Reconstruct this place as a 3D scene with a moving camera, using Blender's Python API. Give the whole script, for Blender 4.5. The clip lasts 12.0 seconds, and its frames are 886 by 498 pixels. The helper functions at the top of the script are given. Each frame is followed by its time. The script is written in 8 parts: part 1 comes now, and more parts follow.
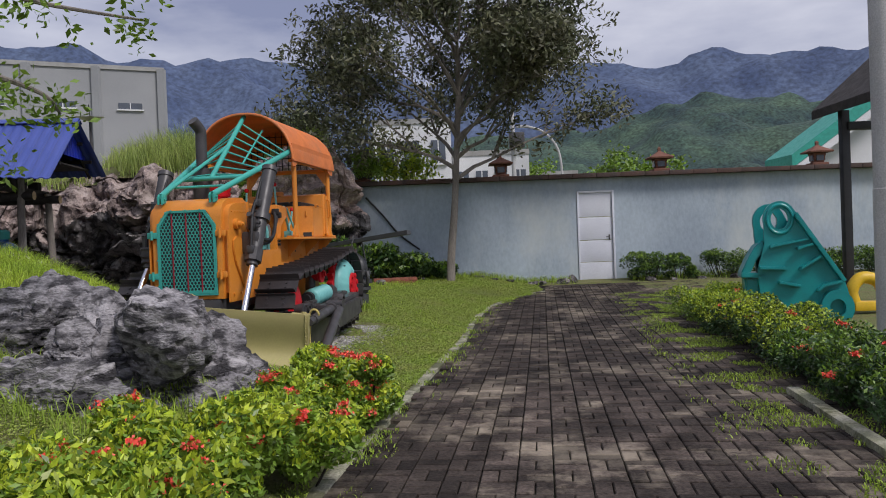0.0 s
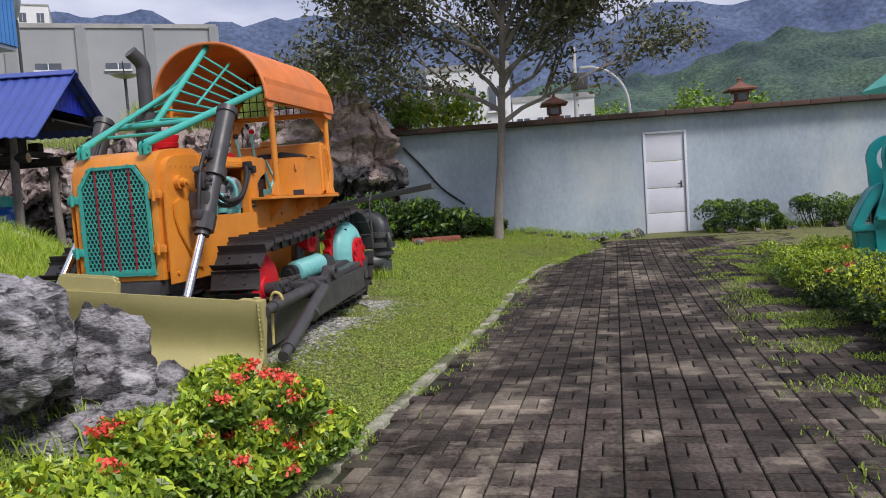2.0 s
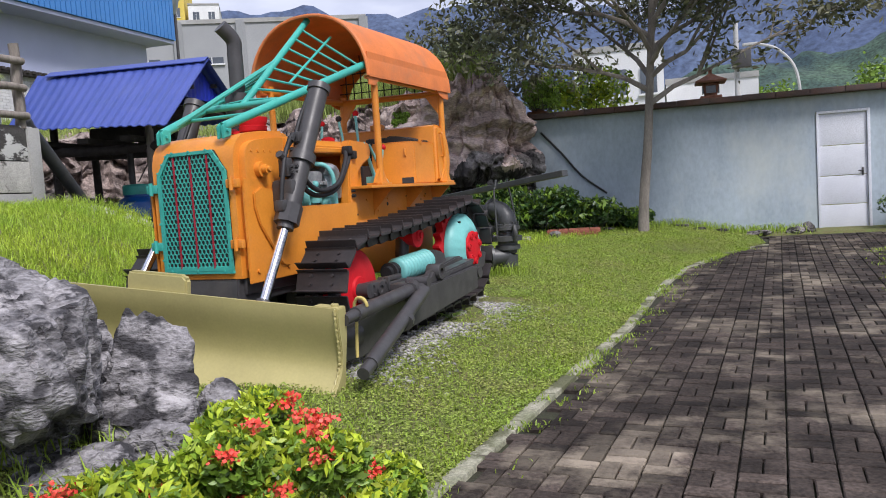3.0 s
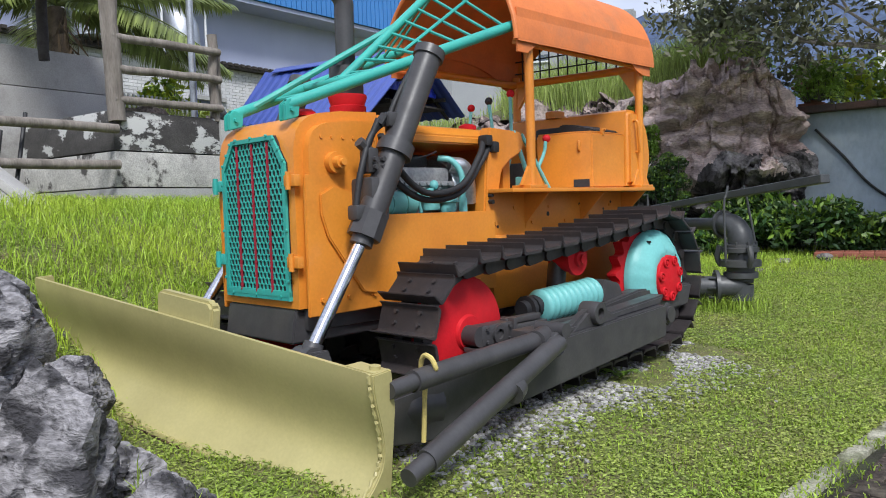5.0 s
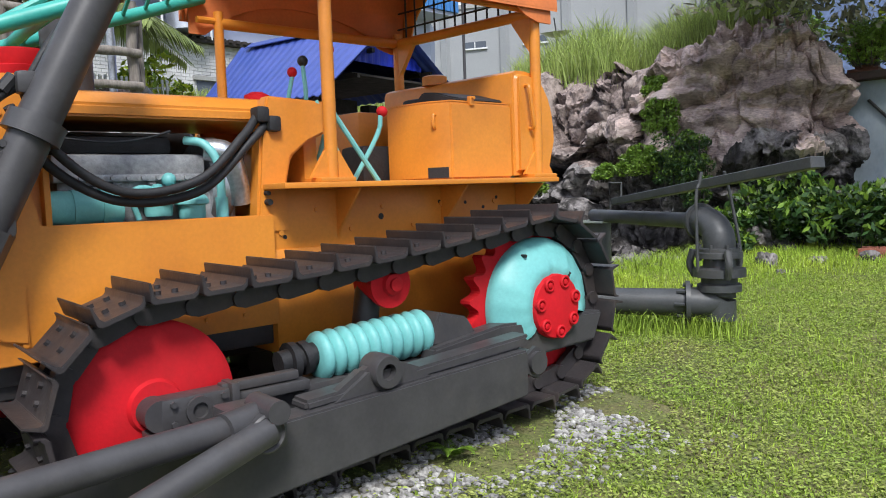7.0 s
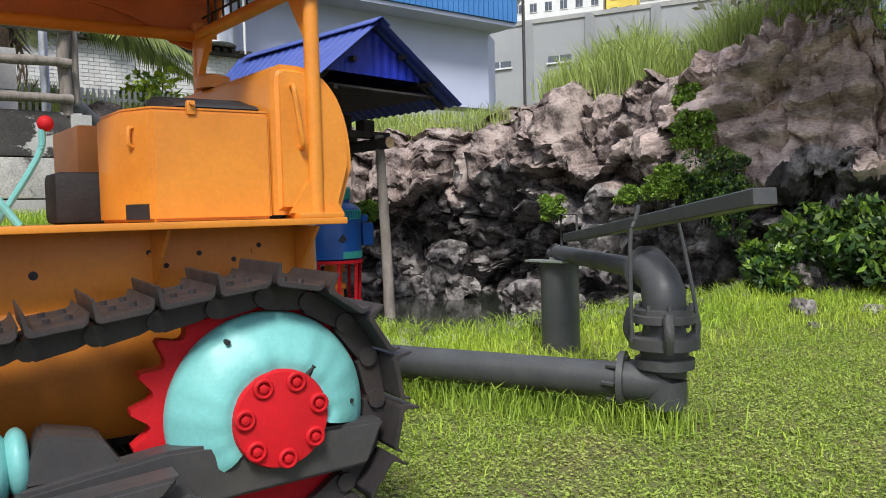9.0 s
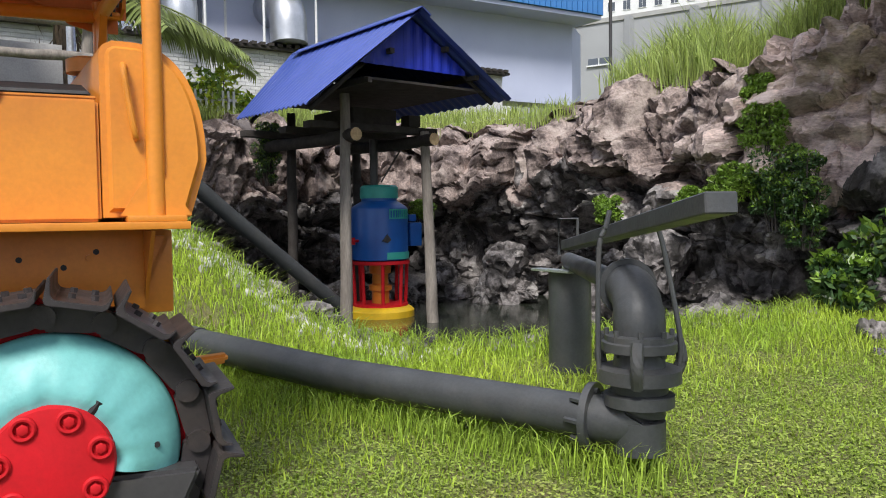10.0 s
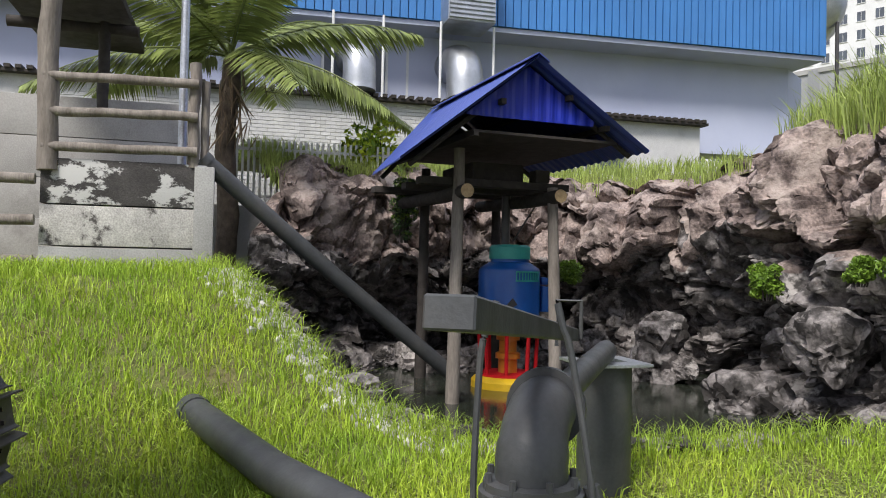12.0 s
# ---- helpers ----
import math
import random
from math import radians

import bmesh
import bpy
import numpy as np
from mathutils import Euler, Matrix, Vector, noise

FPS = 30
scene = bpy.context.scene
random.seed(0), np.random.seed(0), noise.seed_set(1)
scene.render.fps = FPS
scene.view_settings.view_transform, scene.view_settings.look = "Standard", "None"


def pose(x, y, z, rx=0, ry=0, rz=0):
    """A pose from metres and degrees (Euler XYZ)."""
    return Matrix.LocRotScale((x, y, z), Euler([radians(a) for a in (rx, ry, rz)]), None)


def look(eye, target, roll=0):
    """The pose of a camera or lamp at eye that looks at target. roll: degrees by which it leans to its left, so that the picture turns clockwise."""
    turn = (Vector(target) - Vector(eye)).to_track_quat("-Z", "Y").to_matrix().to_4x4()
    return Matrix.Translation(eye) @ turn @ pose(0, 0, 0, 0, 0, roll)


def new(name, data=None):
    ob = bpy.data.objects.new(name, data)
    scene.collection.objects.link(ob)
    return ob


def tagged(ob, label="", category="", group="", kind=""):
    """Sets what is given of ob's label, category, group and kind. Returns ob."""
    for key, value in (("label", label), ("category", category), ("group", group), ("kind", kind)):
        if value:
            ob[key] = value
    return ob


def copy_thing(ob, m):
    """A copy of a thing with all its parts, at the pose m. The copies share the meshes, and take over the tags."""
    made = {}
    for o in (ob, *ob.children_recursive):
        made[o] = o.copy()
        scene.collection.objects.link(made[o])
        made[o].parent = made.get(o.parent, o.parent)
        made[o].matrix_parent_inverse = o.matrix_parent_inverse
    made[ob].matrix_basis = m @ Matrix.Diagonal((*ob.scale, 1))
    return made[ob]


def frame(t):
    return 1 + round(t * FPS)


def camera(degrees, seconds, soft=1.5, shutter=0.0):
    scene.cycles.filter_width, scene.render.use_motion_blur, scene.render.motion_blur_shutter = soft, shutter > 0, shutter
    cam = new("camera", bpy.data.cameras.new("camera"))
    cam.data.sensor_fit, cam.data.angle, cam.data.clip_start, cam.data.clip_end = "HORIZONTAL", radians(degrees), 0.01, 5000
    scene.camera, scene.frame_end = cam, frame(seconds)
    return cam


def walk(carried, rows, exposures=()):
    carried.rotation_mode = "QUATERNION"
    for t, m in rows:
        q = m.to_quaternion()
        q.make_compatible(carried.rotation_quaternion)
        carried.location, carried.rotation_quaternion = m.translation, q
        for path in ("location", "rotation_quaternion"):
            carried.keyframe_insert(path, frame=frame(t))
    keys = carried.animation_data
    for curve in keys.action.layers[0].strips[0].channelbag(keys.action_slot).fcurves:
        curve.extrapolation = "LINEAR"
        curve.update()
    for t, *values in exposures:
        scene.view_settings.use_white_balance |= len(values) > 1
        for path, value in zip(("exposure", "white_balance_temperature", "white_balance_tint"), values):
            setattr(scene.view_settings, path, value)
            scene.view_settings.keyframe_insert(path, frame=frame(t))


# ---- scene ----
cam = camera(60.0, 12.0, soft=1.0)
PATH = [
    (0, (-0.036, 0.614, 1.32), (-0.029, 2.614, 1.296), -2.2),
    (0.5, (0.161, 1.127, 1.31), (0.156, 3.126, 1.267), -2.7),
    (1, (0.251, 1.619, 1.299), (0.235, 3.618, 1.224), -3.0),
    (1.5, (0.379, 2.118, 1.287), (0.315, 4.114, 1.18), -3.7),
    (2, (0.473, 2.59, 1.312), (0.29, 4.577, 1.175), -3.9),
    (2.5, (0.53, 3.103, 1.32), (0.196, 5.069, 1.174), -4.0),
    (3, (0.589, 3.597, 1.311), (0.029, 5.512, 1.167), -3.7),
    (3.5, (0.602, 4.077, 1.3), (-0.133, 5.932, 1.164), -3.2),
    (3.7, (0.607, 4.277, 1.312), (-0.201, 6.102, 1.185), -3.3),
    (5.3, (0.712, 5.822, 1.297), (-0.534, 7.382, 1.18), -1.7),
    (5.5, (0.786, 6.037, 1.277), (-0.508, 7.557, 1.149), -1.8),
    (6, (0.811, 6.549, 1.297), (-0.538, 8.02, 1.167), -1.9),
    (6.5, (0.791, 7.078, 1.324), (-0.531, 8.573, 1.192), -2.2),
    (7, (0.907, 7.59, 1.35), (-0.422, 9.078, 1.206), -2.1),
    (7.5, (0.972, 8.127, 1.364), (-0.35, 9.62, 1.22), -1.3),
    (7.7, (0.963, 8.353, 1.389), (-0.354, 9.853, 1.269), -1.4),
    (9.3, (1.03, 9.898, 1.43), (-0.539, 11.133, 1.337), -1.2),
    (9.5, (1.038, 10.123, 1.431), (-0.567, 11.313, 1.34), -0.9),
    (10, (1.076, 10.569, 1.437), (-0.598, 11.659, 1.343), -0.7),
    (10.5, (1.066, 11.014, 1.484), (-0.675, 11.996, 1.415), -0.9),
    (11, (1.063, 11.462, 1.515), (-0.759, 12.285, 1.464), -0.1),
    (11.5, (0.968, 11.895, 1.527), (-0.917, 12.565, 1.504), 1.1),
    (12, (0.948, 12.266, 1.553), (-0.978, 12.803, 1.596), 1.2),
]
EXPOSURES = [(0.0, -0.08, 6350, 16), (1.5, 0.17, 6350, 16), (2.5, 0.42, 6300, 16), (3.7, 0.58, 6150, 13), (5.5, 0.55, 6050, 10), (7.5, 0.75, 6200, 10), (9.5, 0.68, 6450, 10), (11.0, 0.76, 6450, 10), (12.0, 0.66, 6550, 11)]
walk(cam, [(t, look(eye, target, roll)) for t, eye, target, roll in PATH], EXPOSURES)

# ---------------------------------------------------------------- light
world = bpy.data.worlds.new("sky")
scene.world = world
world.use_nodes = True
wt = world.node_tree
wt.nodes.clear()
SUN_EL, SUN_AZ = radians(50), radians(132)
w_out = wt.nodes.new("ShaderNodeOutputWorld")
w_bg = wt.nodes.new("ShaderNodeBackground")
w_sky = wt.nodes.new("ShaderNodeTexSky")
w_sky.sky_type, w_sky.sun_disc = "NISHITA", False
w_sky.sun_elevation, w_sky.sun_rotation = SUN_EL, SUN_AZ
w_co = wt.nodes.new("ShaderNodeTexCoord")
w_map = wt.nodes.new("ShaderNodeMapping")
w_map.inputs["Scale"].default_value = (1.6, 1.6, 5.0)
w_map.inputs["Location"].default_value = (0.3, 0.1, 0.2)
w_n = wt.nodes.new("ShaderNodeTexNoise")
w_n.inputs["Scale"].default_value, w_n.inputs["Detail"].default_value = 1.6, 7
w_r = wt.nodes.new("ShaderNodeValToRGB")
w_r.color_ramp.elements[0].position, w_r.color_ramp.elements[0].color = 0.36, (3.5, 3.9, 5.6, 1)
w_r.color_ramp.elements[1].position, w_r.color_ramp.elements[1].color = 0.66, (10.6, 10.8, 11.4, 1)
w_mix = wt.nodes.new("ShaderNodeMixRGB")
w_mix.inputs[0].default_value = 0.82
w_bg.inputs["Strength"].default_value = 0.082
for a, b in ((w_co.outputs["Generated"], w_map.inputs[0]), (w_map.outputs[0], w_n.inputs["Vector"]), (w_n.outputs["Fac"], w_r.inputs[0]),
             (w_sky.outputs[0], w_mix.inputs[1]), (w_r.outputs[0], w_mix.inputs[2]), (w_mix.outputs[0], w_bg.inputs[0]), (w_bg.outputs[0], w_out.inputs[0])):
    wt.links.new(a, b)
sun = new("sun", bpy.data.lights.new("sun", "SUN"))
sun.data.energy, sun.data.angle, sun.data.color = 2.7, radians(16), (1.0, 0.96, 0.9)
sun.matrix_world = look((0, 0, 30), (0 - 30 * math.sin(SUN_AZ) / math.tan(SUN_EL), 0 - 30 * math.cos(SUN_AZ) / math.tan(SUN_EL), 0))

# ---------------------------------------------------------------- materials
MATS = {}


def mat(name, c1, c2=None, rough=0.6, metal=0.0, scale=6.0, bump=0.15, fine=60.0, dirt=None, dirt_amt=0.35, spec=0.5, objvar=0.0, stretch=(1, 1, 1), island=0.0, speck=0.18, dirt_at=0.5, dirt_w=0.18, tone=(0.35, 0.65), thin=0.0):
    """A painted or natural surface: two tones mixed by coarse noise, speckled by fine noise, with stains and relief."""
    m = bpy.data.materials.new(name)
    m.use_nodes = True
    t = m.node_tree
    b = t.nodes["Principled BSDF"]
    geo = t.nodes.new("ShaderNodeNewGeometry")
    mp = t.nodes.new("ShaderNodeMapping")
    mp.inputs["Scale"].default_value = stretch
    t.links.new(geo.outputs["Position"], mp.inputs[0])

    def noise_node(s, d, r=0.55):
        n = t.nodes.new("ShaderNodeTexNoise")
        n.inputs["Scale"].default_value, n.inputs["Detail"].default_value, n.inputs["Roughness"].default_value = s, d, r
        t.links.new(mp.outputs[0], n.inputs["Vector"])
        return n

    def ramp(src, lo, hi, ca=(0, 0, 0, 1), cb=(1, 1, 1, 1)):
        r = t.nodes.new("ShaderNodeValToRGB")
        r.color_ramp.elements[0].position, r.color_ramp.elements[1].position = lo, hi
        r.color_ramp.elements[0].color, r.color_ramp.elements[1].color = ca, cb
        t.links.new(src, r.inputs[0])
        return r

    def mix(fac, a, b_, mode="MIX"):
        x = t.nodes.new("ShaderNodeMixRGB")
        x.blend_type = mode
        for sock, v in ((x.inputs[0], fac), (x.inputs[1], a), (x.inputs[2], b_)):
            if isinstance(v, (int, float)):
                sock.default_value = v
            elif isinstance(v, tuple):
                sock.default_value = (*v[:3], 1)
            else:
                t.links.new(v, sock)
        return x.outputs[0]
    c2 = c2 or tuple(x * 0.8 for x in c1)
    n1, n2 = noise_node(scale, 5), noise_node(fine, 3)
    col = mix(ramp(n1.outputs["Fac"], *tone).outputs[0], c1, c2)
    sp = ramp(n2.outputs["Fac"], 0.3, 0.7, (1 - speck,) * 3 + (1,), (1 + speck * 0.85,) * 3 + (1,))
    col = mix(1.0, col, sp.outputs[0], "MULTIPLY")
    if dirt:
        n3 = noise_node(scale * 0.45, 8, 0.7)
        f = ramp(n3.outputs["Fac"], dirt_at, dirt_at + dirt_w, (0, 0, 0, 1), (dirt_amt, dirt_amt, dirt_amt, 1))
        col = mix(f.outputs[0], col, dirt)
    for amt, src in ((objvar, "o"), (island, "i")):
        if amt:
            if src == "o":
                rnd = t.nodes.new("ShaderNodeObjectInfo").outputs["Random"]
            else:
                rnd = geo.outputs["Random Per Island"]
            v = ramp(rnd, 0, 1, (1 - amt,) * 3 + (1,), (1 + amt,) * 3 + (1,))
            col = mix(1.0, col, v.outputs[0], "MULTIPLY")
    t.links.new(col, b.inputs["Base Color"])
    rr = ramp(n1.outputs["Fac"], 0.2, 0.8, (max(rough - 0.1, 0.05),) * 3 + (1,), (min(rough + 0.12, 1),) * 3 + (1,))
    t.links.new(rr.outputs[0], b.inputs["Roughness"])
    b.inputs["Metallic"].default_value = metal
    b.inputs["Specular IOR Level"].default_value = spec
    if bump:
        bp = t.nodes.new("ShaderNodeBump")
        bp.inputs["Strength"].default_value, bp.inputs["Distance"].default_value = bump, 0.02
        t.links.new(n2.outputs["Fac"], bp.inputs["Height"])
        t.links.new(bp.outputs[0], b.inputs["Normal"])
    if thin:
        tr = t.nodes.new("ShaderNodeBsdfTranslucent")
        t.links.new(col, tr.inputs["Color"])
        sh_mix = t.nodes.new("ShaderNodeMixShader")
        sh_mix.inputs[0].default_value = thin
        t.links.new(b.outputs[0], sh_mix.inputs[1])
        t.links.new(tr.outputs[0], sh_mix.inputs[2])
        t.links.new(sh_mix.outputs[0], t.nodes["Material Output"].inputs[0])
    MATS[name] = m
    return m


ORANGE = mat("orange_paint", (0.70, 0.26, 0.03), (0.64, 0.225, 0.025), 0.38, scale=3, bump=0.02, dirt=(0.36, 0.12, 0.02), dirt_amt=0.4, speck=0.05)
ROOFOR = mat("faded_orange_paint", (0.70, 0.20, 0.05), (0.58, 0.17, 0.05), 0.6, scale=4, bump=0.08, dirt=(0.33, 0.16, 0.09), dirt_amt=0.5, speck=0.05)
TEAL = mat("teal_paint", (0.05, 0.40, 0.33), (0.04, 0.34, 0.29), 0.45, scale=5, bump=0.06, dirt=(0.03, 0.18, 0.16), speck=0.05)
AQUA = mat("aqua_paint", (0.19, 0.51, 0.49), (0.16, 0.45, 0.44), 0.42, spec=0.4, scale=5, bump=0.06, dirt=(0.14, 0.36, 0.34), dirt_amt=0.25, speck=0.05)
RED = mat("red_paint", (0.60, 0.012, 0.02), (0.50, 0.012, 0.018), 0.6, spec=0.2, scale=5, bump=0.06, dirt=(0.3, 0.02, 0.02), dirt_amt=0.3, speck=0.05)
REDD = mat("dark_red_paint", (0.30, 0.012, 0.03), (0.22, 0.01, 0.022), 0.6, scale=5, bump=0.05, speck=0.05)
CREAM = mat("cream_paint", (0.45, 0.40, 0.175), (0.39, 0.345, 0.15), 0.4, scale=2.5, bump=0.03, dirt=(0.40, 0.33, 0.15), dirt_amt=0.4, speck=0.05)
STEEL = mat("dark_grey_paint", (0.060, 0.058, 0.060), (0.045, 0.043, 0.045), 0.42, scale=7, bump=0.035, dirt=(0.10, 0.085, 0.07), dirt_amt=0.3, speck=0.08)
SHOE = mat("track_steel", (0.040, 0.035, 0.036), (0.03, 0.026, 0.027), 0.42, scale=9, bump=0.06, dirt=(0.09, 0.065, 0.05), dirt_amt=0.35, speck=0.12)
CHROME = mat("chrome_rod", (0.75, 0.75, 0.78), (0.65, 0.65, 0.68), 0.15, 1.0, bump=0)
BLACK = mat("black_rubber", (0.018, 0.018, 0.02), None, 0.6, scale=8)
ENGINE = mat("engine_grey", (0.42, 0.42, 0.42), (0.28, 0.28, 0.29), 0.45, 0.3, scale=12)
PIPEM = mat("grey_pipe_paint", (0.060, 0.064, 0.067), (0.045, 0.048, 0.051), 0.45, scale=5, bump=0.08, dirt=(0.12, 0.11, 0.1), dirt_amt=0.3, speck=0.12)
TEALM = mat("teal_casting_paint", (0.005, 0.29, 0.29), (0.004, 0.23, 0.235), 0.35, scale=3, bump=0.05, dirt=(0.02, 0.1, 0.1), speck=0.05)
YELLOW = mat("yellow_paint", (0.75, 0.48, 0.02), None, 0.45, speck=0.05)
WALLM = mat("painted_plaster", (0.40, 0.47, 0.53), (0.31, 0.37, 0.43), 0.85, scale=0.8, bump=0.08, fine=16, dirt=(0.52, 0.56, 0.54), dirt_amt=0.75, speck=0.09, stretch=(1, 1, 0.55))
COPE = mat("mossy_coping", (0.065, 0.048, 0.045), (0.11, 0.062, 0.05), 0.9, scale=3, bump=0.4, dirt=(0.05, 0.05, 0.04))
DOORM = mat("white_door_paint", (0.66, 0.68, 0.74), (0.6, 0.62, 0.68), 0.5, scale=2, bump=0.04)
ROCK = mat("karst_limestone", (0.25, 0.24, 0.248), (0.04, 0.038, 0.042), 0.8, scale=5.5, bump=1.0, fine=32, dirt=(0.48, 0.46, 0.47), dirt_amt=0.8, speck=0.45, stretch=(1, 1, 2.2), tone=(0.43, 0.57), dirt_at=0.55, dirt_w=0.08)
# rock of a paler tone, its colour lightened further against the tree's shade
ROCKP = mat("smooth_pale_rock_lightened", (0.58, 0.455, 0.415), (0.30, 0.23, 0.213), 0.9, scale=1.6, bump=0.8, fine=17, dirt=(0.64, 0.54, 0.49), dirt_amt=0.75, speck=0.32, stretch=(1, 1, 2.6), tone=(0.42, 0.58), dirt_at=0.52, dirt_w=0.1)
ROCKD = mat("darker_rock", (0.22, 0.20, 0.195), (0.032, 0.028, 0.026), 0.65, scale=3.4, bump=0.9, fine=22, dirt=(0.46, 0.43, 0.41), dirt_amt=0.75, speck=0.4, tone=(0.43, 0.57), dirt_at=0.56, dirt_w=0.07)
ROCKW = mat("weathered_cliff_rock", (0.33, 0.262, 0.238), (0.095, 0.072, 0.067), 0.9, scale=3.2, bump=1.0, fine=24, dirt=(0.44, 0.37, 0.335), dirt_amt=0.85, speck=0.48, tone=(0.42, 0.6), dirt_at=0.52, dirt_w=0.1)
GRASS = mat("lawn_soil", (0.12, 0.155, 0.035), (0.15, 0.135, 0.055), 0.95, scale=5, bump=0.6, dirt=(0.09, 0.07, 0.035), dirt_amt=0.5, speck=0.4)
LONGB = mat("long_grass_blade", (0.43, 0.54, 0.058), (0.29, 0.44, 0.044), 0.5, scale=1.2, bump=0, island=0.45, thin=0.25)
BLADE = mat("grass_blade", (0.34, 0.46, 0.055), (0.25, 0.37, 0.045), 0.55, scale=1.6, bump=0, island=0.5, thin=0.25)
CLOVER = mat("lawn_weed_leaf", (0.225, 0.32, 0.045), (0.29, 0.33, 0.075), 0.65, scale=2.2, bump=0, island=0.4, thin=0.15, dirt=(0.30, 0.27, 0.11), dirt_amt=0.5, dirt_at=0.56)
REED = mat("tall_grass_blade", (0.38, 0.45, 0.12), (0.27, 0.36, 0.085), 0.55, scale=1.0, bump=0, island=0.4, thin=0.3)
LEAF = mat("hedge_leaf", (0.13, 0.235, 0.028), (0.19, 0.30, 0.034), 0.4, scale=3, bump=0, island=0.5, thin=0.2)
LEAFY = mat("young_hedge_leaf", (0.48, 0.56, 0.04), (0.33, 0.45, 0.035), 0.4, scale=3, bump=0, island=0.45, thin=0.25)
LEAFD = mat("dark_leaf", (0.03, 0.075, 0.02), (0.05, 0.10, 0.025), 0.4, scale=3, bump=0, island=0.5, thin=0.15)
TREEL = mat("tree_leaf", (0.09, 0.11, 0.052), (0.165, 0.16, 0.095), 0.5, scale=1.2, bump=0, island=0.55, thin=0.2)
FLOWER = mat("red_flower", (0.82, 0.06, 0.04), (0.74, 0.11, 0.07), 0.5, scale=9, bump=0, island=0.3)
PALML = mat("palm_leaf", (0.25, 0.30, 0.09), (0.16, 0.21, 0.055), 0.45, scale=2, bump=0, island=0.45, thin=0.25)
PICKET = mat("pale_fence_paint", (0.70, 0.70, 0.70), (0.6, 0.6, 0.6), 0.6, scale=3, bump=0.05)
PALMT = mat("palm_bark", (0.15, 0.115, 0.085), (0.08, 0.062, 0.05), 0.9, scale=7, bump=0.6)
WOODB = mat("dead_palm_leaf", (0.19, 0.135, 0.085), (0.11, 0.08, 0.055), 0.85, scale=6, bump=0.2, island=0.4)
BARK = mat("grey_bark", (0.26, 0.23, 0.20), (0.17, 0.15, 0.13), 0.9, scale=6, bump=0.5, stretch=(1, 1, 0.25))
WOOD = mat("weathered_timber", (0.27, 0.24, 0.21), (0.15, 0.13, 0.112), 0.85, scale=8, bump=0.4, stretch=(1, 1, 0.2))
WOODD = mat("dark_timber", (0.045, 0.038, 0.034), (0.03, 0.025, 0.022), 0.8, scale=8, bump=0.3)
WOODEND = mat("cut_timber_end", (0.50, 0.36, 0.2), (0.4, 0.28, 0.15), 0.8, scale=20)
BLUER = mat("blue_roof_sheet", (0.045, 0.075, 0.30), (0.06, 0.09, 0.34), 0.4, scale=2, bump=0.04, dirt=(0.09, 0.12, 0.28), speck=0.05)
BLUEG = mat("blue_gable_sheet", (0.01, 0.03, 0.42), (0.012, 0.025, 0.34), 0.4, scale=3, bump=0.03, speck=0.05)
MOTORB = mat("blue_motor_paint", (0.012, 0.10, 0.38), (0.01, 0.08, 0.32), 0.35, scale=4, bump=0.05, speck=0.05)
CONC = mat("stained_concrete", (0.52, 0.51, 0.48), (0.38, 0.37, 0.35), 0.9, scale=4.5, bump=0.25, dirt=(0.05, 0.045, 0.042), dirt_amt=0.95, speck=0.3, dirt_at=0.56, dirt_w=0.05)
PANELC = mat("pale_precast_concrete", (0.42, 0.41, 0.395), (0.33, 0.32, 0.305), 0.9, scale=1.6, bump=0.15, dirt=(0.16, 0.15, 0.14), dirt_amt=0.7, speck=0.12, dirt_at=0.58, dirt_w=0.12)
CONCK = mat("blackened_concrete", (0.075, 0.07, 0.068), (0.05, 0.047, 0.046), 0.9, scale=3.0, bump=0.3, dirt=(0.55, 0.55, 0.54), dirt_amt=0.95, speck=0.3, dirt_at=0.525, dirt_w=0.03, stretch=(1, 1, 1.6))
RUBBLE = mat("pale_rubble", (0.52, 0.51, 0.48), (0.36, 0.35, 0.33), 0.85, scale=14, bump=0.2, island=0.4)
CONCP = mat("grey_concrete", (0.37, 0.37, 0.36), (0.30, 0.30, 0.29), 0.9, scale=1.2, bump=0.2, dirt=(0.20, 0.19, 0.18), dirt_amt=0.5)
KERB = mat("kerb_concrete", (0.40, 0.385, 0.30), (0.19, 0.20, 0.12), 0.9, scale=4, bump=0.6, dirt=(0.09, 0.095, 0.045), dirt_amt=0.9, speck=0.35, dirt_at=0.5, dirt_w=0.08)
PAVE = mat("paver", (0.105, 0.082, 0.069), (0.030, 0.023, 0.019), 0.85, scale=2.4, bump=0.5, fine=42, dirt=(0.31, 0.262, 0.20), dirt_amt=0.85, spec=0.25, objvar=0.5, island=0.5, speck=0.5, dirt_at=0.50, dirt_w=0.12)
JOINT = mat("paver_joint_soil", (0.022, 0.018, 0.014), (0.035, 0.042, 0.016), 0.95, scale=4, bump=0.4)
GRAVEL = mat("pale_gravel", (0.40, 0.39, 0.365), (0.22, 0.21, 0.2), 0.8, scale=20, bump=0.2, island=0.45)
BRICKW = mat("white_painted_brick", (0.62, 0.62, 0.62), (0.54, 0.54, 0.55), 0.8, scale=2, bump=0.2, dirt=(0.36, 0.36, 0.36), dirt_amt=0.5, objvar=0.06, island=0.08)
LILAC = mat("pale_lilac_wall", (0.50, 0.54, 0.70), (0.45, 0.49, 0.65), 0.7, scale=0.7, bump=0.03, speck=0.05)
BLUEF = mat("blue_cladding", (0.055, 0.215, 0.54), (0.048, 0.185, 0.47), 0.4, scale=0.8, bump=0.02, speck=0.05)
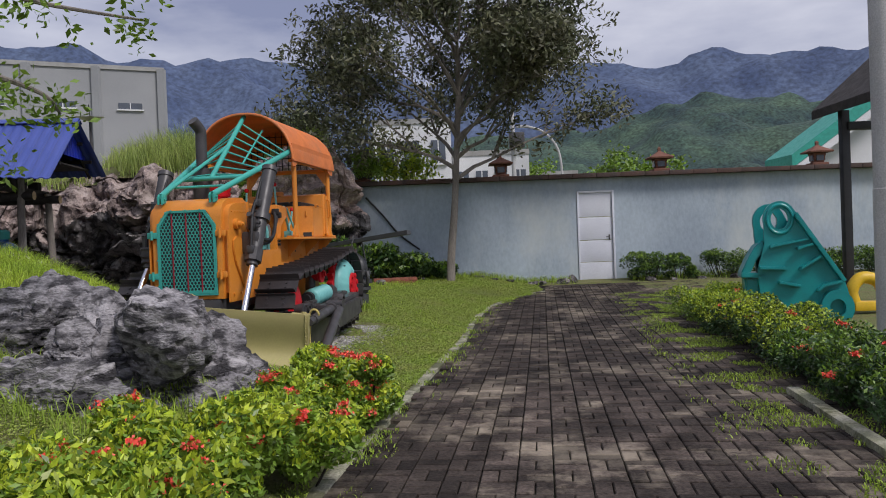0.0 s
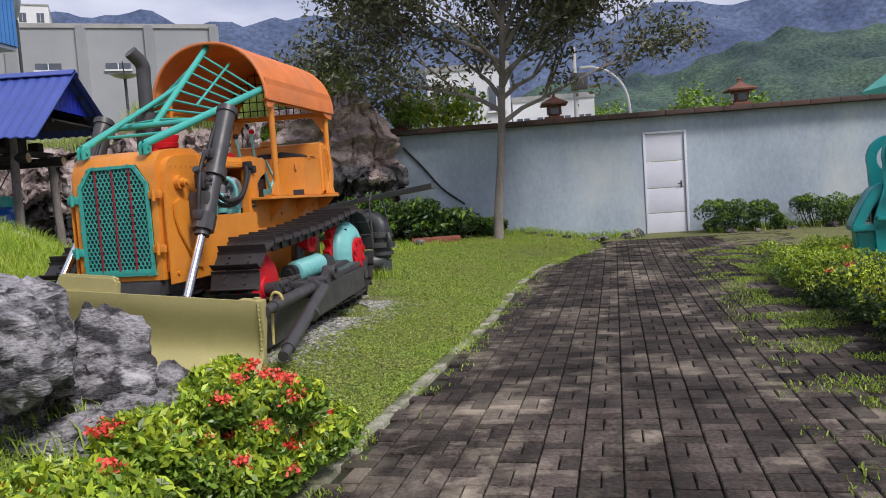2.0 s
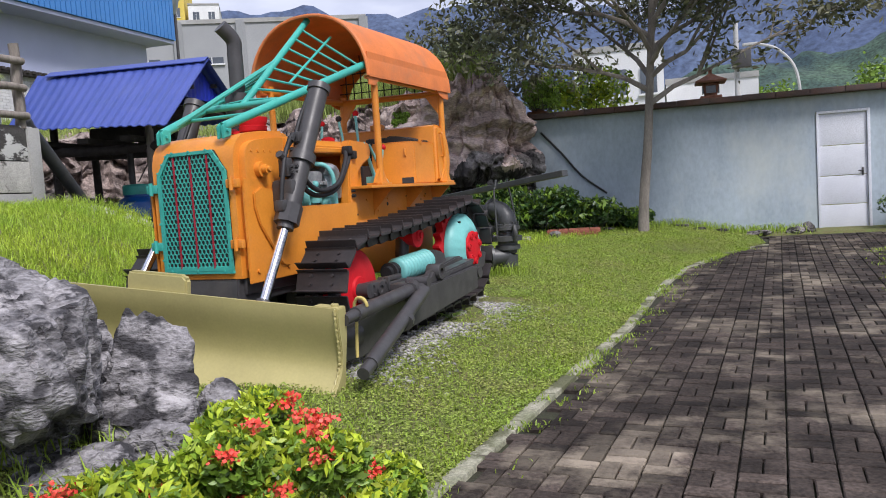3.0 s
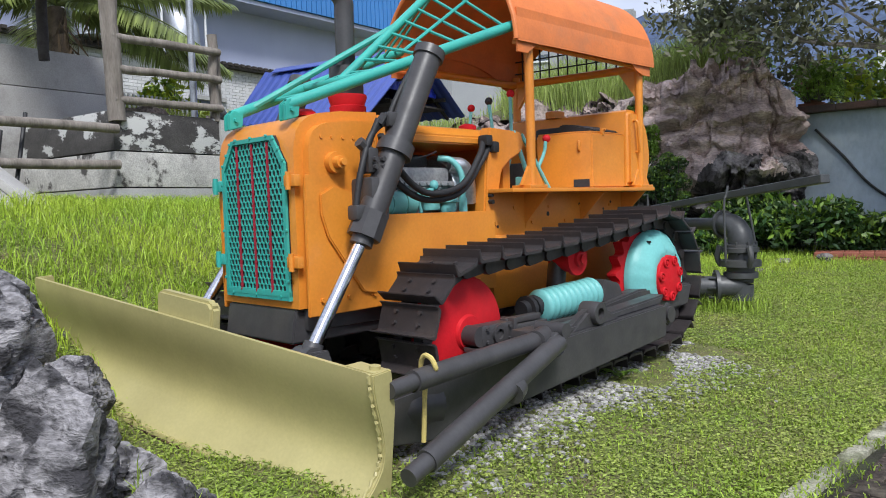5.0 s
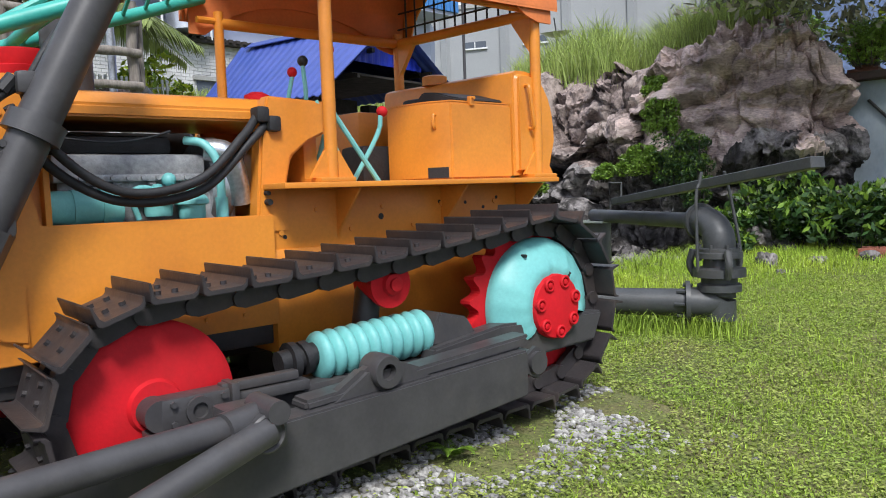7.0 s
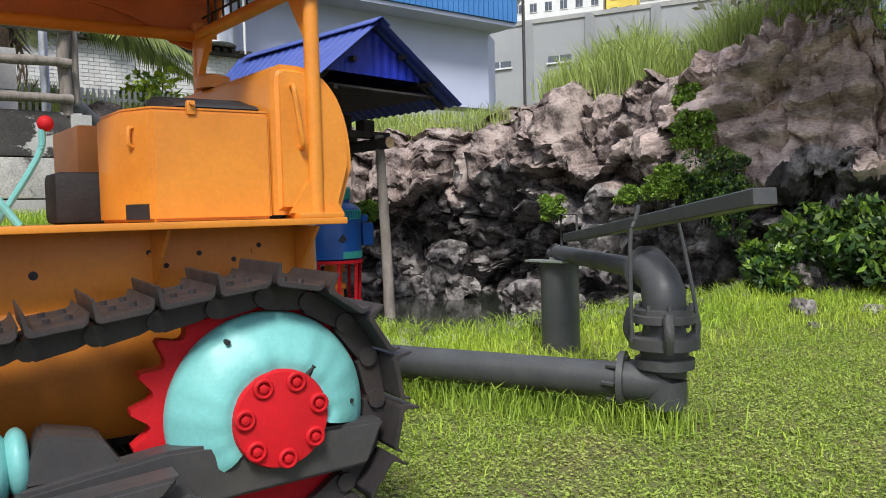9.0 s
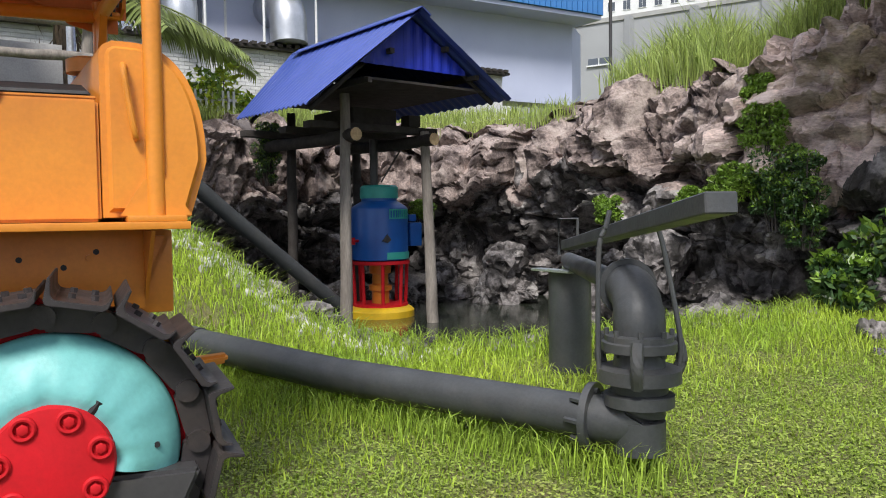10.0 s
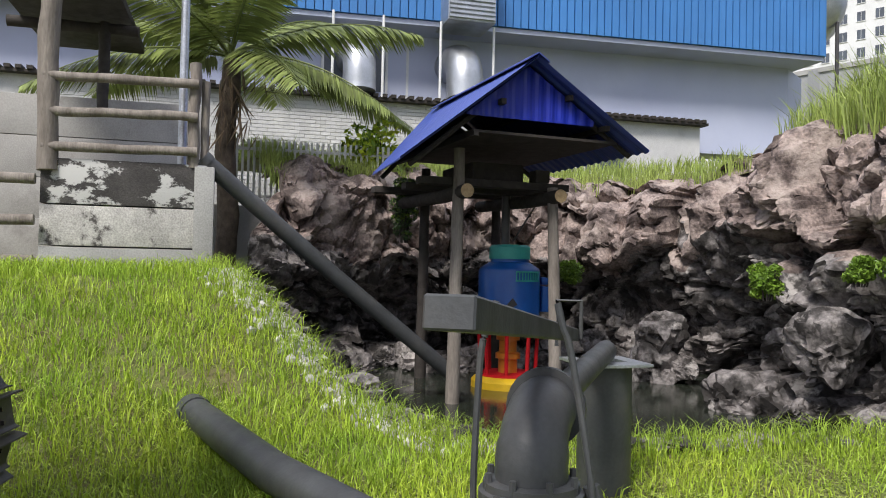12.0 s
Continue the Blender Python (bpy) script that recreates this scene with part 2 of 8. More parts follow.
GREYB = mat("grey_building", (0.33, 0.34, 0.35), (0.29, 0.30, 0.31), 0.9, scale=0.3, bump=0.02)
WHITEB = mat("white_building", (0.72, 0.73, 0.74), (0.64, 0.65, 0.66), 0.8, scale=0.4, bump=0.02)
YELB = mat("yellow_building", (0.75, 0.58, 0.12), None, 0.8, scale=0.4)
WIN = mat("dark_window_glass", (0.10, 0.12, 0.15), (0.07, 0.08, 0.1), 0.15, scale=0.5, bump=0)
METAL = mat("galvanised_metal", (0.55, 0.57, 0.60), (0.42, 0.44, 0.47), 0.35, 0.8, scale=3, bump=0.05)
BRICKR = mat("red_brick", (0.33, 0.11, 0.07), (0.26, 0.09, 0.06), 0.9, scale=8, bump=0.3)
LANT = mat("terracotta_lantern", (0.20, 0.085, 0.055), (0.14, 0.06, 0.04), 0.8, scale=6, bump=0.2)
POSTW = mat("pale_grey_post", (0.50, 0.50, 0.50), (0.42, 0.42, 0.42), 0.7, scale=2, bump=0.05)
POSTK = mat("black_post", (0.02, 0.02, 0.022), None, 0.5)
ROOFG = mat("teal_roof", (0.03, 0.36, 0.28), None, 0.5)
WATER = mat("pond_water", (0.02, 0.025, 0.02), (0.03, 0.035, 0.025), 0.08, scale=2, bump=0.05, fine=12)
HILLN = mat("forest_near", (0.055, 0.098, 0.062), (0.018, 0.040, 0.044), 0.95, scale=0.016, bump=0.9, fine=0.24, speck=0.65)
# the blue of distance haze is put into this base colour
HILLF = mat("forest_far_haze_tint", (0.078, 0.110, 0.185), (0.050, 0.074, 0.140), 0.95, scale=0.006, bump=0.6, fine=0.055, speck=0.4)
RUST = mat("rusty_steel", (0.10, 0.05, 0.028), (0.05, 0.03, 0.02), 0.85, scale=14, bump=0.3)
ROPE = mat("yellow_rope", (0.62, 0.50, 0.16), None, 0.8)


# ---------------------------------------------------------------- mesh helpers
def box(bm, lo, hi, bev=0.0, m=None):
    r = bmesh.ops.create_cube(bm, size=1)
    vs = r["verts"]
    s = [hi[i] - lo[i] for i in range(3)]
    c = [(hi[i] + lo[i]) / 2 for i in range(3)]
    for v in vs:
        v.co = Vector((v.co.x * s[0] + c[0], v.co.y * s[1] + c[1], v.co.z * s[2] + c[2]))
    if m:
        bmesh.ops.transform(bm, matrix=m, verts=vs)
    if bev:
        es = list({e for v in vs for e in v.link_edges})
        bmesh.ops.bevel(bm, geom=es, offset=bev, segments=2, profile=0.6, affect="EDGES")


def rod(bm, p, q, r, r2=None, seg=14):
    p, q = Vector(p), Vector(q)
    d = q - p
    res = bmesh.ops.create_cone(bm, cap_ends=True, segments=seg, radius1=r, radius2=r if r2 is None else r2, depth=d.length)
    m = Matrix.Translation((p + q) / 2) @ d.to_track_quat("Z", "Y").to_matrix().to_4x4()
    bmesh.ops.transform(bm, matrix=m, verts=res["verts"])


def tube(bm, pts, r, seg=10):
    """A tube along a line of points, with joined rings."""
    pts = [Vector(p) for p in pts]
    rings = []
    up = Vector((0.13, 0.21, 0.97))
    for i, p in enumerate(pts):
        d = (pts[min(i + 1, len(pts) - 1)] - pts[max(i - 1, 0)]).normalized()
        a = d.cross(up)
        if a.length < 0.05:
            a = d.cross(Vector((1, 0, 0)))
        a.normalize()
        b = d.cross(a).normalized()
        rr = r[i] if isinstance(r, (list, tuple)) else r
        rings.append([bm.verts.new(p + (a * math.cos(2 * math.pi * k / seg) + b * math.sin(2 * math.pi * k / seg)) * rr) for k in range(seg)])
    for ra, rb in zip(rings, rings[1:]):
        for k in range(seg):
            bm.faces.new((ra[k], ra[(k + 1) % seg], rb[(k + 1) % seg], rb[k]))
    bm.faces.new(rings[0][::-1])
    bm.faces.new(rings[-1])


def arc(pts, n=10):
    """A smooth line through the given points (Catmull-Rom)."""
    P = [Vector(p) for p in pts]
    P = [P[0] * 2 - P[1]] + P + [P[-1] * 2 - P[-2]]
    out = []
    for i in range(1, len(P) - 2):
        for k in range(n):
            t = k / n
            a, b, c, d = P[i - 1], P[i], P[i + 1], P[i + 2]
            out.append(0.5 * ((2 * b) + (c - a) * t + (2 * a - 5 * b + 4 * c - d) * t * t + (3 * b - a - 3 * c + d) * t ** 3))
    out.append(P[-2])
    return out


def lathe(bm, prof, m=None, seg=28):
    """Turns a profile of (radius, height) about z."""
    rings = []
    for r, h in prof:
        rings.append([bm.verts.new((r * math.cos(2 * math.pi * k / seg), r * math.sin(2 * math.pi * k / seg), h)) for k in range(seg)])
    for ra, rb in zip(rings, rings[1:]):
        for k in range(seg):
            bm.faces.new((ra[k], ra[(k + 1) % seg], rb[(k + 1) % seg], rb[k]))
    bm.faces.new(rings[0][::-1])
    bm.faces.new(rings[-1])
    if m:
        bmesh.ops.transform(bm, matrix=m, verts=[v for ring in rings for v in ring])


def prism(bm, poly, lo, hi, axis=0, bev=0.0):
    """A flat polygon given in the two other axes, thick from lo to hi along axis."""
    def place(p, h):
        q = list(p)
        q.insert(axis, h)
        return q
    a = [bm.verts.new(place(p, lo)) for p in poly]
    b = [bm.verts.new(place(p, hi)) for p in poly]
    fs = [bm.faces.new(a), bm.faces.new(b[::-1])]
    n = len(poly)
    for i in range(n):
        fs.append(bm.faces.new((a[i], b[i], b[(i + 1) % n], a[(i + 1) % n])))
    bmesh.ops.recalc_face_normals(bm, faces=fs)
    if bev:
        es = list({e for f in fs for e in f.edges})
        bmesh.ops.bevel(bm, geom=es, offset=bev, segments=2, affect="EDGES")


def mesh_of(name, bm, material, smooth=False):
    me = bpy.data.meshes.new(name)
    bm.normal_update()
    bm.to_mesh(me)
    bm.free()
    me.materials.append(material)
    if smooth:
        for p in me.polygons:
            p.use_smooth = True
        me.set_sharp_from_angle(angle=radians(38))
    return me


def part(name, bm, material, parent=None, label="", smooth=True):
    ob = new(name, mesh_of(name, bm, material, smooth))
    ob.parent = parent
    if label:
        tagged(ob, label)
    return ob


def made(fn):
    bm = bmesh.new()
    fn(bm)
    return bm


def one(name, material, parent, fn, *args, label="", smooth=True, **kw):
    """One part, from one call of a mesh helper."""
    bm = bmesh.new()
    fn(bm, *args, **kw)
    return part(name, bm, material, parent, label, smooth)


def thing(name, label, category, m=None, group="", kind=""):
    ob = new(name)
    if m is not None:
        ob.matrix_world = m
    return tagged(ob, label, category, group, kind)


def raw(name, verts, faces, material, parent=None, smooth=False):
    me = bpy.data.meshes.new(name)
    me.from_pydata([tuple(v) for v in verts], [], faces)
    me.materials.append(material)
    if smooth:
        for p in me.polygons:
            p.use_smooth = True
    ob = new(name, me)
    ob.parent = parent
    return ob


# ---------------------------------------------------------------- the lie of the land
def smooth_step(a, b, x):
    t = min(max((x - a) / (b - a), 0), 1)
    return t * t * (3 - 2 * t)


KERB_Y = (-6.0, 2.0, 4.8, 6.9, 8.4, 10.6, 12.9, 14.6, 16.4, 17.6)
KERB_X = (-2.2, -1.12, -0.76, -0.44, -0.2, 0.17, 0.42, 0.72, 1.33, 2.2)


def kerb_x(y):
    return float(np.interp(y, KERB_Y, KERB_X))


# the stone edge of the pond: from the foot of the plinth round to the cliff
EDGE = ((-7.5, 12.15), (-6.4, 12.6), (-5.6, 13.1), (-4.75, 13.6), (-4.2, 14.15), (-3.9, 15.2), (-3.8, 16.2), (-3.6, 17.0), (-3.4, 18.2), (-3.0, 19.4))


def in_pond(x, y):
    """Signed distance to the pond's edge, positive inside it."""
    best, side = 1e9, 1
    for (ax, ay), (bx, by) in zip(EDGE, EDGE[1:]):
        dx, dy = bx - ax, by - ay
        t = min(max(((x - ax) * dx + (y - ay) * dy) / (dx * dx + dy * dy), 0), 1)
        d = math.hypot(x - ax - t * dx, y - ay - t * dy)
        if d < best:
            best, side = d, 1 if dx * (y - ay) - dy * (x - ax) > 0 else -1
    return best * side


def land(x, y):
    d = kerb_x(y) - x
    z = 0.012 * max(y - 11, 0) + 0.02 * max(y - 16, 0)
    if d > 0:
        z += 0.2 * smooth_step(0.0, 1.5, d) + 0.012 * max(d - 1.5, 0)
        z += 1.15 * smooth_step(3.6, 7.2, -x + 0.25 * (12.2 - y)) * smooth_step(14.6, 12.3, y)
    p = in_pond(x, y) if x < -2.5 and y > 11.5 else -1
    if p > 0:
        z = z + (-0.12 - z) * smooth_step(0.0, 0.35, p)
    return z


# ---------------------------------------------------------------- ground
def axis_lines(parts):
    out = []
    for a, b, n in parts:
        out += [a + (b - a) * i / n for i in range(n)]
    return out + [parts[-1][1]]


def build_ground():
    xs = axis_lines(((-1500, -60, 8), (-60, -14, 12), (-14, -9, 12), (-9, 4, 90), (4, 14, 20), (14, 60, 8), (60, 1500, 8)))
    ys = axis_lines(((-600, -20, 5), (-20, 3, 20), (3, 20.5, 120), (20.5, 60, 10), (60, 2500, 12)))
    vs, fs = [], []
    for y in ys:
        for x in xs:
            onpave = kerb_x(y) < x < 4.4 and y < 18.9
            vs.append((x, y, land(x, y) - (0.07 if onpave else 0) + 0.012 * noise.noise((x * 2, y * 2, 0)) * (0 if onpave else 1)))
    w = len(xs)
    for j in range(len(ys) - 1):
        for i in range(w - 1):
            fs.append((j * w + i, j * w + i + 1, (j + 1) * w + i + 1, (j + 1) * w + i))
    ob = raw("ground", vs, fs, GRASS, smooth=True)
    tagged(ob, "green lawn and soil rising gently from the paving", "ground", kind="structure")


build_ground()


# ---------------------------------------------------------------- boundary wall, coping, door
WY, WTOP = 19.85, 2.72


def build_wall():
    def holes(bm):
        box(bm, (-4.5, WY, -0.3), (3.42, WY + 0.2, WTOP))
        box(bm, (4.36, WY, -0.3), (30, WY + 0.2, WTOP))
        box(bm, (3.42, WY, 2.41), (4.36, WY + 0.2, WTOP))
    w = one("wall_north", WALLM, None, lambda bm: holes(bm), smooth=False)
    tagged(w, "long pale blue-grey plastered boundary wall with stains", "wall", kind="structure")

    def cope(bm):
        for i in range(58):
            x = -4.5 + i * 0.6
            j = 0.012 * noise.noise((x * 3, 0, 7))
            box(bm, (x, WY - 0.26 + j, WTOP + 0.003), (x + 0.592, WY + 0.3, WTOP + 0.11 + j), 0.012)
    c = one("coping", COPE, w, cope)
    tagged(c, "dark mossy concrete coping")
    door = thing("door_1", "closed white panelled door in the boundary wall", "door", kind="structure")
    one("door_frame", DOORM, door, lambda bm: (box(bm, (3.425, WY - 0.025, 0.1), (3.475, WY + 0.12, 2.405), 0.006), box(bm, (4.305, WY - 0.025, 0.1), (4.355, WY + 0.12, 2.405), 0.006), box(bm, (3.475, WY - 0.025, 2.355), (4.305, WY + 0.12, 2.405), 0.006)))
    leaf = one("door_leaf", DOORM, door, lambda bm: [box(bm, (3.48, WY + 0.02, a), (4.3, WY + 0.06, b), 0.008) for a, b in ((0.1, 0.61), (0.625, 1.16), (1.175, 1.74), (1.755, 2.35))])
    one("handle", STEEL, leaf, lambda bm: (box(bm, (4.2, WY + 0.008, 1.15), (4.235, WY + 0.02, 1.3), 0.004), rod(bm, (4.215, WY + 0.01, 1.24), (4.215, WY - 0.03, 1.24), 0.012), rod(bm, (4.225, WY - 0.03, 1.24), (4.13, WY - 0.03, 1.24), 0.01)))
    one("door_sill", CONCP, door, lambda bm: box(bm, (3.3, WY - 0.35, 0.0), (4.45, WY + 0.02, 0.1), 0.01), smooth=False)


build_wall()


cb = thing("wall_cable", "black cable slanting down the boundary wall", "cable")
one("cable", BLACK, cb, lambda bm: tube(bm, arc(((-1.85, 19.81, 2.45), (-1.45, 19.815, 2.0), (-1.05, 19.815, 1.5), (-0.55, 19.815, 1.1))), 0.022, 8))


def lantern(m):
    t = thing("wall_lantern", "small terracotta pagoda lantern on the wall coping", "lantern", m, "lanterns on the boundary wall")
    one("base", LANT, t, lambda bm: box(bm, (-0.2, -0.2, 0), (0.2, 0.2, 0.06), 0.01))
    one("body", LANT, t, lambda bm: lathe(bm, ((0.16, 0.06), (0.22, 0.3), (0.20, 0.31)), Matrix.Rotation(radians(45), 4, "Z"), 4), smooth=False)
    for k in range(4):
        one("pane", WIN, t, lambda bm: box(bm, (-0.09, -0.16, 0.11), (0.09, -0.135, 0.25), 0, Matrix.Rotation(radians(90 * k), 4, "Z")), smooth=False)
    one("roof", LANT, t, lambda bm: lathe(bm, ((0.40, 0.31), (0.41, 0.345), (0.17, 0.44), (0.05, 0.50), (0.045, 0.55), (0.06, 0.57), (0.01, 0.62)), Matrix.Rotation(radians(45), 4, "Z"), 4), smooth=False)
    return t


ln = lantern(pose(5.55, WY + 0.05, WTOP + 0.11))
copy_thing(ln, pose(9.52, WY + 0.05, WTOP + 0.11))
copy_thing(ln, pose(1.55, WY + 0.05, WTOP + 0.11))
copy_thing(ln, pose(-1.9, WY + 0.05, WTOP + 0.11))


# ---------------------------------------------------------------- mountains
def ridge(name, label, d, profile, material, seed, rough, depth):
    """A forested range at d metres; profile: (azimuth, elevation in degrees) along its crest."""
    az = [p[0] for p in profile]
    el = [p[1] for p in profile]
    n, k = 220, 34
    vs, fs = [], []
    for j in range(k):
        f = j / (k - 1)
        for i in range(n):
            a = az[0] + (az[-1] - az[0]) * i / (n - 1)
            h = math.tan(radians(float(np.interp(a, az, el)))) * (d + depth) + 1.3
            r = d + depth * f
            x, y = r * math.sin(radians(a)), r * math.cos(radians(a))
            z = h * (f ** 1.15)
            q = Vector((x / d * 5, y / d * 5, seed))
            z += h * rough * (noise.fractal(q, 1.0, 2.1, 5) * 0.16 + abs(noise.noise(q * 2.2)) * 0.12) * min(1, f * 3)
            z += h * 0.012 * noise.noise(q * 25)
            vs.append((x, y, z - 3 * (1 - f)))
    for j in range(k - 1):
        for i in range(n - 1):
            fs.append((j * n + i, j * n + i + 1, (j + 1) * n + i + 1, (j + 1) * n + i))
    ob = raw(name, vs, fs, material, smooth=True)
    tagged(ob, label, "mountain", kind="structure")


ridge("backdrop_far_range", "high forested mountain range under cloud, haze blue put into its colour", 2200, ((-75, 11), (-45, 12), (-29, 12.6), (-19, 12.7), (-14, 12.8), (-10, 12.3), (0, 11.6), (8, 11.6), (14.7, 11.6), (18.6, 11.7), (24.7, 11.3), (29, 10.3), (40, 9), (60, 7), (90, 6)), HILLF, 3.0, 0.9, 900)
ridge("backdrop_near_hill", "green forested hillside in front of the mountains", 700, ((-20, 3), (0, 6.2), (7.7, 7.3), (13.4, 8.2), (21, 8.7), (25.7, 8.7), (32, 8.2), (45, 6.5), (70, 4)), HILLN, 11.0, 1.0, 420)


# ---------------------------------------------------------------- bulldozer: x across, y from the grille to the rear, z up
DZ = pose(-2.55, 8.26, 0.2, 0, 0, -9)


def bolt(bm, p, n, r=0.016, h=0.014):
    p, n = Vector(p), Vector(n)
    rod(bm, p - n * 0.004, p + n * h, r, seg=6)


def build_dozer():
    dz = thing("bulldozer", "old crawler bulldozer repainted orange, teal and red on the lawn", "bulldozer", DZ)

    # radiator shell and its grille
    def shell(bm):
        prof = [(0.0, 0.62), (0.55, 0.62), (0.55, 1.645), (0.30, 1.635), (0.17, 1.618), (0.10, 1.597), (0.05, 1.56), (0.018, 1.51), (0.0, 1.43)]
        prism(bm, prof, -0.42, 0.42, 0)
        bmesh.ops.bevel(bm, geom=[e for e in bm.edges if abs(e.verts[0].co.x - e.verts[1].co.x) < 0.01], offset=0.055, segments=4, affect="EDGES")
    sh = one("radiator_shell", ORANGE, dz, shell)
    one("shell_seam", ORANGE, sh, lambda bm: (box(bm, (-0.424, 0.535, 1.0), (0.424, 0.56, 1.6), 0.01), *[bolt(bm, (0.42, 0.13 + 0.07 * i, 1.49), (1, 0, 0), 0.009, 0.006) for i in range(6)]))
    one("cap_boss", ORANGE, sh, lambda bm: (rod(bm, (0.41, 0.20, 1.36), (0.46, 0.20, 1.36), 0.055), rod(bm, (0.45, 0.20, 1.36), (0.50, 0.20, 1.36), 0.032), rod(bm, (0.49, 0.20, 1.36), (0.52, 0.20, 1.36), 0.018)))
    gout = [(-0.31, 0.68), (0.31, 0.68), (0.31, 1.36), (0.20, 1.51), (-0.20, 1.51), (-0.31, 1.36)]
    # black sheet set behind the lattice as the shade in its holes
    one("grille_backing", BLACK, sh, lambda bm: prism(bm, gout, -0.006, 0.01, 1), smooth=False)
    return dz, sh, gout


def hex_plate(bm, inside, cell, y, hole):
    """A perforated sheet: six-sided cells with round holes."""
    n = 6
    j = 0
    z = 0.69
    while z < 1.52:
        x = -0.34 + (cell * 0.5 if j % 2 else 0)
        while x < 0.34:
            if inside(x, z):
                o = [bm.verts.new((x + cell * 0.578 * math.sin(k * math.pi / 3), y, z + cell * 0.578 * math.cos(k * math.pi / 3))) for k in range(n)]
                i = [bm.verts.new((x + hole * math.sin(k * math.pi / 3), y, z + hole * 1.15 * math.cos(k * math.pi / 3))) for k in range(n)]
                i2 = [bm.verts.new((v.co.x, y + 0.006, v.co.z)) for v in i]
                for k in range(n):
                    bm.faces.new((o[k], o[(k + 1) % n], i[(k + 1) % n], i[k]))
                    bm.faces.new((i[k], i[(k + 1) % n], i2[(k + 1) % n], i2[k]))
            x += cell
        z += cell * 0.867
        j += 1


def track():
    """Places of the shoes round the idler, the rollers and the sprocket: (y, z, angle)."""
    ci, ri, cs, rs = (0.76, 0.44), 0.385, (2.71, 0.57), 0.445
    up = math.atan2(cs[1] - ci[1], cs[0] - ci[0])
    L = math.hypot(cs[0] - ci[0], cs[1] - ci[1])
    b = math.asin((rs - ri) / L)
    top = math.pi / 2 + up + b
    bot = -math.pi / 2 + up - b
    pts = []

    def at(c, r, a):
        return (c[0] + r * math.cos(a), c[1] + r * math.sin(a))
    p0, p1 = at(ci, ri, top), at(cs, rs, top)
    q0, q1 = at(cs, rs, bot), at(ci, ri, bot)
    for k in range(40):
        f = k / 40
        sag = -0.03 * math.sin(math.pi * f)
        pts.append((p0[0] + (p1[0] - p0[0]) * f, p0[1] + (p1[1] - p0[1]) * f + sag))
    for k in range(40):
        pts.append(at(cs, rs, top + (bot - top) * k / 40))
    for k in range(40):
        f = k / 40
        pts.append((q0[0] + (q1[0] - q0[0]) * f, q0[1] + (q1[1] - q0[1]) * f))
    for k in range(41):
        pts.append(at(ci, ri, bot + (top - 2 * math.pi - bot) * k / 40))
    s = [0.0]
    for a, c in zip(pts, pts[1:]):
        s.append(s[-1] + math.hypot(c[0] - a[0], c[1] - a[1]))
    n = 36
    ys, zs = [p[0] for p in pts], [p[1] for p in pts]
    out = []
    for i in range(n):
        w0, w1 = s[-1] * i / n, s[-1] * (i + 1) / n
        a = (np.interp(w0, s, ys), np.interp(w0, s, zs))
        c = (np.interp(w1, s, ys), np.interp(w1, s, zs))
        out.append(((a[0] + c[0]) / 2, (a[1] + c[1]) / 2, math.atan2(c[1] - a[1], c[0] - a[0]), math.hypot(c[0] - a[0], c[1] - a[1])))
    return out


dozer, shell, GOUT = build_dozer()


def grille_in(x, z):
    if abs(x) > 0.30 or z < 0.69 or z > 1.50:
        return False
    return z < 1.36 or abs(x) < 0.30 - (z - 1.36) * 0.75


grille = one("grille", TEAL, shell, lambda bm: hex_plate(bm, grille_in, 0.036, -0.012, 0.0152), label="teal perforated radiator grille", smooth=False)


def grille_rim(bm):
    n = len(GOUT)
    for i in range(n):
        a, b = GOUT[i], GOUT[(i + 1) % n]
        ai, bi = [(p[0] * 0.91, 1.10 + (p[1] - 1.10) * 0.945) for p in (a, b)]
        prism(bm, [a, b, bi, ai], -0.022, -0.008, 1)
        for f in (0.12, 0.5, 0.88):
            bolt(bm, (a[0] + (b[0] - a[0]) * f, -0.02, a[1] + (b[1] - a[1]) * f), (0, -1, 0), 0.008, 0.008)
    prism(bm, [(-0.31, 0.66), (0.31, 0.66), (0.31, 0.71), (-0.31, 0.71)], -0.02, 0.0, 1)


one("rim", TEAL, grille, grille_rim)
for gx in (-0.15, 0.0, 0.15):
    one("stud_strip", REDD, grille, lambda bm: tube(bm, [(gx, -0.016, 0.69 + 0.0125 * i) for i in range(64)], [0.0095 if i % 2 else 0.0055 for i in range(64)], 6), label="dark red twisted strip")
for gx, gz, mt in ((0.36, 1.27, ORANGE), (0.36, 0.86, ORANGE), (-0.36, 1.27, TEAL), (-0.36, 0.86, TEAL)):
    one("hinge", mt, shell, lambda bm: (box(bm, (gx - 0.05, -0.03, gz - 0.03), (gx + 0.05, 0.01, gz + 0.03), 0.008), rod(bm, (gx, -0.035, gz - 0.045), (gx, -0.035, gz + 0.045), 0.014)))
one("radiator_cap", RED, shell, lambda bm: lathe(bm, ((0.06, 0), (0.06, 0.02), (0.04, 0.035), (0.0, 0.04)), pose(0.22, 0.18, 1.615)))
one("air_precleaner", RED, dozer, lambda bm: lathe(bm, ((0.075, 0), (0.075, 0.06), (0.10, 0.065), (0.105, 0.10), (0.095, 0.105), (0.11, 0.15), (0.11, 0.165), (0.02, 0.175)), pose(0.12, 0.55, 1.6)), label="red ribbed air pre-cleaner")


# hood, side plates, engine
def hood(bm):
    prof = [(-0.33, 1.50), (0.33, 1.50), (0.33, 1.55), (0.27, 1.60), (0.15, 1.625), (-0.15, 1.625), (-0.27, 1.60), (-0.33, 1.52)]
    prism(bm, prof, 0.50, 1.78, 1, 0.01)


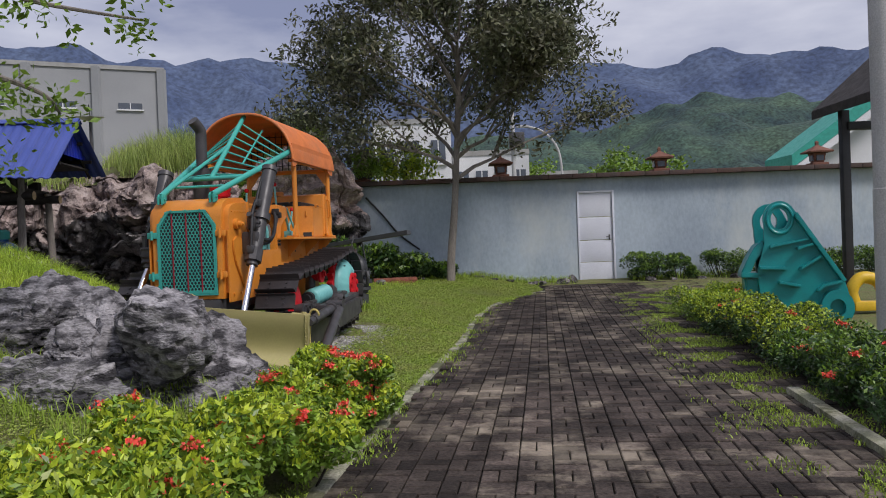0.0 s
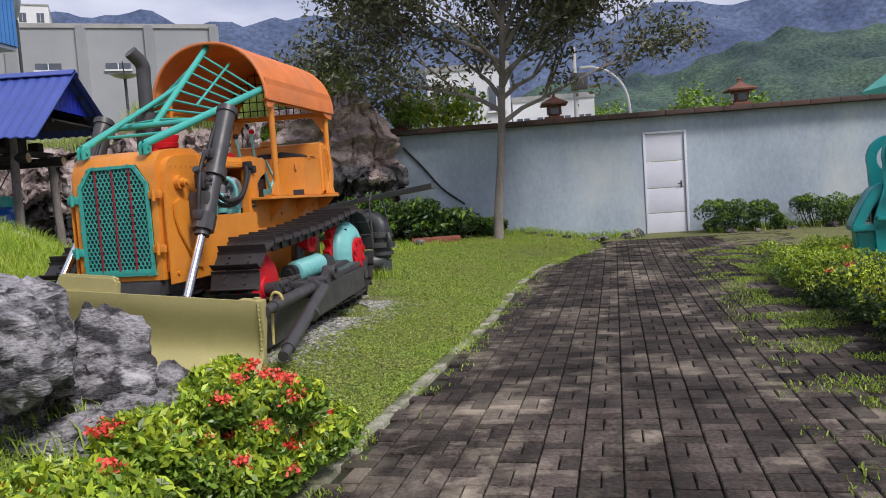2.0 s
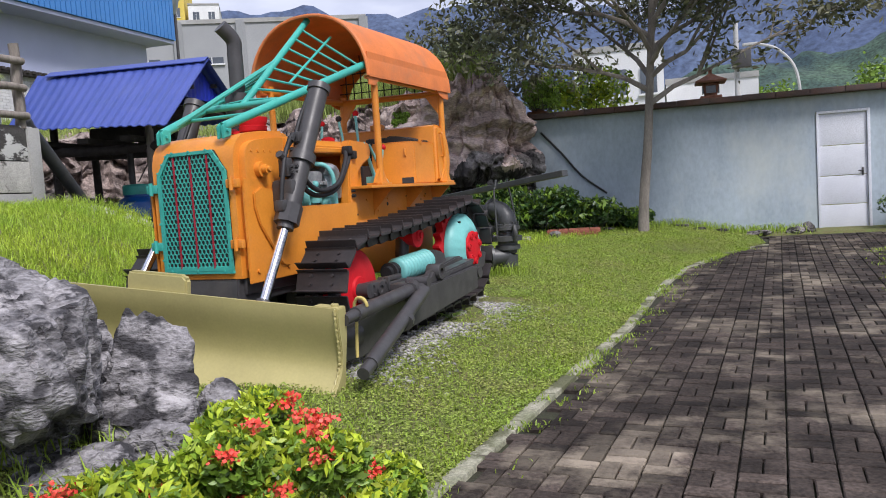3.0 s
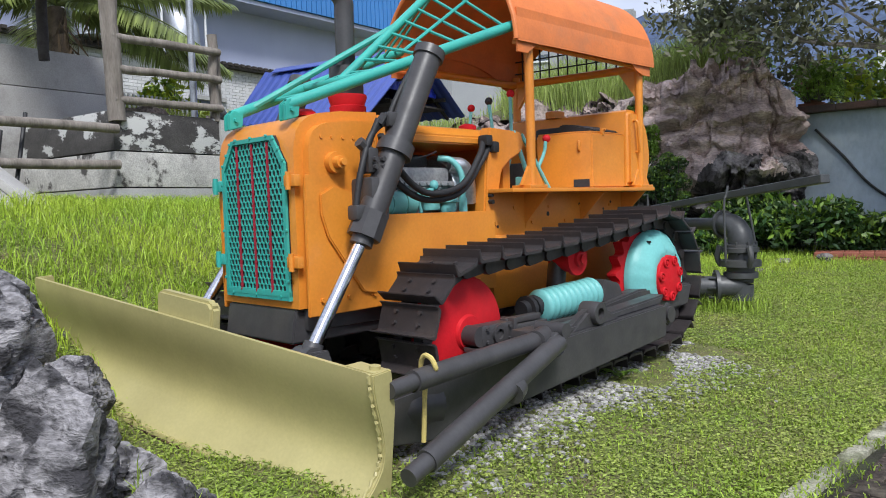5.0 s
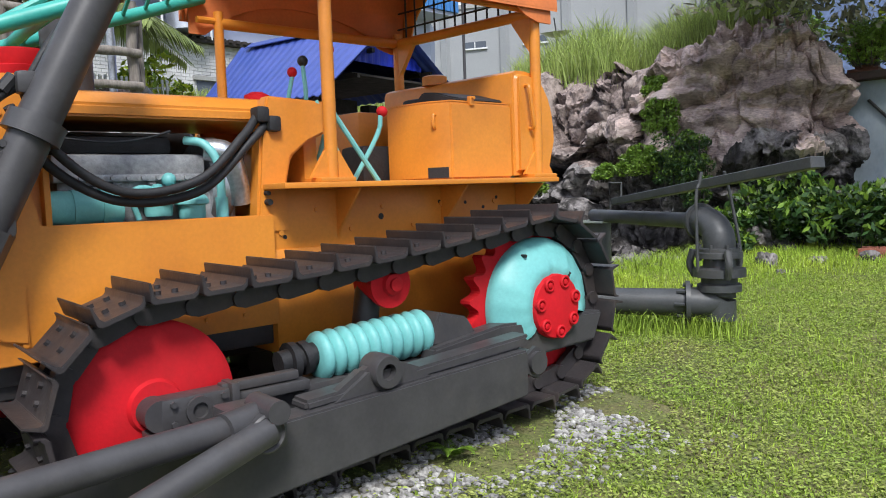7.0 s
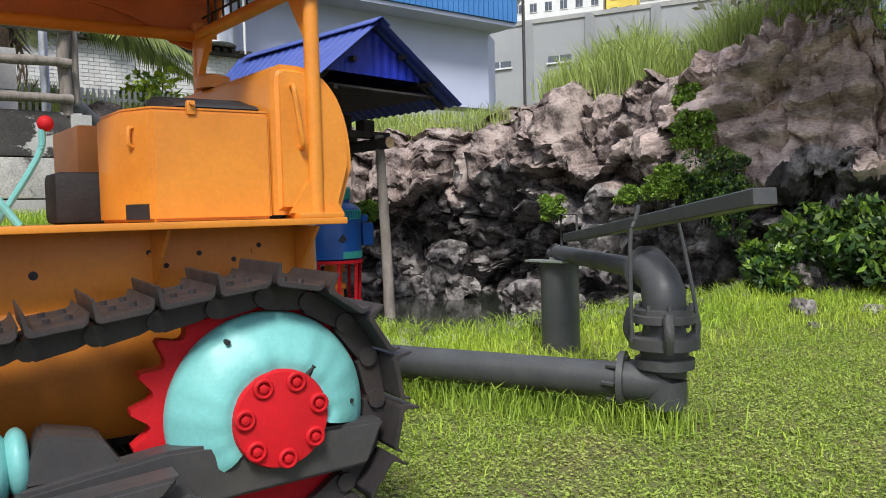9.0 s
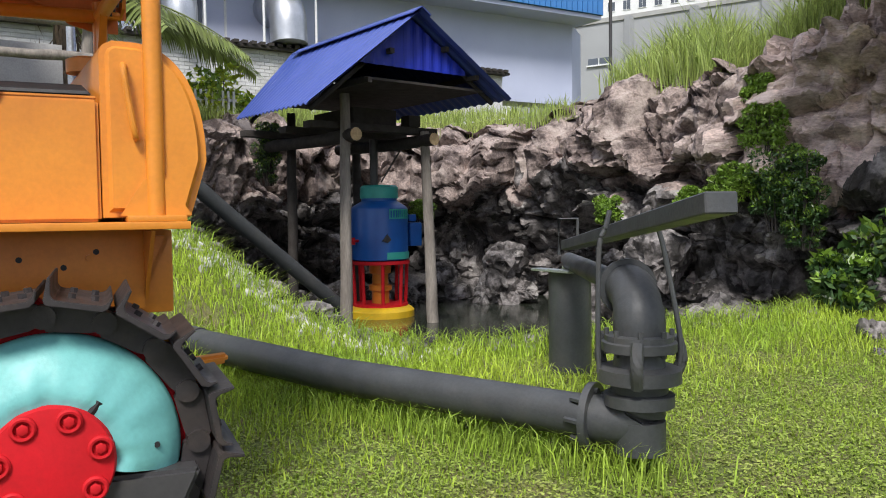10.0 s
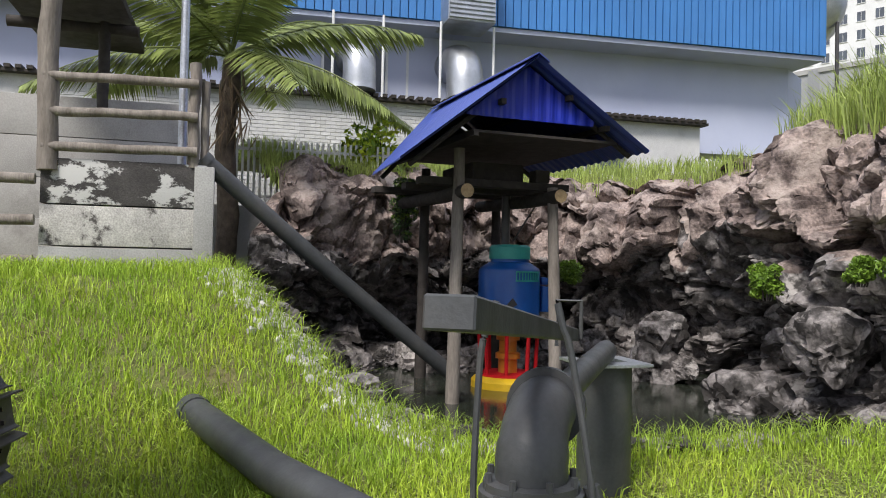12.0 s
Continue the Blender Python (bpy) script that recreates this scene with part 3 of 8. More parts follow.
one("hood", ORANGE, dozer, hood)
one("hood_lip", ORANGE, dozer, lambda bm: prism(bm, [(0.50, 1.62), (0.60, 1.64), (0.66, 1.62), (0.68, 1.56), (0.62, 1.50), (0.56, 1.50), (0.52, 1.56)], 0.30, 0.352, 0, 0.012))
# holes are solid black rods, their inner shade given by colour
for py, pz, pr in ((1.435, 1.14, 0.014), (1.43, 1.18, 0.010), (2.06, 1.05, 0.016), (2.44, 1.11, 0.010), (2.50, 1.06, 0.010), (2.62, 1.10, 0.010), (2.75, 1.07, 0.010), (2.85, 1.12, 0.010), (1.52, 0.98, 0.010)):
    one("rivet_hole", BLACK, dozer, lambda bm: rod(bm, (0.38, py, pz), (0.428 if py < 1.45 else 0.3865, py, pz), pr, seg=10))
one("hood_vent_cap", RED, dozer, lambda bm: lathe(bm, ((0.06, 0), (0.06, 0.025), (0.03, 0.04)), pose(0.12, 1.55, 1.62)))
for sx in (-1, 1):
    one("side_plate", ORANGE, dozer, lambda bm: (prism(bm, [(0.02, 0.58), (1.45, 0.60), (1.45, 1.085), (0.52, 1.085), (0.47, 1.30), (0.02, 1.30)], sx * 0.405, sx * 0.425, 0, 0.004), *[bolt(bm, (sx * 0.425, 0.1 + i * 0.17, 0.66), (sx, 0, 0), 0.013) for i in range(8)]))
    one("lift_bracket", ORANGE, dozer, lambda bm: prism(bm, [(0.10, 1.20), (0.18, 1.24), (0.36, 1.20), (0.45, 1.05), (0.45, 0.66), (0.36, 0.68), (0.14, 0.98), (0.10, 1.10)], sx * 0.426, sx * 0.446, 0, 0.006))
    one("trunnion_boss", ORANGE, dozer, lambda bm: (rod(bm, (sx * 0.42, 0.36, 1.18), (sx * 0.53, 0.36, 1.18), 0.06), rod(bm, (sx * 0.5, 0.36, 1.18), (sx * 0.56, 0.36, 1.18), 0.035)))
    one("cowl", ORANGE, dozer, lambda bm: prism(bm, [(1.38, 1.0), (1.55, 1.0), (1.54, 1.22), (1.57, 1.34), (1.66, 1.41), (1.78, 1.46), (1.80, 1.52), (1.78, 1.595), (1.46, 1.61), (1.42, 1.42)], sx * 0.30, sx * 0.395, 0, 0.012))
one("dash_panel", ORANGE, dozer, lambda bm: box(bm, (-0.31, 1.68, 1.1), (0.31, 1.76, 1.58), 0.02))
one("belly", STEEL, dozer, lambda bm: (box(bm, (-0.36, 0.05, 0.50), (0.36, 1.5, 0.64), 0.02), prism(bm, [(-0.03, 0.44), (0.5, 0.44), (0.9, 0.52), (0.9, 0.62), (0.0, 0.62)], -0.33, 0.33, 0, 0.01)))


def engine(bm):
    box(bm, (-0.2, 0.62, 0.9), (0.24, 1.36, 1.28), 0.02)
    box(bm, (-0.1, 0.60, 1.27), (0.26, 1.22, 1.36), 0.025)
    box(bm, (0.2, 0.60, 1.245), (0.285, 1.24, 1.275), 0.008)
    box(bm, (0.18, 0.62, 1.08), (0.28, 1.16, 1.16), 0.015)
    for i in range(10):
        bolt(bm, (0.285, 0.64 + i * 0.06, 1.26), (1, 0, 0), 0.011)
    for i in range(4):
        rod(bm, (0.2, 0.70 + i * 0.14, 1.16), (0.27, 0.70 + i * 0.14, 1.245), 0.018, seg=8)


eng = one("engine", ENGINE, dozer, engine, label="bare grey metal engine block in the open side bay")
one("bell_housing", METAL, eng, lambda bm: (lathe(bm, ((0.0, -0.02), (0.20, -0.02), (0.23, 0.02), (0.23, 0.06), (0.15, 0.10)), pose(0.08, 1.26, 1.22, -90, 0, 0), 28), tube(bm, arc(((0.26, 1.22, 1.38), (0.30, 1.30, 1.36), (0.30, 1.34, 1.26), (0.28, 1.36, 1.14))), 0.05, 12)))
one("manifold", BLACK, eng, lambda bm: (box(bm, (-0.1, 0.62, 1.36), (0.2, 1.1, 1.44), 0.03), *[rod(bm, (0.05, 0.68 + 0.15 * i, 1.36), (0.24, 0.68 + 0.15 * i, 1.32), 0.025) for i in range(3)]))
# black sheet added behind the engine to paint the bay's shade
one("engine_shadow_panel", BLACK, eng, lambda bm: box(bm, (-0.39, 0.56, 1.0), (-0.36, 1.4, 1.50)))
one("starter_motor", AQUA, eng, lambda bm: (rod(bm, (0.31, 0.56, 1.145), (0.31, 0.80, 1.145), 0.068, seg=24), rod(bm, (0.31, 0.755, 1.145), (0.31, 0.83, 1.145), 0.076, seg=24), rod(bm, (0.31, 0.65, 1.145), (0.31, 0.665, 1.145), 0.072, seg=24)))
for fy, fz in ((0.98, 1.10), (1.12, 1.085)):
    one("fuel_filter", AQUA, eng, lambda bm: lathe(bm, ((0.052, 0), (0.056, 0.015), (0.056, 0.055), (0.072, 0.06), (0.072, 0.075), (0.06, 0.095), (0.035, 0.108), (0.02, 0.112), (0.02, 0.13), (0.006, 0.132)), pose(0.33, fy, fz), 24))
one("fuel_line", AQUA, eng, lambda bm: tube(bm, arc(((0.33, 0.90, 1.09), (0.34, 0.87, 1.18), (0.34, 0.90, 1.215), (0.33, 0.96, 1.21), (0.33, 1.0, 1.17))), 0.012))
one("water_pipe", AQUA, eng, lambda bm: (tube(bm, arc(((0.34, 1.25, 1.09), (0.34, 1.25, 1.2), (0.34, 1.24, 1.32), (0.30, 1.20, 1.40), (0.24, 1.14, 1.42))), 0.019), rod(bm, (0.34, 1.25, 1.085), (0.34, 1.25, 1.17), 0.027), bmesh.ops.create_uvsphere(bm, u_segments=12, v_segments=8, radius=0.03, matrix=Matrix.Translation((0.30, 1.04, 1.25)))))
one("wire", BLACK, eng, lambda bm: (tube(bm, arc(((0.3, 0.6, 1.42), (0.33, 0.8, 1.40), (0.33, 0.95, 1.42), (0.32, 1.05, 1.45), (0.32, 1.0, 1.43))), 0.005, 6), tube(bm, arc(((0.3, 0.62, 1.2), (0.33, 0.75, 1.23), (0.32, 0.9, 1.2), (0.31, 1.1, 1.22))), 0.005, 6)))

# exhaust stack
one("exhaust_pipe", STEEL, dozer, lambda bm: (rod(bm, (-0.2, 0.80, 1.58), (-0.2, 0.80, 2.0), 0.105, seg=20), tube(bm, arc(((-0.2, 0.80, 1.98), (-0.2, 0.80, 2.3), (-0.2, 0.79, 2.42), (-0.24, 0.70, 2.52)), 6), 0.06, 14)), label="dark grey exhaust pipe with a bent tip")

# lift cylinders with hoses
for sx in (-1, 1):
    T, Bm, F = Vector((sx * 0.60, 0.74, 1.94)), Vector((sx * 0.565, 0.27, 0.98)), Vector((sx * 0.60, -0.10, 0.46))
    ax = (T - Bm).normalized()
    cyl_b = one("lift_cylinder", STEEL, dozer, lambda bm: (rod(bm, Bm + ax * 0.1, T, 0.073, seg=28), rod(bm, T - ax * 0.02, T + ax * 0.03, 0.085, seg=20), rod(bm, Bm + ax * 0.46, Bm + ax * 0.53, 0.098, seg=20), rod(bm, Bm - ax * 0.01, Bm + ax * 0.13, 0.09, seg=8), rod(bm, Bm - ax * 0.05, Bm, 0.06), box(bm, (sx * 0.44, 0.29, 1.05), (sx * 0.62, 0.41, 1.28), 0.03)), label="dark grey hydraulic lift cylinder")
    one("piston_rod", CHROME, cyl_b, lambda bm: rod(bm, F, Bm, 0.033, seg=18), label="chrome piston rod")
    one("clevis", STEEL, cyl_b, lambda bm: (rod(bm, F - ax * 0.06, F + ax * 0.03, 0.058, 0.048, 16), rod(bm, (F.x - 0.06, F.y - 0.03, F.z - 0.05), (F.x + 0.06, F.y - 0.03, F.z - 0.05), 0.068, seg=20), rod(bm, (F.x - 0.095, F.y - 0.03, F.z - 0.05), (F.x + 0.095, F.y - 0.03, F.z - 0.05), 0.04, seg=16), *[prism(bm, [(F.y - 0.12, F.z - 0.20), (F.y + 0.10, F.z - 0.20), (F.y + 0.03, F.z - 0.0), (F.y - 0.07, F.z + 0.0)], F.x + k * 0.078 - 0.012, F.x + k * 0.078 + 0.012, 0, 0.004) for k in (-1, 1)]))
    one("valve_block", STEEL, cyl_b, lambda bm: (box(bm, (sx * 0.50, 0.31, 1.30), (sx * 0.58, 0.38, 1.43), 0.015), rod(bm, (sx * 0.54, 0.28, 1.46), (sx * 0.54, 0.36, 1.40), 0.03, seg=8), *[bolt(bm, (sx * 0.60, 0.33 + 0.05 * (i % 2), 1.33 + 0.04 * (i // 2)), (sx, 0, 0), 0.014, 0.02) for i in range(4)]))
    one("valve_block", STEEL, cyl_b, lambda bm: box(bm, (sx * 0.52, 0.20, 1.06), (sx * 0.60, 0.28, 1.14), 0.02))
    one("valve_block", STEEL, cyl_b, lambda bm: box(bm, (sx * 0.53, 0.44, 1.54), (sx * 0.60, 0.54, 1.62), 0.02))
    one("hose", BLACK, cyl_b, lambda bm: (tube(bm, arc(((sx * 0.56, 0.50, 1.60), (sx * 0.55, 0.36, 1.50), (sx * 0.57, 0.26, 1.30), (sx * 0.57, 0.22, 1.12))), 0.017), tube(bm, arc(((sx * 0.55, 0.68, 1.9), (sx * 0.54, 0.56, 1.72), (sx * 0.54, 0.48, 1.58))), 0.015), tube(bm, arc(((sx * 0.56, 0.40, 1.58), (sx * 0.54, 0.34, 1.44), (sx * 0.53, 0.3, 1.3))), 0.017), *[rod(bm, Vector((sx * 0.56, 0.50, 1.60)) + Vector((0, d, 0)), Vector((sx * 0.56, 0.46, 1.55)) + Vector((0, d, 0)), 0.024, seg=8) for d in (0, -0.06)]))
    if sx > 0:
        one("hose", BLACK, cyl_b, lambda bm: (tube(bm, arc(((0.56, 0.46, 1.58), (0.5, 0.56, 1.36), (0.48, 0.80, 1.20), (0.47, 1.10, 1.24), (0.42, 1.32, 1.42), (0.37, 1.42, 1.52))), 0.019), tube(bm, arc(((0.55, 0.42, 1.50), (0.47, 0.55, 1.30), (0.45, 0.80, 1.165), (0.44, 1.12, 1.20), (0.41, 1.36, 1.40), (0.38, 1.46, 1.49))), 0.019)))
        one("hose_coupling", BLACK, cyl_b, lambda bm: (box(bm, (0.34, 1.40, 1.49), (0.42, 1.46, 1.56), 0.015), box(bm, (0.35, 1.45, 1.45), (0.43, 1.51, 1.52), 0.015)))


# undercarriage
def shoe_mesh(length):
    bm = bmesh.new()
    w0, w1 = -0.215, 0.215
    # plate with a tall grouser at one edge and an upturned lip at the other
    prism(bm, [(-length * 0.50, 0.066), (-length * 0.46, 0.068), (-length * 0.42, 0.02), (-length * 0.36, 0.008), (length * 0.30, 0.008), (length * 0.37, 0.016), (length * 0.41, 0.034), (length * 0.44, 0.032), (length * 0.40, 0.002), (length * 0.32, -0.010), (-length * 0.44, -0.010), (-length * 0.50, 0.0)], w0, w1, 1, 0.0025)
    for yy in (-0.09, 0.09):
        for xx in (-0.025, 0.035):
            rod(bm, (xx, yy, 0.004), (xx, yy, 0.022), 0.012, seg=6)
    for yy in (-0.075, 0.075):
        prism(bm, [(-length * 0.52, -0.075), (-length * 0.40, -0.095), (length * 0.2, -0.085), (length * 0.46, -0.07), (length * 0.46, -0.03), (length * 0.3, -0.012), (-length * 0.4, -0.012), (-length * 0.52, -0.03)], yy - 0.018, yy + 0.018, 1)
        rod(bm, (-length * 0.48, yy - 0.034, -0.055), (-length * 0.48, yy + 0.034, -0.055), 0.034, seg=12)
    return mesh_of("shoe", bm, SHOE, True)


for sx in (-1, 1):
    tr = one("track_frame", STEEL, dozer, lambda bm: (box(bm, (sx * 0.62, 0.98, 0.27), (sx * 0.86, 2.3, 0.42), 0.02), prism(bm, [(1.9, 0.30), (2.6, 0.335), (3.03, 0.35), (3.10, 0.50), (2.35, 0.52), (1.95, 0.47)], sx * 0.80, sx * 0.905, 0, 0.012), prism(bm, [(1.95, 0.47), (2.25, 0.47), (2.18, 0.58), (2.02, 0.62)], sx * 0.68, sx * 0.86, 0, 0.01), *[rod(bm, (sx * 0.62, 1.15 + 0.3 * i, 0.21), (sx * 0.88, 1.15 + 0.3 * i, 0.21), 0.085) for i in range(5)]))
    shoes = track()
    me = shoe_mesh(shoes[0][3])
    for y, z, a, ln_ in shoes:
        o = new("shoe", me)
        o.parent = tr
        o.matrix_basis = Matrix.Translation((sx * 0.735, y, z)) @ Matrix.Rotation(a, 4, "X") @ Matrix.Rotation(radians(90), 4, "Z") @ Matrix.Rotation(0, 4, "X")
    one("idler", RED, tr, lambda bm: (lathe(bm, ((0.0, -0.12), (0.29, -0.12), (0.305, -0.11), (0.305, -0.02), (0.28, 0.0), (0.10, 0.012), (0.09, 0.03), (0.0, 0.03)), Matrix.Translation((sx * 0.80, 0.76, 0.44)) @ Matrix.Rotation(radians(90) * sx, 4, "Y"), 40)), label="red front idler wheel")
    one("idler_yoke", STEEL, tr, lambda bm: (box(bm, (sx * 0.83, 0.74, 0.375), (sx * 0.93, 0.99, 0.485), 0.016), rod(bm, (sx * 0.83, 0.74, 0.43), (sx * 0.925, 0.74, 0.43), 0.056, seg=20), box(bm, (sx * 0.845, 0.96, 0.415), (sx * 0.915, 1.32, 0.455), 0.008), box(bm, (sx * 0.85, 0.97, 0.46), (sx * 0.90, 1.28, 0.495), 0.008), box(bm, (sx * 0.83, 0.70, 0.345), (sx * 0.96, 0.86, 0.372), 0.006), box(bm, (sx * 0.84, 0.99, 0.40), (sx * 0.94, 1.02, 0.50), 0.006), lathe(bm, ((0.03, 0.0), (0.05, 0.0), (0.05, 0.014), (0.028, 0.014), (0.026, -0.01), (0.0, -0.01)), Matrix.Translation((sx * 0.932, 0.87, 0.43)) @ Matrix.Rotation(radians(90) * sx, 4, "Y"), 20), *[bolt(bm, (sx * 0.93, 0.78 + 0.18 * i, 0.395 + 0.07 * j), (sx, 0, 0), 0.012) for i in range(2) for j in range(2)]))
    one("recoil_collar", BLACK, tr, lambda bm: (rod(bm, (sx * 0.77, 1.26, 0.50), (sx * 0.77, 1.42, 0.515), 0.05), rod(bm, (sx * 0.77, 1.30, 0.50), (sx * 0.77, 1.33, 0.50), 0.08), rod(bm, (sx * 0.77, 1.36, 0.505), (sx * 0.77, 1.39, 0.51), 0.07)))
    one("recoil_spring", AQUA, tr, lambda bm: lathe(bm, [(0.079 + 0.026 * abs(math.sin(math.pi * i / 6)) ** 0.7, 0.57 * i / 60) for i in range(61)], Matrix.Translation((sx * 0.77, 1.42, 0.50)) @ Matrix.Rotation(radians(-87), 4, "X"), 28), label="aqua coil recoil spring")
    one("carrier_roller", RED, tr, lambda bm: lathe(bm, ((0, -0.16), (0.085, -0.16), (0.085, -0.03), (0.105, -0.02), (0.105, 0.01), (0.05, 0.015), (0.045, 0.035), (0.028, 0.04), (0.028, 0.055), (0, 0.055)), Matrix.Translation((sx * 0.79, 1.8, 0.765)) @ Matrix.Rotation(radians(90) * sx, 4, "Y"), 24))
    one("roller_post", SHOE, tr, lambda bm: rod(bm, (sx * 0.66, 1.72, 0.4), (sx * 0.66, 1.78, 0.78), 0.06))

    def sprocket(bm):
        n = 23
        prof = []
        for k in range(n * 8):
            a = 2 * math.pi * k / (n * 8)
            r = (0.436, 0.436, 0.412, 0.388, 0.378, 0.378, 0.388, 0.412)[k % 8]
            prof.append((2.71 + r * math.cos(a), 0.57 + r * math.sin(a)))
        prism(bm, prof, sx * 0.70, sx * 0.77, 0, 0)
    one("sprocket", RED, tr, sprocket, smooth=False, label="red toothed drive sprocket")

    # domed final drive cover, open below
    def cover(bm):
        rings = []
        for r, h in ((0.34, 0.0), (0.342, 0.03), (0.332, 0.055), (0.30, 0.085), (0.255, 0.118), (0.215, 0.140), (0.19, 0.146), (0.175, 0.143), (0.14, 0.138)):
            ring = []
            for k in range(49):
                a = radians(-14 + 232 * k / 48)
                dent = 0.012 * noise.noise((r * 9, k * 0.35, 4))
                ring.append(bm.verts.new((sx * (0.775 + h + dent * min(h * 14, 1)), 2.71 + r * math.cos(a), 0.57 + r * math.sin(a))))
            rings.append(ring)
        for ra, rb in zip(rings, rings[1:]):
            for k in range(48):
                bm.faces.new((ra[k], ra[k + 1], rb[k + 1], rb[k]))
        bm.faces.new(rings[-1])
        bmesh.ops.recalc_face_normals(bm, faces=bm.faces[:])
    cv = one("final_drive_cover", AQUA, tr, cover, label="pale aqua dented final drive cover")
    # slots and bolt holes are black rods, painting the shade inside openings
    for a in (52, 158):
        ca, sa = math.cos(radians(a)), math.sin(radians(a))
        one("slot", BLACK, cv, lambda bm: rod(bm, (sx * 0.906, 2.71 + 0.155 * ca, 0.57 + 0.155 * sa), (sx * 0.908, 2.71 + 0.20 * ca, 0.57 + 0.20 * sa), 0.014, seg=8))
    for a, r in ((2, 0.27), (196, 0.26), (205, 0.31), (120, 0.30)):
        ca, sa = math.cos(radians(a)), math.sin(radians(a))
        one("bolt_hole", BLACK, cv, lambda bm: rod(bm, (sx * 0.84, 2.71 + r * ca, 0.57 + r * sa), (sx * (0.996 - 0.40 * r), 2.71 + r * ca, 0.57 + r * sa), 0.009, seg=8))
    hb = one("hub", RED, tr, lambda bm: (lathe(bm, ((0.162, -0.10), (0.162, -0.004), (0.156, 0.008), (0.10, 0.016), (0, 0.019)), Matrix.Translation((sx * 0.93, 2.71, 0.57)) @ Matrix.Rotation(radians(90) * sx, 4, "Y"), 48)), label="red bolted hub cap")
    for k in range(7):
        a = 2 * math.pi * k / 7 + 0.3
        c = Matrix.Translation((sx * 0.93, 2.71 + 0.128 * math.cos(a), 0.57 + 0.128 * math.sin(a))) @ Matrix.Rotation(radians(90) * sx, 4, "Y")
        one("bolt", RED, hb, lambda bm: (lathe(bm, ((0.034, -0.01), (0.034, 0.022), (0.029, 0.027), (0.023, 0.026), (0.021, 0.012), (0.0, 0.012)), c, 16), lathe(bm, ((0.015, 0.0), (0.015, 0.026), (0.01, 0.028)), c, 6)))
    one("track_guard_strip", YELLOW, tr, lambda bm: box(bm, (sx * 0.68, 2.96, 0.80), (sx * 0.74, 3.04, 0.86), 0.004))

    # push beam and blade struts
    one("push_beam", STEEL, dozer, lambda bm: (prism(bm, [(-0.10, 0.09), (0.2, 0.05), (2.3, 0.235), (2.3, 0.44), (0.9, 0.37), (-0.10, 0.29)], sx * 1.00, sx * 1.13, 0, 0.008), prism(bm, [(1.2, 0.38), (2.3, 0.44), (2.36, 0.50), (2.0, 0.475), (1.2, 0.42)], sx * 0.97, sx * 1.09, 0, 0.012), rod(bm, (sx * 0.93, 2.37, 0.37), (sx * 1.13, 2.37, 0.37), 0.052, seg=20), rod(bm, (sx * 1.09, 2.37, 0.37), (sx * 1.11, 2.37, 0.37), 0.075, seg=6), prism(bm, [(1.24, 0.37), (1.86, 0.40), (1.62, 0.50), (1.46, 0.50)], sx * 1.02, sx * 1.10, 0, 0.02), lathe(bm, ((0.032, 0.0), (0.064, 0.0), (0.066, 0.01), (0.066, 0.11), (0.062, 0.12), (0.032, 0.12), (0.032, 0.06)), Matrix.Translation((sx * 1.015, 1.54, 0.475)) @ Matrix.Rotation(radians(90) * sx, 4, "Y"), 24), box(bm, (sx * 1.0, 0.88, 0.32), (sx * 1.22, 1.06, 0.46), 0.02), lathe(bm, ((0.066, 0.0), (0.066, 0.05), (0.058, 0.056), (0.05, 0.05), (0.0, 0.052)), Matrix.Translation((sx * 1.20, 0.97, 0.39)) @ Matrix.Rotation(radians(90) * sx, 4, "Y"), 24)), label="dark grey push beam alongside the track")


def blade_m():
    """The blade is set at an angle across the front."""
    return pose(0.0, -0.56, -0.044, 0, 6.1, 7)


def blade(bm):
    front = [(0.105 - 0.085 * math.sin(math.radians(90 * min(1, abs(z - 0.30) / 0.36))) ** 2.0 * (1 if z > 0.30 else 2.9), z) for z in [0.07 + 0.586 * i / 16 for i in range(17)]]
    front = [(y + 0.04, z) for y, z in front]
    n = len(front)
    prism(bm, front + [(y + 0.022, z) for y, z in front[::-1]], -1.5, 1.27, 0)
    for x0, x1 in ((1.265, 1.29), (-1.52, -1.495)):
        prism(bm, front + [(0.165, 0.662), (0.20, 0.50), (0.20, 0.12), (0.05, 0.07)], x0, x1, 0, 0.005)
    prism(bm, [(0.16, 0.24), (0.24, 0.24), (0.24, 0.40), (0.16, 0.40)], -1.45, 1.26, 0, 0.012)
    prism(bm, [(0.068, 0.645), (0.165, 0.645), (0.165, 0.66), (0.068, 0.66)], 1.12, 1.28, 0, 0.004)
    rod(bm, (1.24, 0.12, 0.655), (1.24, 0.12, 0.675), 0.024, seg=12)
    # weld bead along the end plate
    tube(bm, [(1.268 + 0.003 * math.sin(i * 2.1), y - 0.003, z) for i, (y, z) in enumerate([(front[k // 3][0] + (front[min(k // 3 + 1, n - 1)][0] - front[k // 3][0]) * (k % 3) / 3, front[k // 3][1] + (front[min(k // 3 + 1, n - 1)][1] - front[k // 3][1]) * (k % 3) / 3) for k in range(3 * n - 2)])], [0.007 + 0.003 * (i % 2) for i in range(3 * n - 2)], 6)


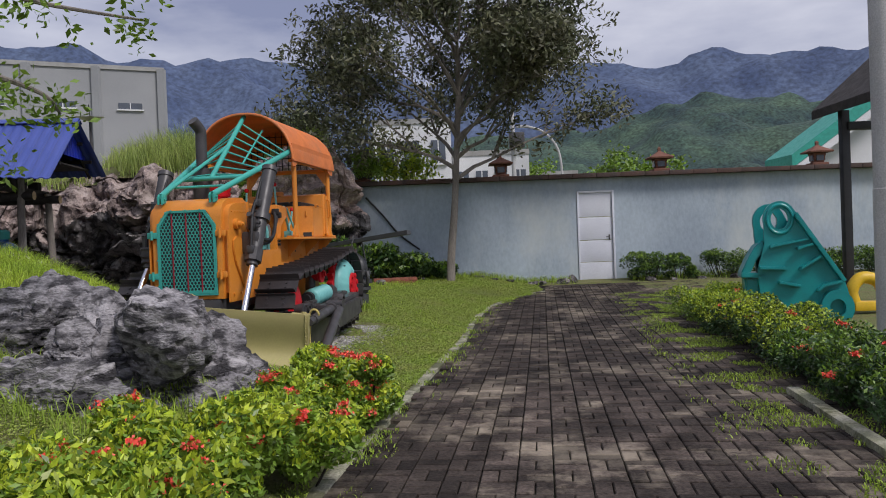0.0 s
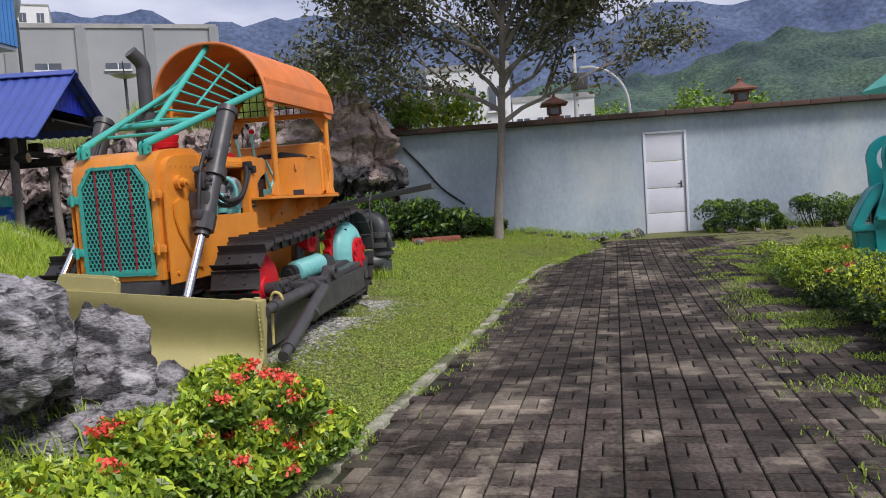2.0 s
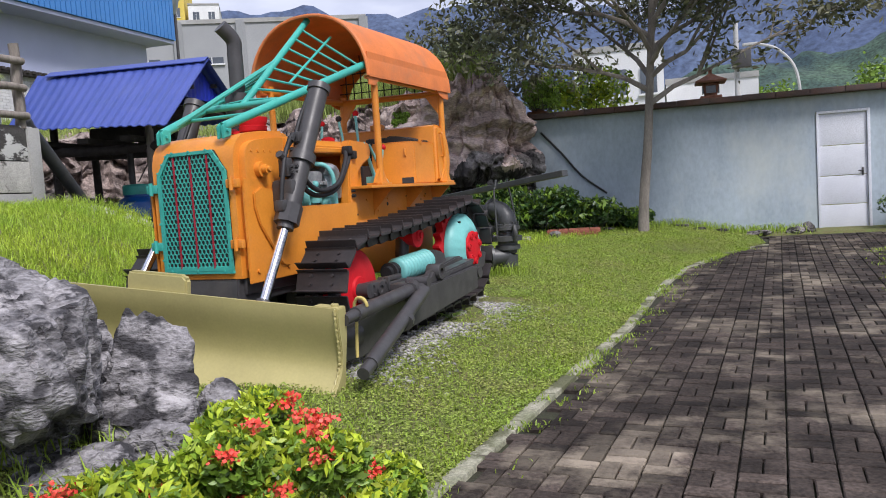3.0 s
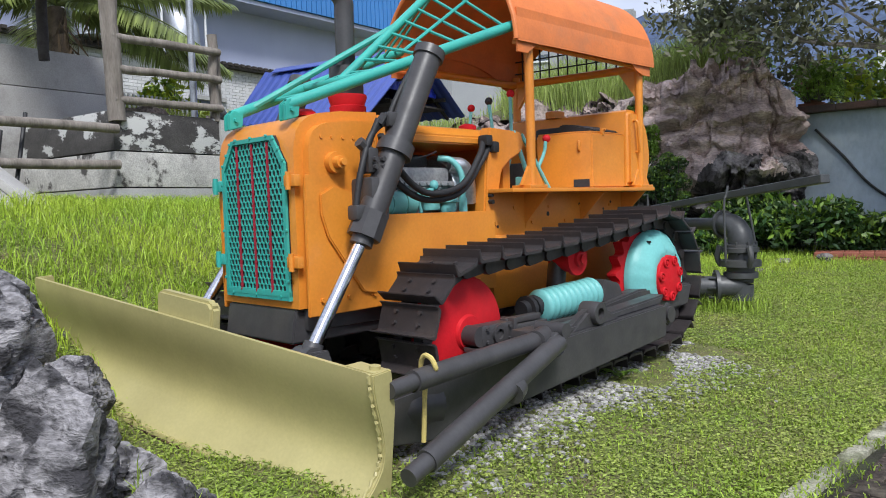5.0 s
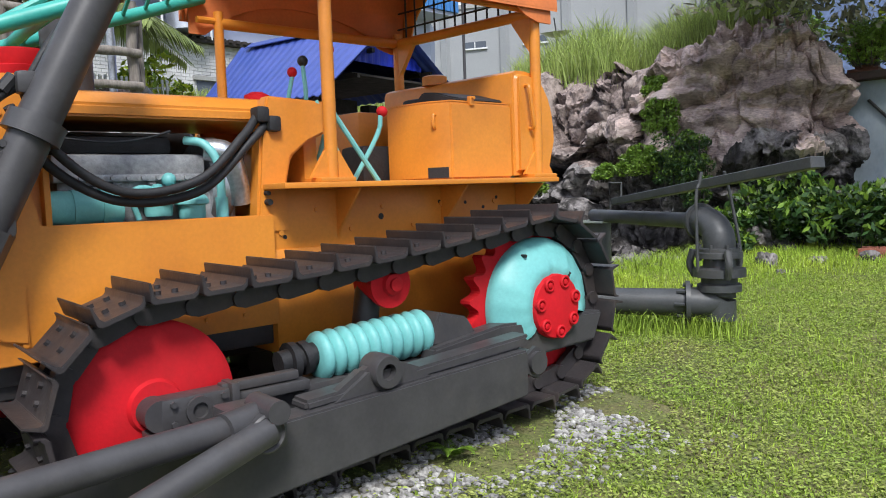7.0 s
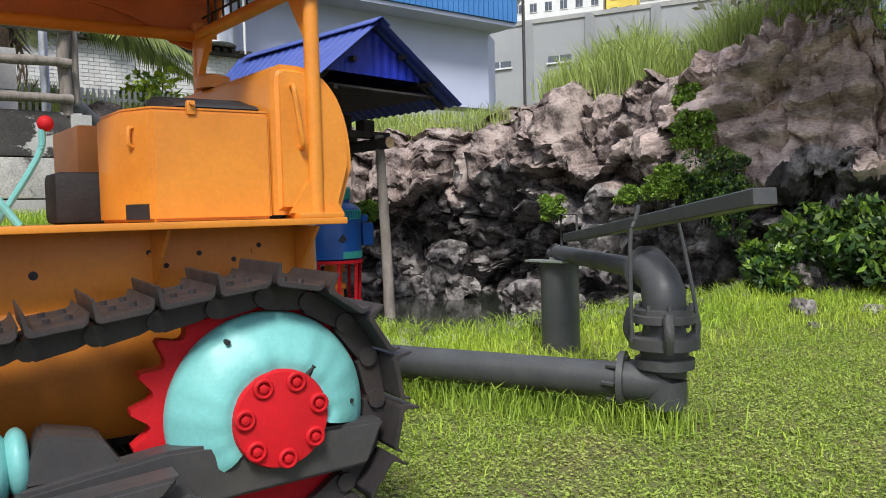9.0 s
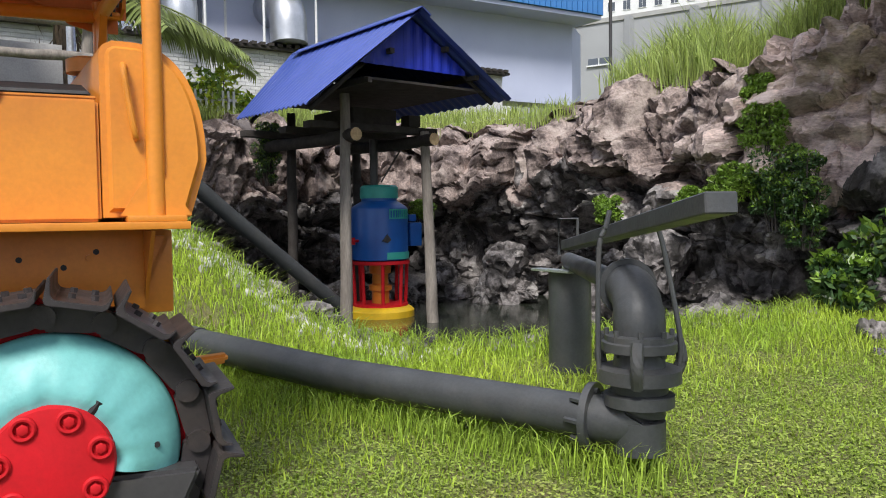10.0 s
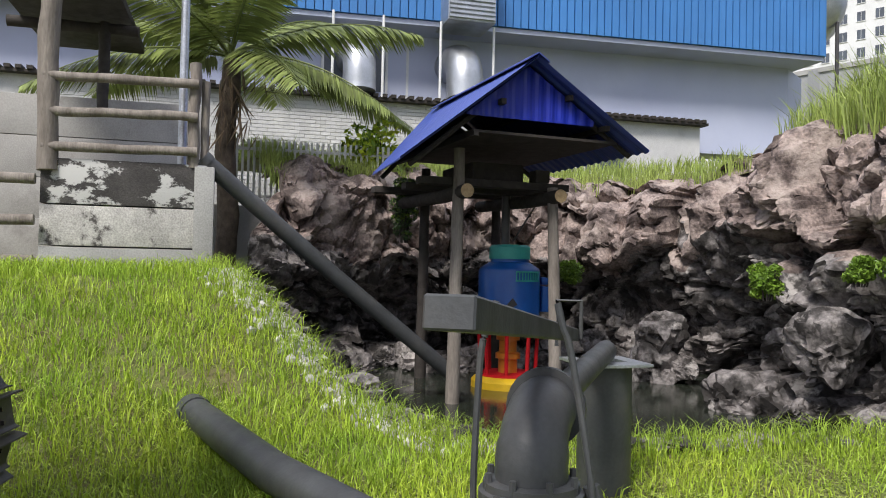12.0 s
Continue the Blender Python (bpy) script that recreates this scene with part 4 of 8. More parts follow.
bl = one("blade", CREAM, dozer, blade, label="cream-painted angled dozer blade")
bl.matrix_basis = blade_m()
one("cutting_edge", CREAM, bl, lambda bm: prism(bm, [(-0.062, -0.06), (-0.037, -0.06), (0.012, 0.09), (-0.022, 0.095)], -1.42, 1.25, 0, 0.003))
one("blade_lip", RUST, bl, lambda bm: tube(bm, [(-1.5 + 2.75 * i / 60, -0.03 + 0.004 * noise.noise((i, 1, 1)), 0.07) for i in range(61)], 0.006, 5), label="rusty lower lip of the blade")
one("sight_plate", CREAM, bl, lambda bm: prism(bm, [(-0.24, 0.60), (0.22, 0.60), (0.22, 0.74), (0.19, 0.77), (-0.22, 0.77), (-0.24, 0.75)], 0.085, 0.145, 1, 0.014))
for bx_, by_ in ((0.605, -0.07), (-0.605, -0.11)):
    one("ball_socket", STEEL, dozer, lambda bm: box(bm, (bx_ - 0.155, by_ - 0.1, 0.24), (bx_ + 0.155, by_ + 0.1, 0.36), 0.03))
one("cross_member", STEEL, dozer, lambda bm: (tube(bm, arc(((1.06, 0.25, 0.2), (1.0, 0.02, 0.22), (0.5, -0.08, 0.25), (-0.5, -0.12, 0.27), (-1.0, 0.0, 0.24), (-1.06, 0.25, 0.2))), 0.10, 12)))
for sx, yb in ((1, -0.22), (-1, -0.70)):
    one("upper_strut", STEEL, dozer, lambda bm: (rod(bm, (sx * 1.18, 0.90, 0.42), (sx * 1.30, yb + 0.12, 0.40), 0.047, seg=20), rod(bm, (sx * 1.30, yb + 0.14, 0.40), (sx * 1.31, yb - 0.02, 0.39), 0.036), rod(bm, (sx * 1.15, 1.02, 0.43), (sx * 1.20, 0.84, 0.42), 0.056)))
    one("strut_pin", STEEL, dozer, lambda bm: rod(bm, (sx * 1.10, 1.0, 0.46), (sx * 1.28, 1.0, 0.46), 0.04))
    one("lower_strut", STEEL, dozer, lambda bm: (rod(bm, (sx * 1.24, 0.98, 0.40), (sx * 1.41, yb + 0.08, 0.10), 0.050, seg=20), rod(bm, (sx * 1.41, yb + 0.1, 0.105), (sx * 1.43, yb - 0.04, 0.07), 0.04), rod(bm, (sx * 1.31, 0.55, 0.26), (sx * 1.33, 0.49, 0.24), 0.058)))
one("hanging_rope", ROPE, dozer, lambda bm: tube(bm, arc(((1.22, 0.02, 0.36), (1.235, 0.01, 0.45), (1.27, 0.0, 0.49), (1.31, 0.0, 0.48), (1.325, 0.01, 0.44), (1.30, 0.02, 0.43), (1.245, 0.03, 0.40), (1.22, 0.04, 0.30), (1.215, 0.03, 0.10))), 0.011, 8), label="yellow rope tied round the strut")

# fender platform, seat, tank, levers
for sx in (-1, 1):
    one("fender", ORANGE, dozer, lambda bm: (box(bm, (sx * 0.36, 1.42, 1.195), (sx * 0.60, 3.12, 1.22), 0.004), box(bm, (sx * 0.36, 1.42, 0.92), (sx * 0.385, 3.0, 1.2), 0.004), *[prism(bm, [(0.385, 1.19), (0.585, 1.19), (0.40, 1.0), (0.385, 0.95)], y, y + 0.012, 1) if sx > 0 else prism(bm, [(-0.385, 1.19), (-0.585, 1.19), (-0.40, 1.0), (-0.385, 0.95)], y, y + 0.012, 1) for y in (1.80, 2.45, 3.0)], *[bolt(bm, (sx * 0.386, 1.5 + 0.19 * i, 1.0 + 0.1 * (i % 2)), (sx, 0, 0), 0.014, 0.008) for i in range(8)]))
one("rear_case", ORANGE, dozer, lambda bm: (box(bm, (-0.40, 1.45, 0.45), (0.40, 2.95, 0.93), 0.03), prism(bm, [(2.9, 0.5), (2.98, 0.55), (3.0, 0.95), (3.10, 1.19), (2.9, 1.19)], -0.38, 0.38, 0, 0.02), box(bm, (-0.36, 1.42, 0.9), (0.36, 3.1, 1.19), 0.01)))
ab = one("arm_box", ORANGE, dozer, lambda bm: (prism(bm, [(0.10, 2.36), (0.37, 2.36), (0.505, 2.425), (0.505, 2.855), (0.10, 2.855)], 1.222, 1.615, 2, 0.01)))
one("lid", ORANGE, ab, lambda bm: prism(bm, [(0.11, 2.37), (0.365, 2.37), (0.497, 2.43), (0.497, 2.85), (0.11, 2.85)], 1.616, 1.626, 2, 0.003))
# black prism laid on the front face for the hole's shaded inside
one("step_hole", BLACK, ab, lambda bm: prism(bm, [(0.39, 2.375), (0.485, 2.42), (0.488, 2.412), (0.393, 2.366)], 1.23, 1.285, 2))
one("arm_box", ORANGE, dozer, lambda bm: box(bm, (-0.50, 2.34, 1.22), (-0.10, 2.855, 1.62), 0.012))
one("latch", ORANGE, ab, lambda bm: tube(bm, arc(((0.43, 2.39, 1.555), (0.434, 2.375, 1.55), (0.434, 2.372, 1.50), (0.43, 2.387, 1.485))), 0.008, 6))
one("latch", ORANGE, ab, lambda bm: (box(bm, (0.49, 2.55, 1.60), (0.515, 2.58, 1.65), 0.004), rod(bm, (0.495, 2.565, 1.64), (0.53, 2.565, 1.64), 0.008)))
one("seat_cushion", BLACK, dozer, lambda bm: (box(bm, (-0.1, 2.2, 1.22), (0.09, 2.7, 1.42), 0.03), box(bm, (-0.12, 2.66, 1.4), (0.12, 2.74, 1.70), 0.03), prism(bm, [(0.12, 1.628), (0.47, 1.628), (0.46, 1.645), (0.40, 1.66), (0.30, 1.69), (0.2, 1.70)], 2.52, 2.84, 1, 0.008)))


def tank(bm):
    prof = [(2.86, 1.235), (3.13, 1.235)] + [(2.93 + 0.255 * math.cos(radians(a)) ** 0.8, 1.42 + 0.385 * math.sin(radians(a)) ** 0.9) for a in range(0, 90, 6)] + [(2.90, 1.805), (2.872, 1.79), (2.86, 1.76)]
    prism(bm, prof, -0.52, 0.535, 0)
    bmesh.ops.bevel(bm, geom=[e for e in bm.edges if abs(e.verts[0].co.x - e.verts[1].co.x) < 0.01], offset=0.03, segments=3, affect="EDGES")


tk = one("fuel_tank", ORANGE, dozer, tank, label="rounded orange fuel tank behind the seat")
one("filler_cap", ORANGE, tk, lambda bm: lathe(bm, ((0.07, 0), (0.07, 0.05), (0.05, 0.06)), pose(-0.1, 2.9, 1.795)))
one("grab_handle", ORANGE, tk, lambda bm: tube(bm, arc(((0.53, 2.935, 1.72), (0.57, 2.93, 1.71), (0.575, 2.94, 1.62), (0.57, 2.96, 1.50), (0.53, 2.965, 1.49))), 0.010, 8))
one("floor_plate", ORANGE, dozer, lambda bm: box(bm, (-0.40, 1.66, 1.19), (0.40, 2.3, 1.22), 0.004))
for pts, kn, mt in ((((0.25, 1.75, 1.22), (0.24, 1.86, 1.5), (0.20, 1.92, 1.86)), (0.20, 1.925, 1.88), RED), (((0.12, 1.75, 1.2), (0.10, 1.84, 1.6), (0.06, 1.86, 1.82)), (0.06, 1.86, 1.84), BLACK), (((0.30, 1.95, 1.2), (0.33, 2.1, 1.45), (0.34, 2.12, 1.55)), (0.34, 2.13, 1.57), RED), (((-0.15, 1.8, 1.2), (-0.15, 1.88, 1.6), (-0.16, 1.94, 1.8)), (-0.16, 1.94, 1.82), RED)):
    lv = one("lever", AQUA, dozer, lambda bm: tube(bm, arc(pts), 0.012, 8))
    one("knob", mt, lv, lambda bm: bmesh.ops.create_uvsphere(bm, u_segments=12, v_segments=8, radius=0.028, matrix=Matrix.Translation(kn)))
one("brake_frame", AQUA, dozer, lambda bm: (tube(bm, ((0.40, 1.86, 1.24), (0.37, 1.72, 1.60)), 0.016, 8), tube(bm, ((0.43, 2.02, 1.22), (0.39, 1.78, 1.58)), 0.013, 8), tube(bm, ((0.20, 1.76, 1.22), (0.22, 1.62, 1.58)), 0.012, 8), box(bm, (0.36, 1.74, 1.22), (0.44, 1.84, 1.30), 0.01)))
one("rear_hitch", ORANGE, dozer, lambda bm: (box(bm, (-0.1, 2.9, 0.50), (0.1, 3.12, 0.64), 0.02), prism(bm, [(3.02, 0.52), (3.10, 0.53), (3.15, 0.545), (3.295, 0.535), (3.30, 0.57), (3.18, 0.585), (3.155, 0.605), (3.17, 0.635), (3.295, 0.655), (3.30, 0.69), (3.15, 0.68), (3.08, 0.655), (2.98, 0.70)], 0.05, 0.12, 0, 0.012), rod(bm, (0.03, 3.12, 0.605), (0.14, 3.12, 0.605), 0.028), rod(bm, (0.02, 3.13, 0.50), (0.10, 3.13, 0.50), 0.022), prism(bm, [(2.9, 0.5), (3.18, 0.5), (3.18, 0.66), (2.9, 0.9)], -0.03, 0.03, 0, 0.006)), label="orange forked rear hitch")

# canopy on four posts
POSTS = ((0.535, 1.69), (0.535, 3.02), (-0.535, 1.69), (-0.535, 3.02))
for px, py in POSTS:
    one("canopy_post", ORANGE, dozer, lambda bm: (tube(bm, ((px, py, 1.22), (px, py, 2.18)), 0.030, 12), box(bm, (px - 0.09, py - 0.09, 1.22), (px + 0.06, py + 0.09, 1.24), 0.004), prism(bm, [(py - 0.11, 1.24), (py + 0.11, 1.24), (py + 0.035, 1.36), (py - 0.035, 1.36)], px - 0.012, px + 0.012, 0)))
EAVE, RISE, HALF = 2.14, 0.57, 0.60


def roof_z(x):
    return EAVE + RISE * math.sqrt(max(0, 1 - (abs(x) / HALF) ** 2.2))


def canopy(bm):
    n, mrows = 28, 8
    for off, flip in ((0.0, False), (-0.014, True)):
        g = []
        for j in range(mrows + 1):
            y = 1.48 + 1.66 * j / mrows
            g.append([bm.verts.new((HALF * -math.cos(math.pi * i / n), y, roof_z(HALF * math.cos(math.pi * i / n)) + off + 0.006 * noise.noise((i * 0.7, y * 3, 2)))) for i in range(n + 1)])
        for j in range(mrows):
            for i in range(n):
                q = (g[j][i], g[j][i + 1], g[j + 1][i + 1], g[j + 1][i])
                bm.faces.new(q[::-1] if flip else q)


cn = one("canopy_roof", ROOFOR, dozer, canopy, label="faded orange arched sheet-metal canopy")


def valance(bm, y):
    """The curved end plate below the roof's rim."""
    n = 24
    up, dn = [], []
    for i in range(n + 1):
        x = -HALF * math.cos(math.pi * i / n)
        up.append((x, roof_z(x) - 0.012))
        xi = x * 0.86
        dn.append((xi, 2.10 + 0.40 * math.sqrt(max(0, 1 - (abs(xi) / (HALF * 0.87)) ** 2.0))))
    for a, b, c, d in zip(up, up[1:], dn[1:], dn):
        prism(bm, [a, b, c, d], y, y + 0.012, 1)


one("front_rim", ROOFOR, cn, lambda bm: tube(bm, [(x, 1.49, roof_z(x) - 0.012) for x in [-HALF * math.cos(math.pi * i / 24) for i in range(25)]], 0.016, 8))
one("rear_valance", ORANGE, cn, lambda bm: valance(bm, 3.11))


def side_panel(bm, sx):
    """The scalloped side skirt between two posts."""
    n = 16
    y0, y1 = 1.52, 3.10
    for i in range(n):
        ya, yb = y0 + (y1 - y0) * i / n, y0 + (y1 - y0) * (i + 1) / n

        def low(y):
            f = (y - y0) / (y1 - y0)
            return 2.06 + 0.20 * max(0, math.sin(math.pi * min(max((f - 0.10) / 0.78, 0), 1))) ** 0.5
        prism(bm, [(ya, low(ya)), (yb, low(yb)), (yb, 2.33), (ya, 2.33)], sx * 0.585, sx * 0.573, 0)


for sx in (-1, 1):
    one("side_skirt", ROOFOR, cn, lambda bm: side_panel(bm, sx), smooth=False)
    one("side_rail", ORANGE, cn, lambda bm: (tube(bm, ((sx * 0.535, 1.55, 2.13), (sx * 0.535, 3.10, 2.13)), 0.018, 8)))
one("rear_rail", ORANGE, cn, lambda bm: (tube(bm, ((-0.535, 3.02, 2.12), (0.535, 3.02, 2.12)), 0.03, 10), tube(bm, ((-0.535, 1.69, 2.12), (-0.535, 3.02, 2.12)), 0.03, 10), *[prism(bm, [(sx * 0.52, 2.12), (sx * 0.36, 2.13), (sx * 0.52, 1.90)], 3.0, 3.03, 1) for sx in (-1, 1)]))


def screen(bm):
    for i in range(13):
        x = -0.5 + i * 1.0 / 12
        rod(bm, (x, 3.06, 2.12), (x, 3.06, roof_z(x) - 0.02), 0.006, seg=6)
    for z in (2.22, 2.32, 2.42, 2.52, 2.62):
        x = HALF * (max(0.0, 1 - ((z + 0.02 - EAVE) / RISE) ** 2)) ** (1 / 2.2)
        rod(bm, (-x, 3.06, z), (x, 3.06, z), 0.006, seg=6)


one("rear_screen", BLACK, cn, screen, label="black wire mesh rear screen")


# teal brush guard from the radiator up to the canopy
def guard(bm):
    ft = [(0.27, 0.04, 1.66), (-0.28, 0.04, 1.66)]
    tp = [(0.55, 1.60, 2.25), (-0.55, 1.60, 2.25)]
    for a, b in zip(ft, tp):
        tube(bm, (a, b), 0.032, 12)
        prism(bm, [(a[1] - 0.035, 1.575), (a[1] + 0.05, 1.60), (a[1] + 0.06, 1.67), (a[1], 1.69), (a[1] - 0.035, 1.66)], a[0] - 0.03, a[0] - 0.01, 0, 0.005)
        prism(bm, [(a[1] - 0.035, 1.575), (a[1] + 0.05, 1.60), (a[1] + 0.06, 1.67), (a[1], 1.69), (a[1] - 0.035, 1.66)], a[0] + 0.01, a[0] + 0.03, 0, 0.005)
        rod(bm, (a[0] - 0.045, a[1] + 0.005, 1.635), (a[0] + 0.045, a[1] + 0.005, 1.635), 0.012, seg=6)


gd = one("brush_guard", TEAL, dozer, guard, label="teal tubular brush guard")


def along(k, f):
    a, b = ((0.27, 0.04, 1.66), (0.55, 1.60, 2.25)) if k > 0 else ((-0.28, 0.04, 1.66), (-0.55, 1.60, 2.25))
    return Vector(a).lerp(Vector(b), f)


mid_lo, mid_hi = along(1, 0.36).lerp(along(-1, 0.36), 0.5), Vector((-0.02, 1.58, 2.68))
one("centre_tube", TEAL, gd, lambda bm: (tube(bm, (mid_lo, mid_hi), 0.028, 12), tube(bm, (along(1, 0.36), along(-1, 0.36)), 0.026, 10), tube(bm, (along(-1, 0.08), mid_lo.lerp(mid_hi, 0.5)), 0.02, 8)))
for i in range(8):
    f = 0.06 + i * 0.118
    c = mid_lo.lerp(mid_hi, f)
    one("guard_rod", TEAL, gd, lambda bm: (tube(bm, (along(1, 0.36 + 0.64 * f), c), 0.010, 6), tube(bm, (along(-1, 0.36 + 0.64 * f), c), 0.010, 6)))
one("guard_brace", TEAL, gd, lambda bm: tube(bm, (along(1, 0.55).lerp(mid_lo.lerp(mid_hi, 0.3), 0.45), along(1, 0.98).lerp(mid_hi, 0.6)), 0.011, 6))
one("guard_brace", TEAL, gd, lambda bm: tube(bm, (along(1, 0.18), along(-1, 0.18)), 0.014, 8))


# the old machine stands a little out of square: its far side trails further forward
def out_of_square(ob):
    for v in ob.data.vertices:
        if v.co.x < 0.5:
            v.co.y += 0.14 * (v.co.x - 0.5) * smooth_step(1.4, 2.5, v.co.y)


for o in dozer.children:
    if o.name.startswith("track_frame"):
        if o.data.vertices[0].co.x < 0:
            o.location = (0, -0.2, 0)
        continue
    if o.name.startswith("blade"):
        continue
    for q in [o] + list(o.children):
        if q.data and not q.name.startswith("rear_hitch"):
            out_of_square(q)


# ---------------------------------------------------------------- scattered leaves and blades
RNG = np.random.default_rng(5)


def poly_mesh(name, verts, size, material):
    """A mesh of separate faces of `size` corners each."""
    me = bpy.data.meshes.new(name)
    n = len(verts)
    me.vertices.add(n)
    me.vertices.foreach_set("co", np.asarray(verts, dtype=np.float32).ravel())
    me.loops.add(n)
    me.loops.foreach_set("vertex_index", np.arange(n, dtype=np.int32))
    me.polygons.add(n // size)
    me.polygons.foreach_set("loop_start", np.arange(0, n, size, dtype=np.int32))
    me.polygons.foreach_set("loop_total", np.full(n // size, size, dtype=np.int32))
    me.materials.append(material)
    me.update(calc_edges=True)
    return me


def leaf_verts(c, size, droop=0.0, narrow=0.45, up=0.0):
    """Diamond leaves at the centres c, turned at random."""
    n = len(c)
    d = RNG.normal(size=(n, 3))
    d[:, 2] = d[:, 2] * 0.7 - droop + up
    d /= np.linalg.norm(d, axis=1)[:, None]
    s = np.cross(d, RNG.normal(size=(n, 3)))
    s /= np.linalg.norm(s, axis=1)[:, None]
    L = (size * RNG.uniform(0.6, 1.25, n))[:, None]
    b = c - d * L * 0.5
    t = c + d * L * 0.5
    k = b + d * L * 0.45
    return np.stack((b, k + s * L * narrow * 0.5, t, k - s * L * narrow * 0.5), 1).reshape(-1, 3)


def leaves(name, c, size, material, parent=None, **kw):
    ob = new(name, poly_mesh(name, leaf_verts(np.asarray(c), size, **kw), 4, material))
    ob.parent = parent
    return ob


def blade_verts(p, h, w, lean):
    """Grass blades: a bent strip of two pieces (a quad and its tip, drawn as one five-cornered face split in two triangles pairs)."""
    n = len(p)
    a = RNG.uniform(0, 2 * math.pi, n)
    s = np.stack((np.cos(a), np.sin(a), np.zeros(n)), 1) * (w * 0.5)[:, None]
    a2 = RNG.uniform(0, 2 * math.pi, n)
    out = np.stack((np.cos(a2), np.sin(a2), np.zeros(n)), 1) * (h * lean * RNG.uniform(0.2, 1.0, n))[:, None]
    up = np.stack((np.zeros(n), np.zeros(n), h), 1)
    m = p + up * 0.6 + out * 0.35
    t = p + up * (1 - 0.25 * lean) + out
    q = np.stack((p - s, p + s, m + s * 0.7, m - s * 0.7), 1)
    r = np.stack((m - s * 0.7, m + s * 0.7, t, t), 1)
    r[:, 3] = t - s * 0.05
    return np.concatenate((q, r), 1).reshape(-1, 3)


def grass(name, label, pts, hs, ws, material, lean=0.6):
    p = np.asarray(pts)
    ob = new(name, poly_mesh(name, blade_verts(p, np.asarray(hs), np.asarray(ws), lean), 4, material))
    return tagged(ob, label, "grass", kind="stuff")


# ---------------------------------------------------------------- rocks
def rock_mesh(seed, r, sx, sy, sz, detail=4, rough=1.0, material=None):
    bm = bmesh.new()
    bmesh.ops.create_icosphere(bm, subdivisions=detail, radius=1)
    o = Vector((seed * 7.3, seed * 3.1, seed * 1.7))
    cut = random.Random(seed * 13 + 5)
    planes = []
    for _ in range(17):
        nv = Vector((cut.gauss(0, 1), cut.gauss(0, 1), cut.gauss(0, 1))).normalized()
        planes.append((nv, cut.uniform(0.50, 0.95)))
    bed = Vector((cut.gauss(0, 0.5), cut.gauss(0, 0.5), 1)).normalized()
    for v in bm.verts:
        d = v.co.normalized()
        q = d * 1.25 + o
        w = d + 0.05 * noise.noise_vector(q * 2.0)
        f = 1.05
        for nv, h in planes:
            k = w.dot(nv)
            if k > 0.01:
                f = min(f, h / k)
        u = d.dot(bed) * f + 0.10 * noise.noise(q * 1.6)
        f += 0.04 * rough * noise.fractal(q * 1.9, 1.0, 2.2, 5)
        f -= 0.13 * rough * (1 - min(1, abs(noise.noise(q * 2.1)) * 4.0)) ** 2
        f += 0.055 * rough * noise.noise((u * 11, q.x * 0.8, q.y * 0.8)) * (0.4 + max(0, noise.noise(q * 1.3)) * 1.6)
        f -= 0.05 * rough * (1 - min(1, abs(noise.noise(q * 5.5)) * 3.2)) ** 2
        f += 0.02 * rough * noise.noise(q * 17)
        v.co = Vector((d.x * sx, d.y * sy, d.z * sz)) * (f * r)
    return mesh_of("rock", bm, material or ROCK, True)


def rock(x, y, z, r, sx=1.0, sy=1.0, sz=1.0, seed=1, rz=0, tilt=0, detail=5, label="grey weathered limestone boulder beside the bulldozer", group="limestone boulders", material=None):
    ob = new("boulder", rock_mesh(seed, r, sx, sy, sz, detail, 0.85, material))
    ob.matrix_world = pose(x, y, z, tilt, 0, rz)
    return tagged(ob, label, "rock", group)


FRONT_ROCKS = ((-2.72, 5.75, 0.32, 0.52, 1.1, 0.9, 0.85, 1, 10, 0), (-2.10, 6.20, 0.66, 0.54, 0.95, 0.7, 1.05, 2, -30, 8), (-1.94, 6.78, 0.40, 0.42, 0.95, 0.8, 1.1, 3, 20, -6),
               (-2.5, 6.55, 0.42, 0.48, 1.0, 0.9, 0.9, 4, 60, 10), (-1.62, 7.03, 0.20, 0.29, 1.0, 0.9, 0.9, 5, 0, 0), (-1.30, 6.50, 0.14, 0.24, 1.1, 0.9, 0.6, 6, 35, 0),
               (-1.75, 6.15, 0.16, 0.34, 1.2, 0.8, 0.6, 7, -15, 0), (-3.35, 6.9, 0.72, 0.52, 1.1, 0.9, 0.9, 8, 40, 0), (-2.95, 7.0, 0.62, 0.36, 0.9, 0.9, 1.2, 9, 80, 0),
               (-3.1, 6.1, 0.36, 0.4, 1.2, 0.9, 0.7, 10, 15, 0), (-2.25, 5.6, 0.12, 0.28, 1.3, 0.9, 0.5, 11, 70, 0), (-3.5, 5.6, 0.4, 0.5, 1.1, 1.0, 0.8, 12, 30, 0), (-2.25, 7.12, 0.26, 0.31, 1.1, 0.8, 0.7, 13, 0, 0), (-2.62, 7.22, 0.50, 0.25, 1.0, 0.8, 0.85, 14, 50, 0),
               (-2.32, 6.42, 0.30, 0.36, 1.1, 0.8, 0.8, 15, 25, 12), (-1.66, 6.62, 0.18, 0.27, 1.2, 0.9, 0.8, 16, 80, 0), (-2.3, 5.95, 0.22, 0.30, 1.2, 0.9, 0.7, 17, 140, 0), (-2.75, 6.25, 0.55, 0.34, 1.0, 0.9, 0.9, 18, 200, 10))
for x, y, z, r, sx, sy, sz, sd, rz, tl in FRONT_ROCKS:
    rock(x, y, z, r, sx, sy, sz, sd, rz, tl)

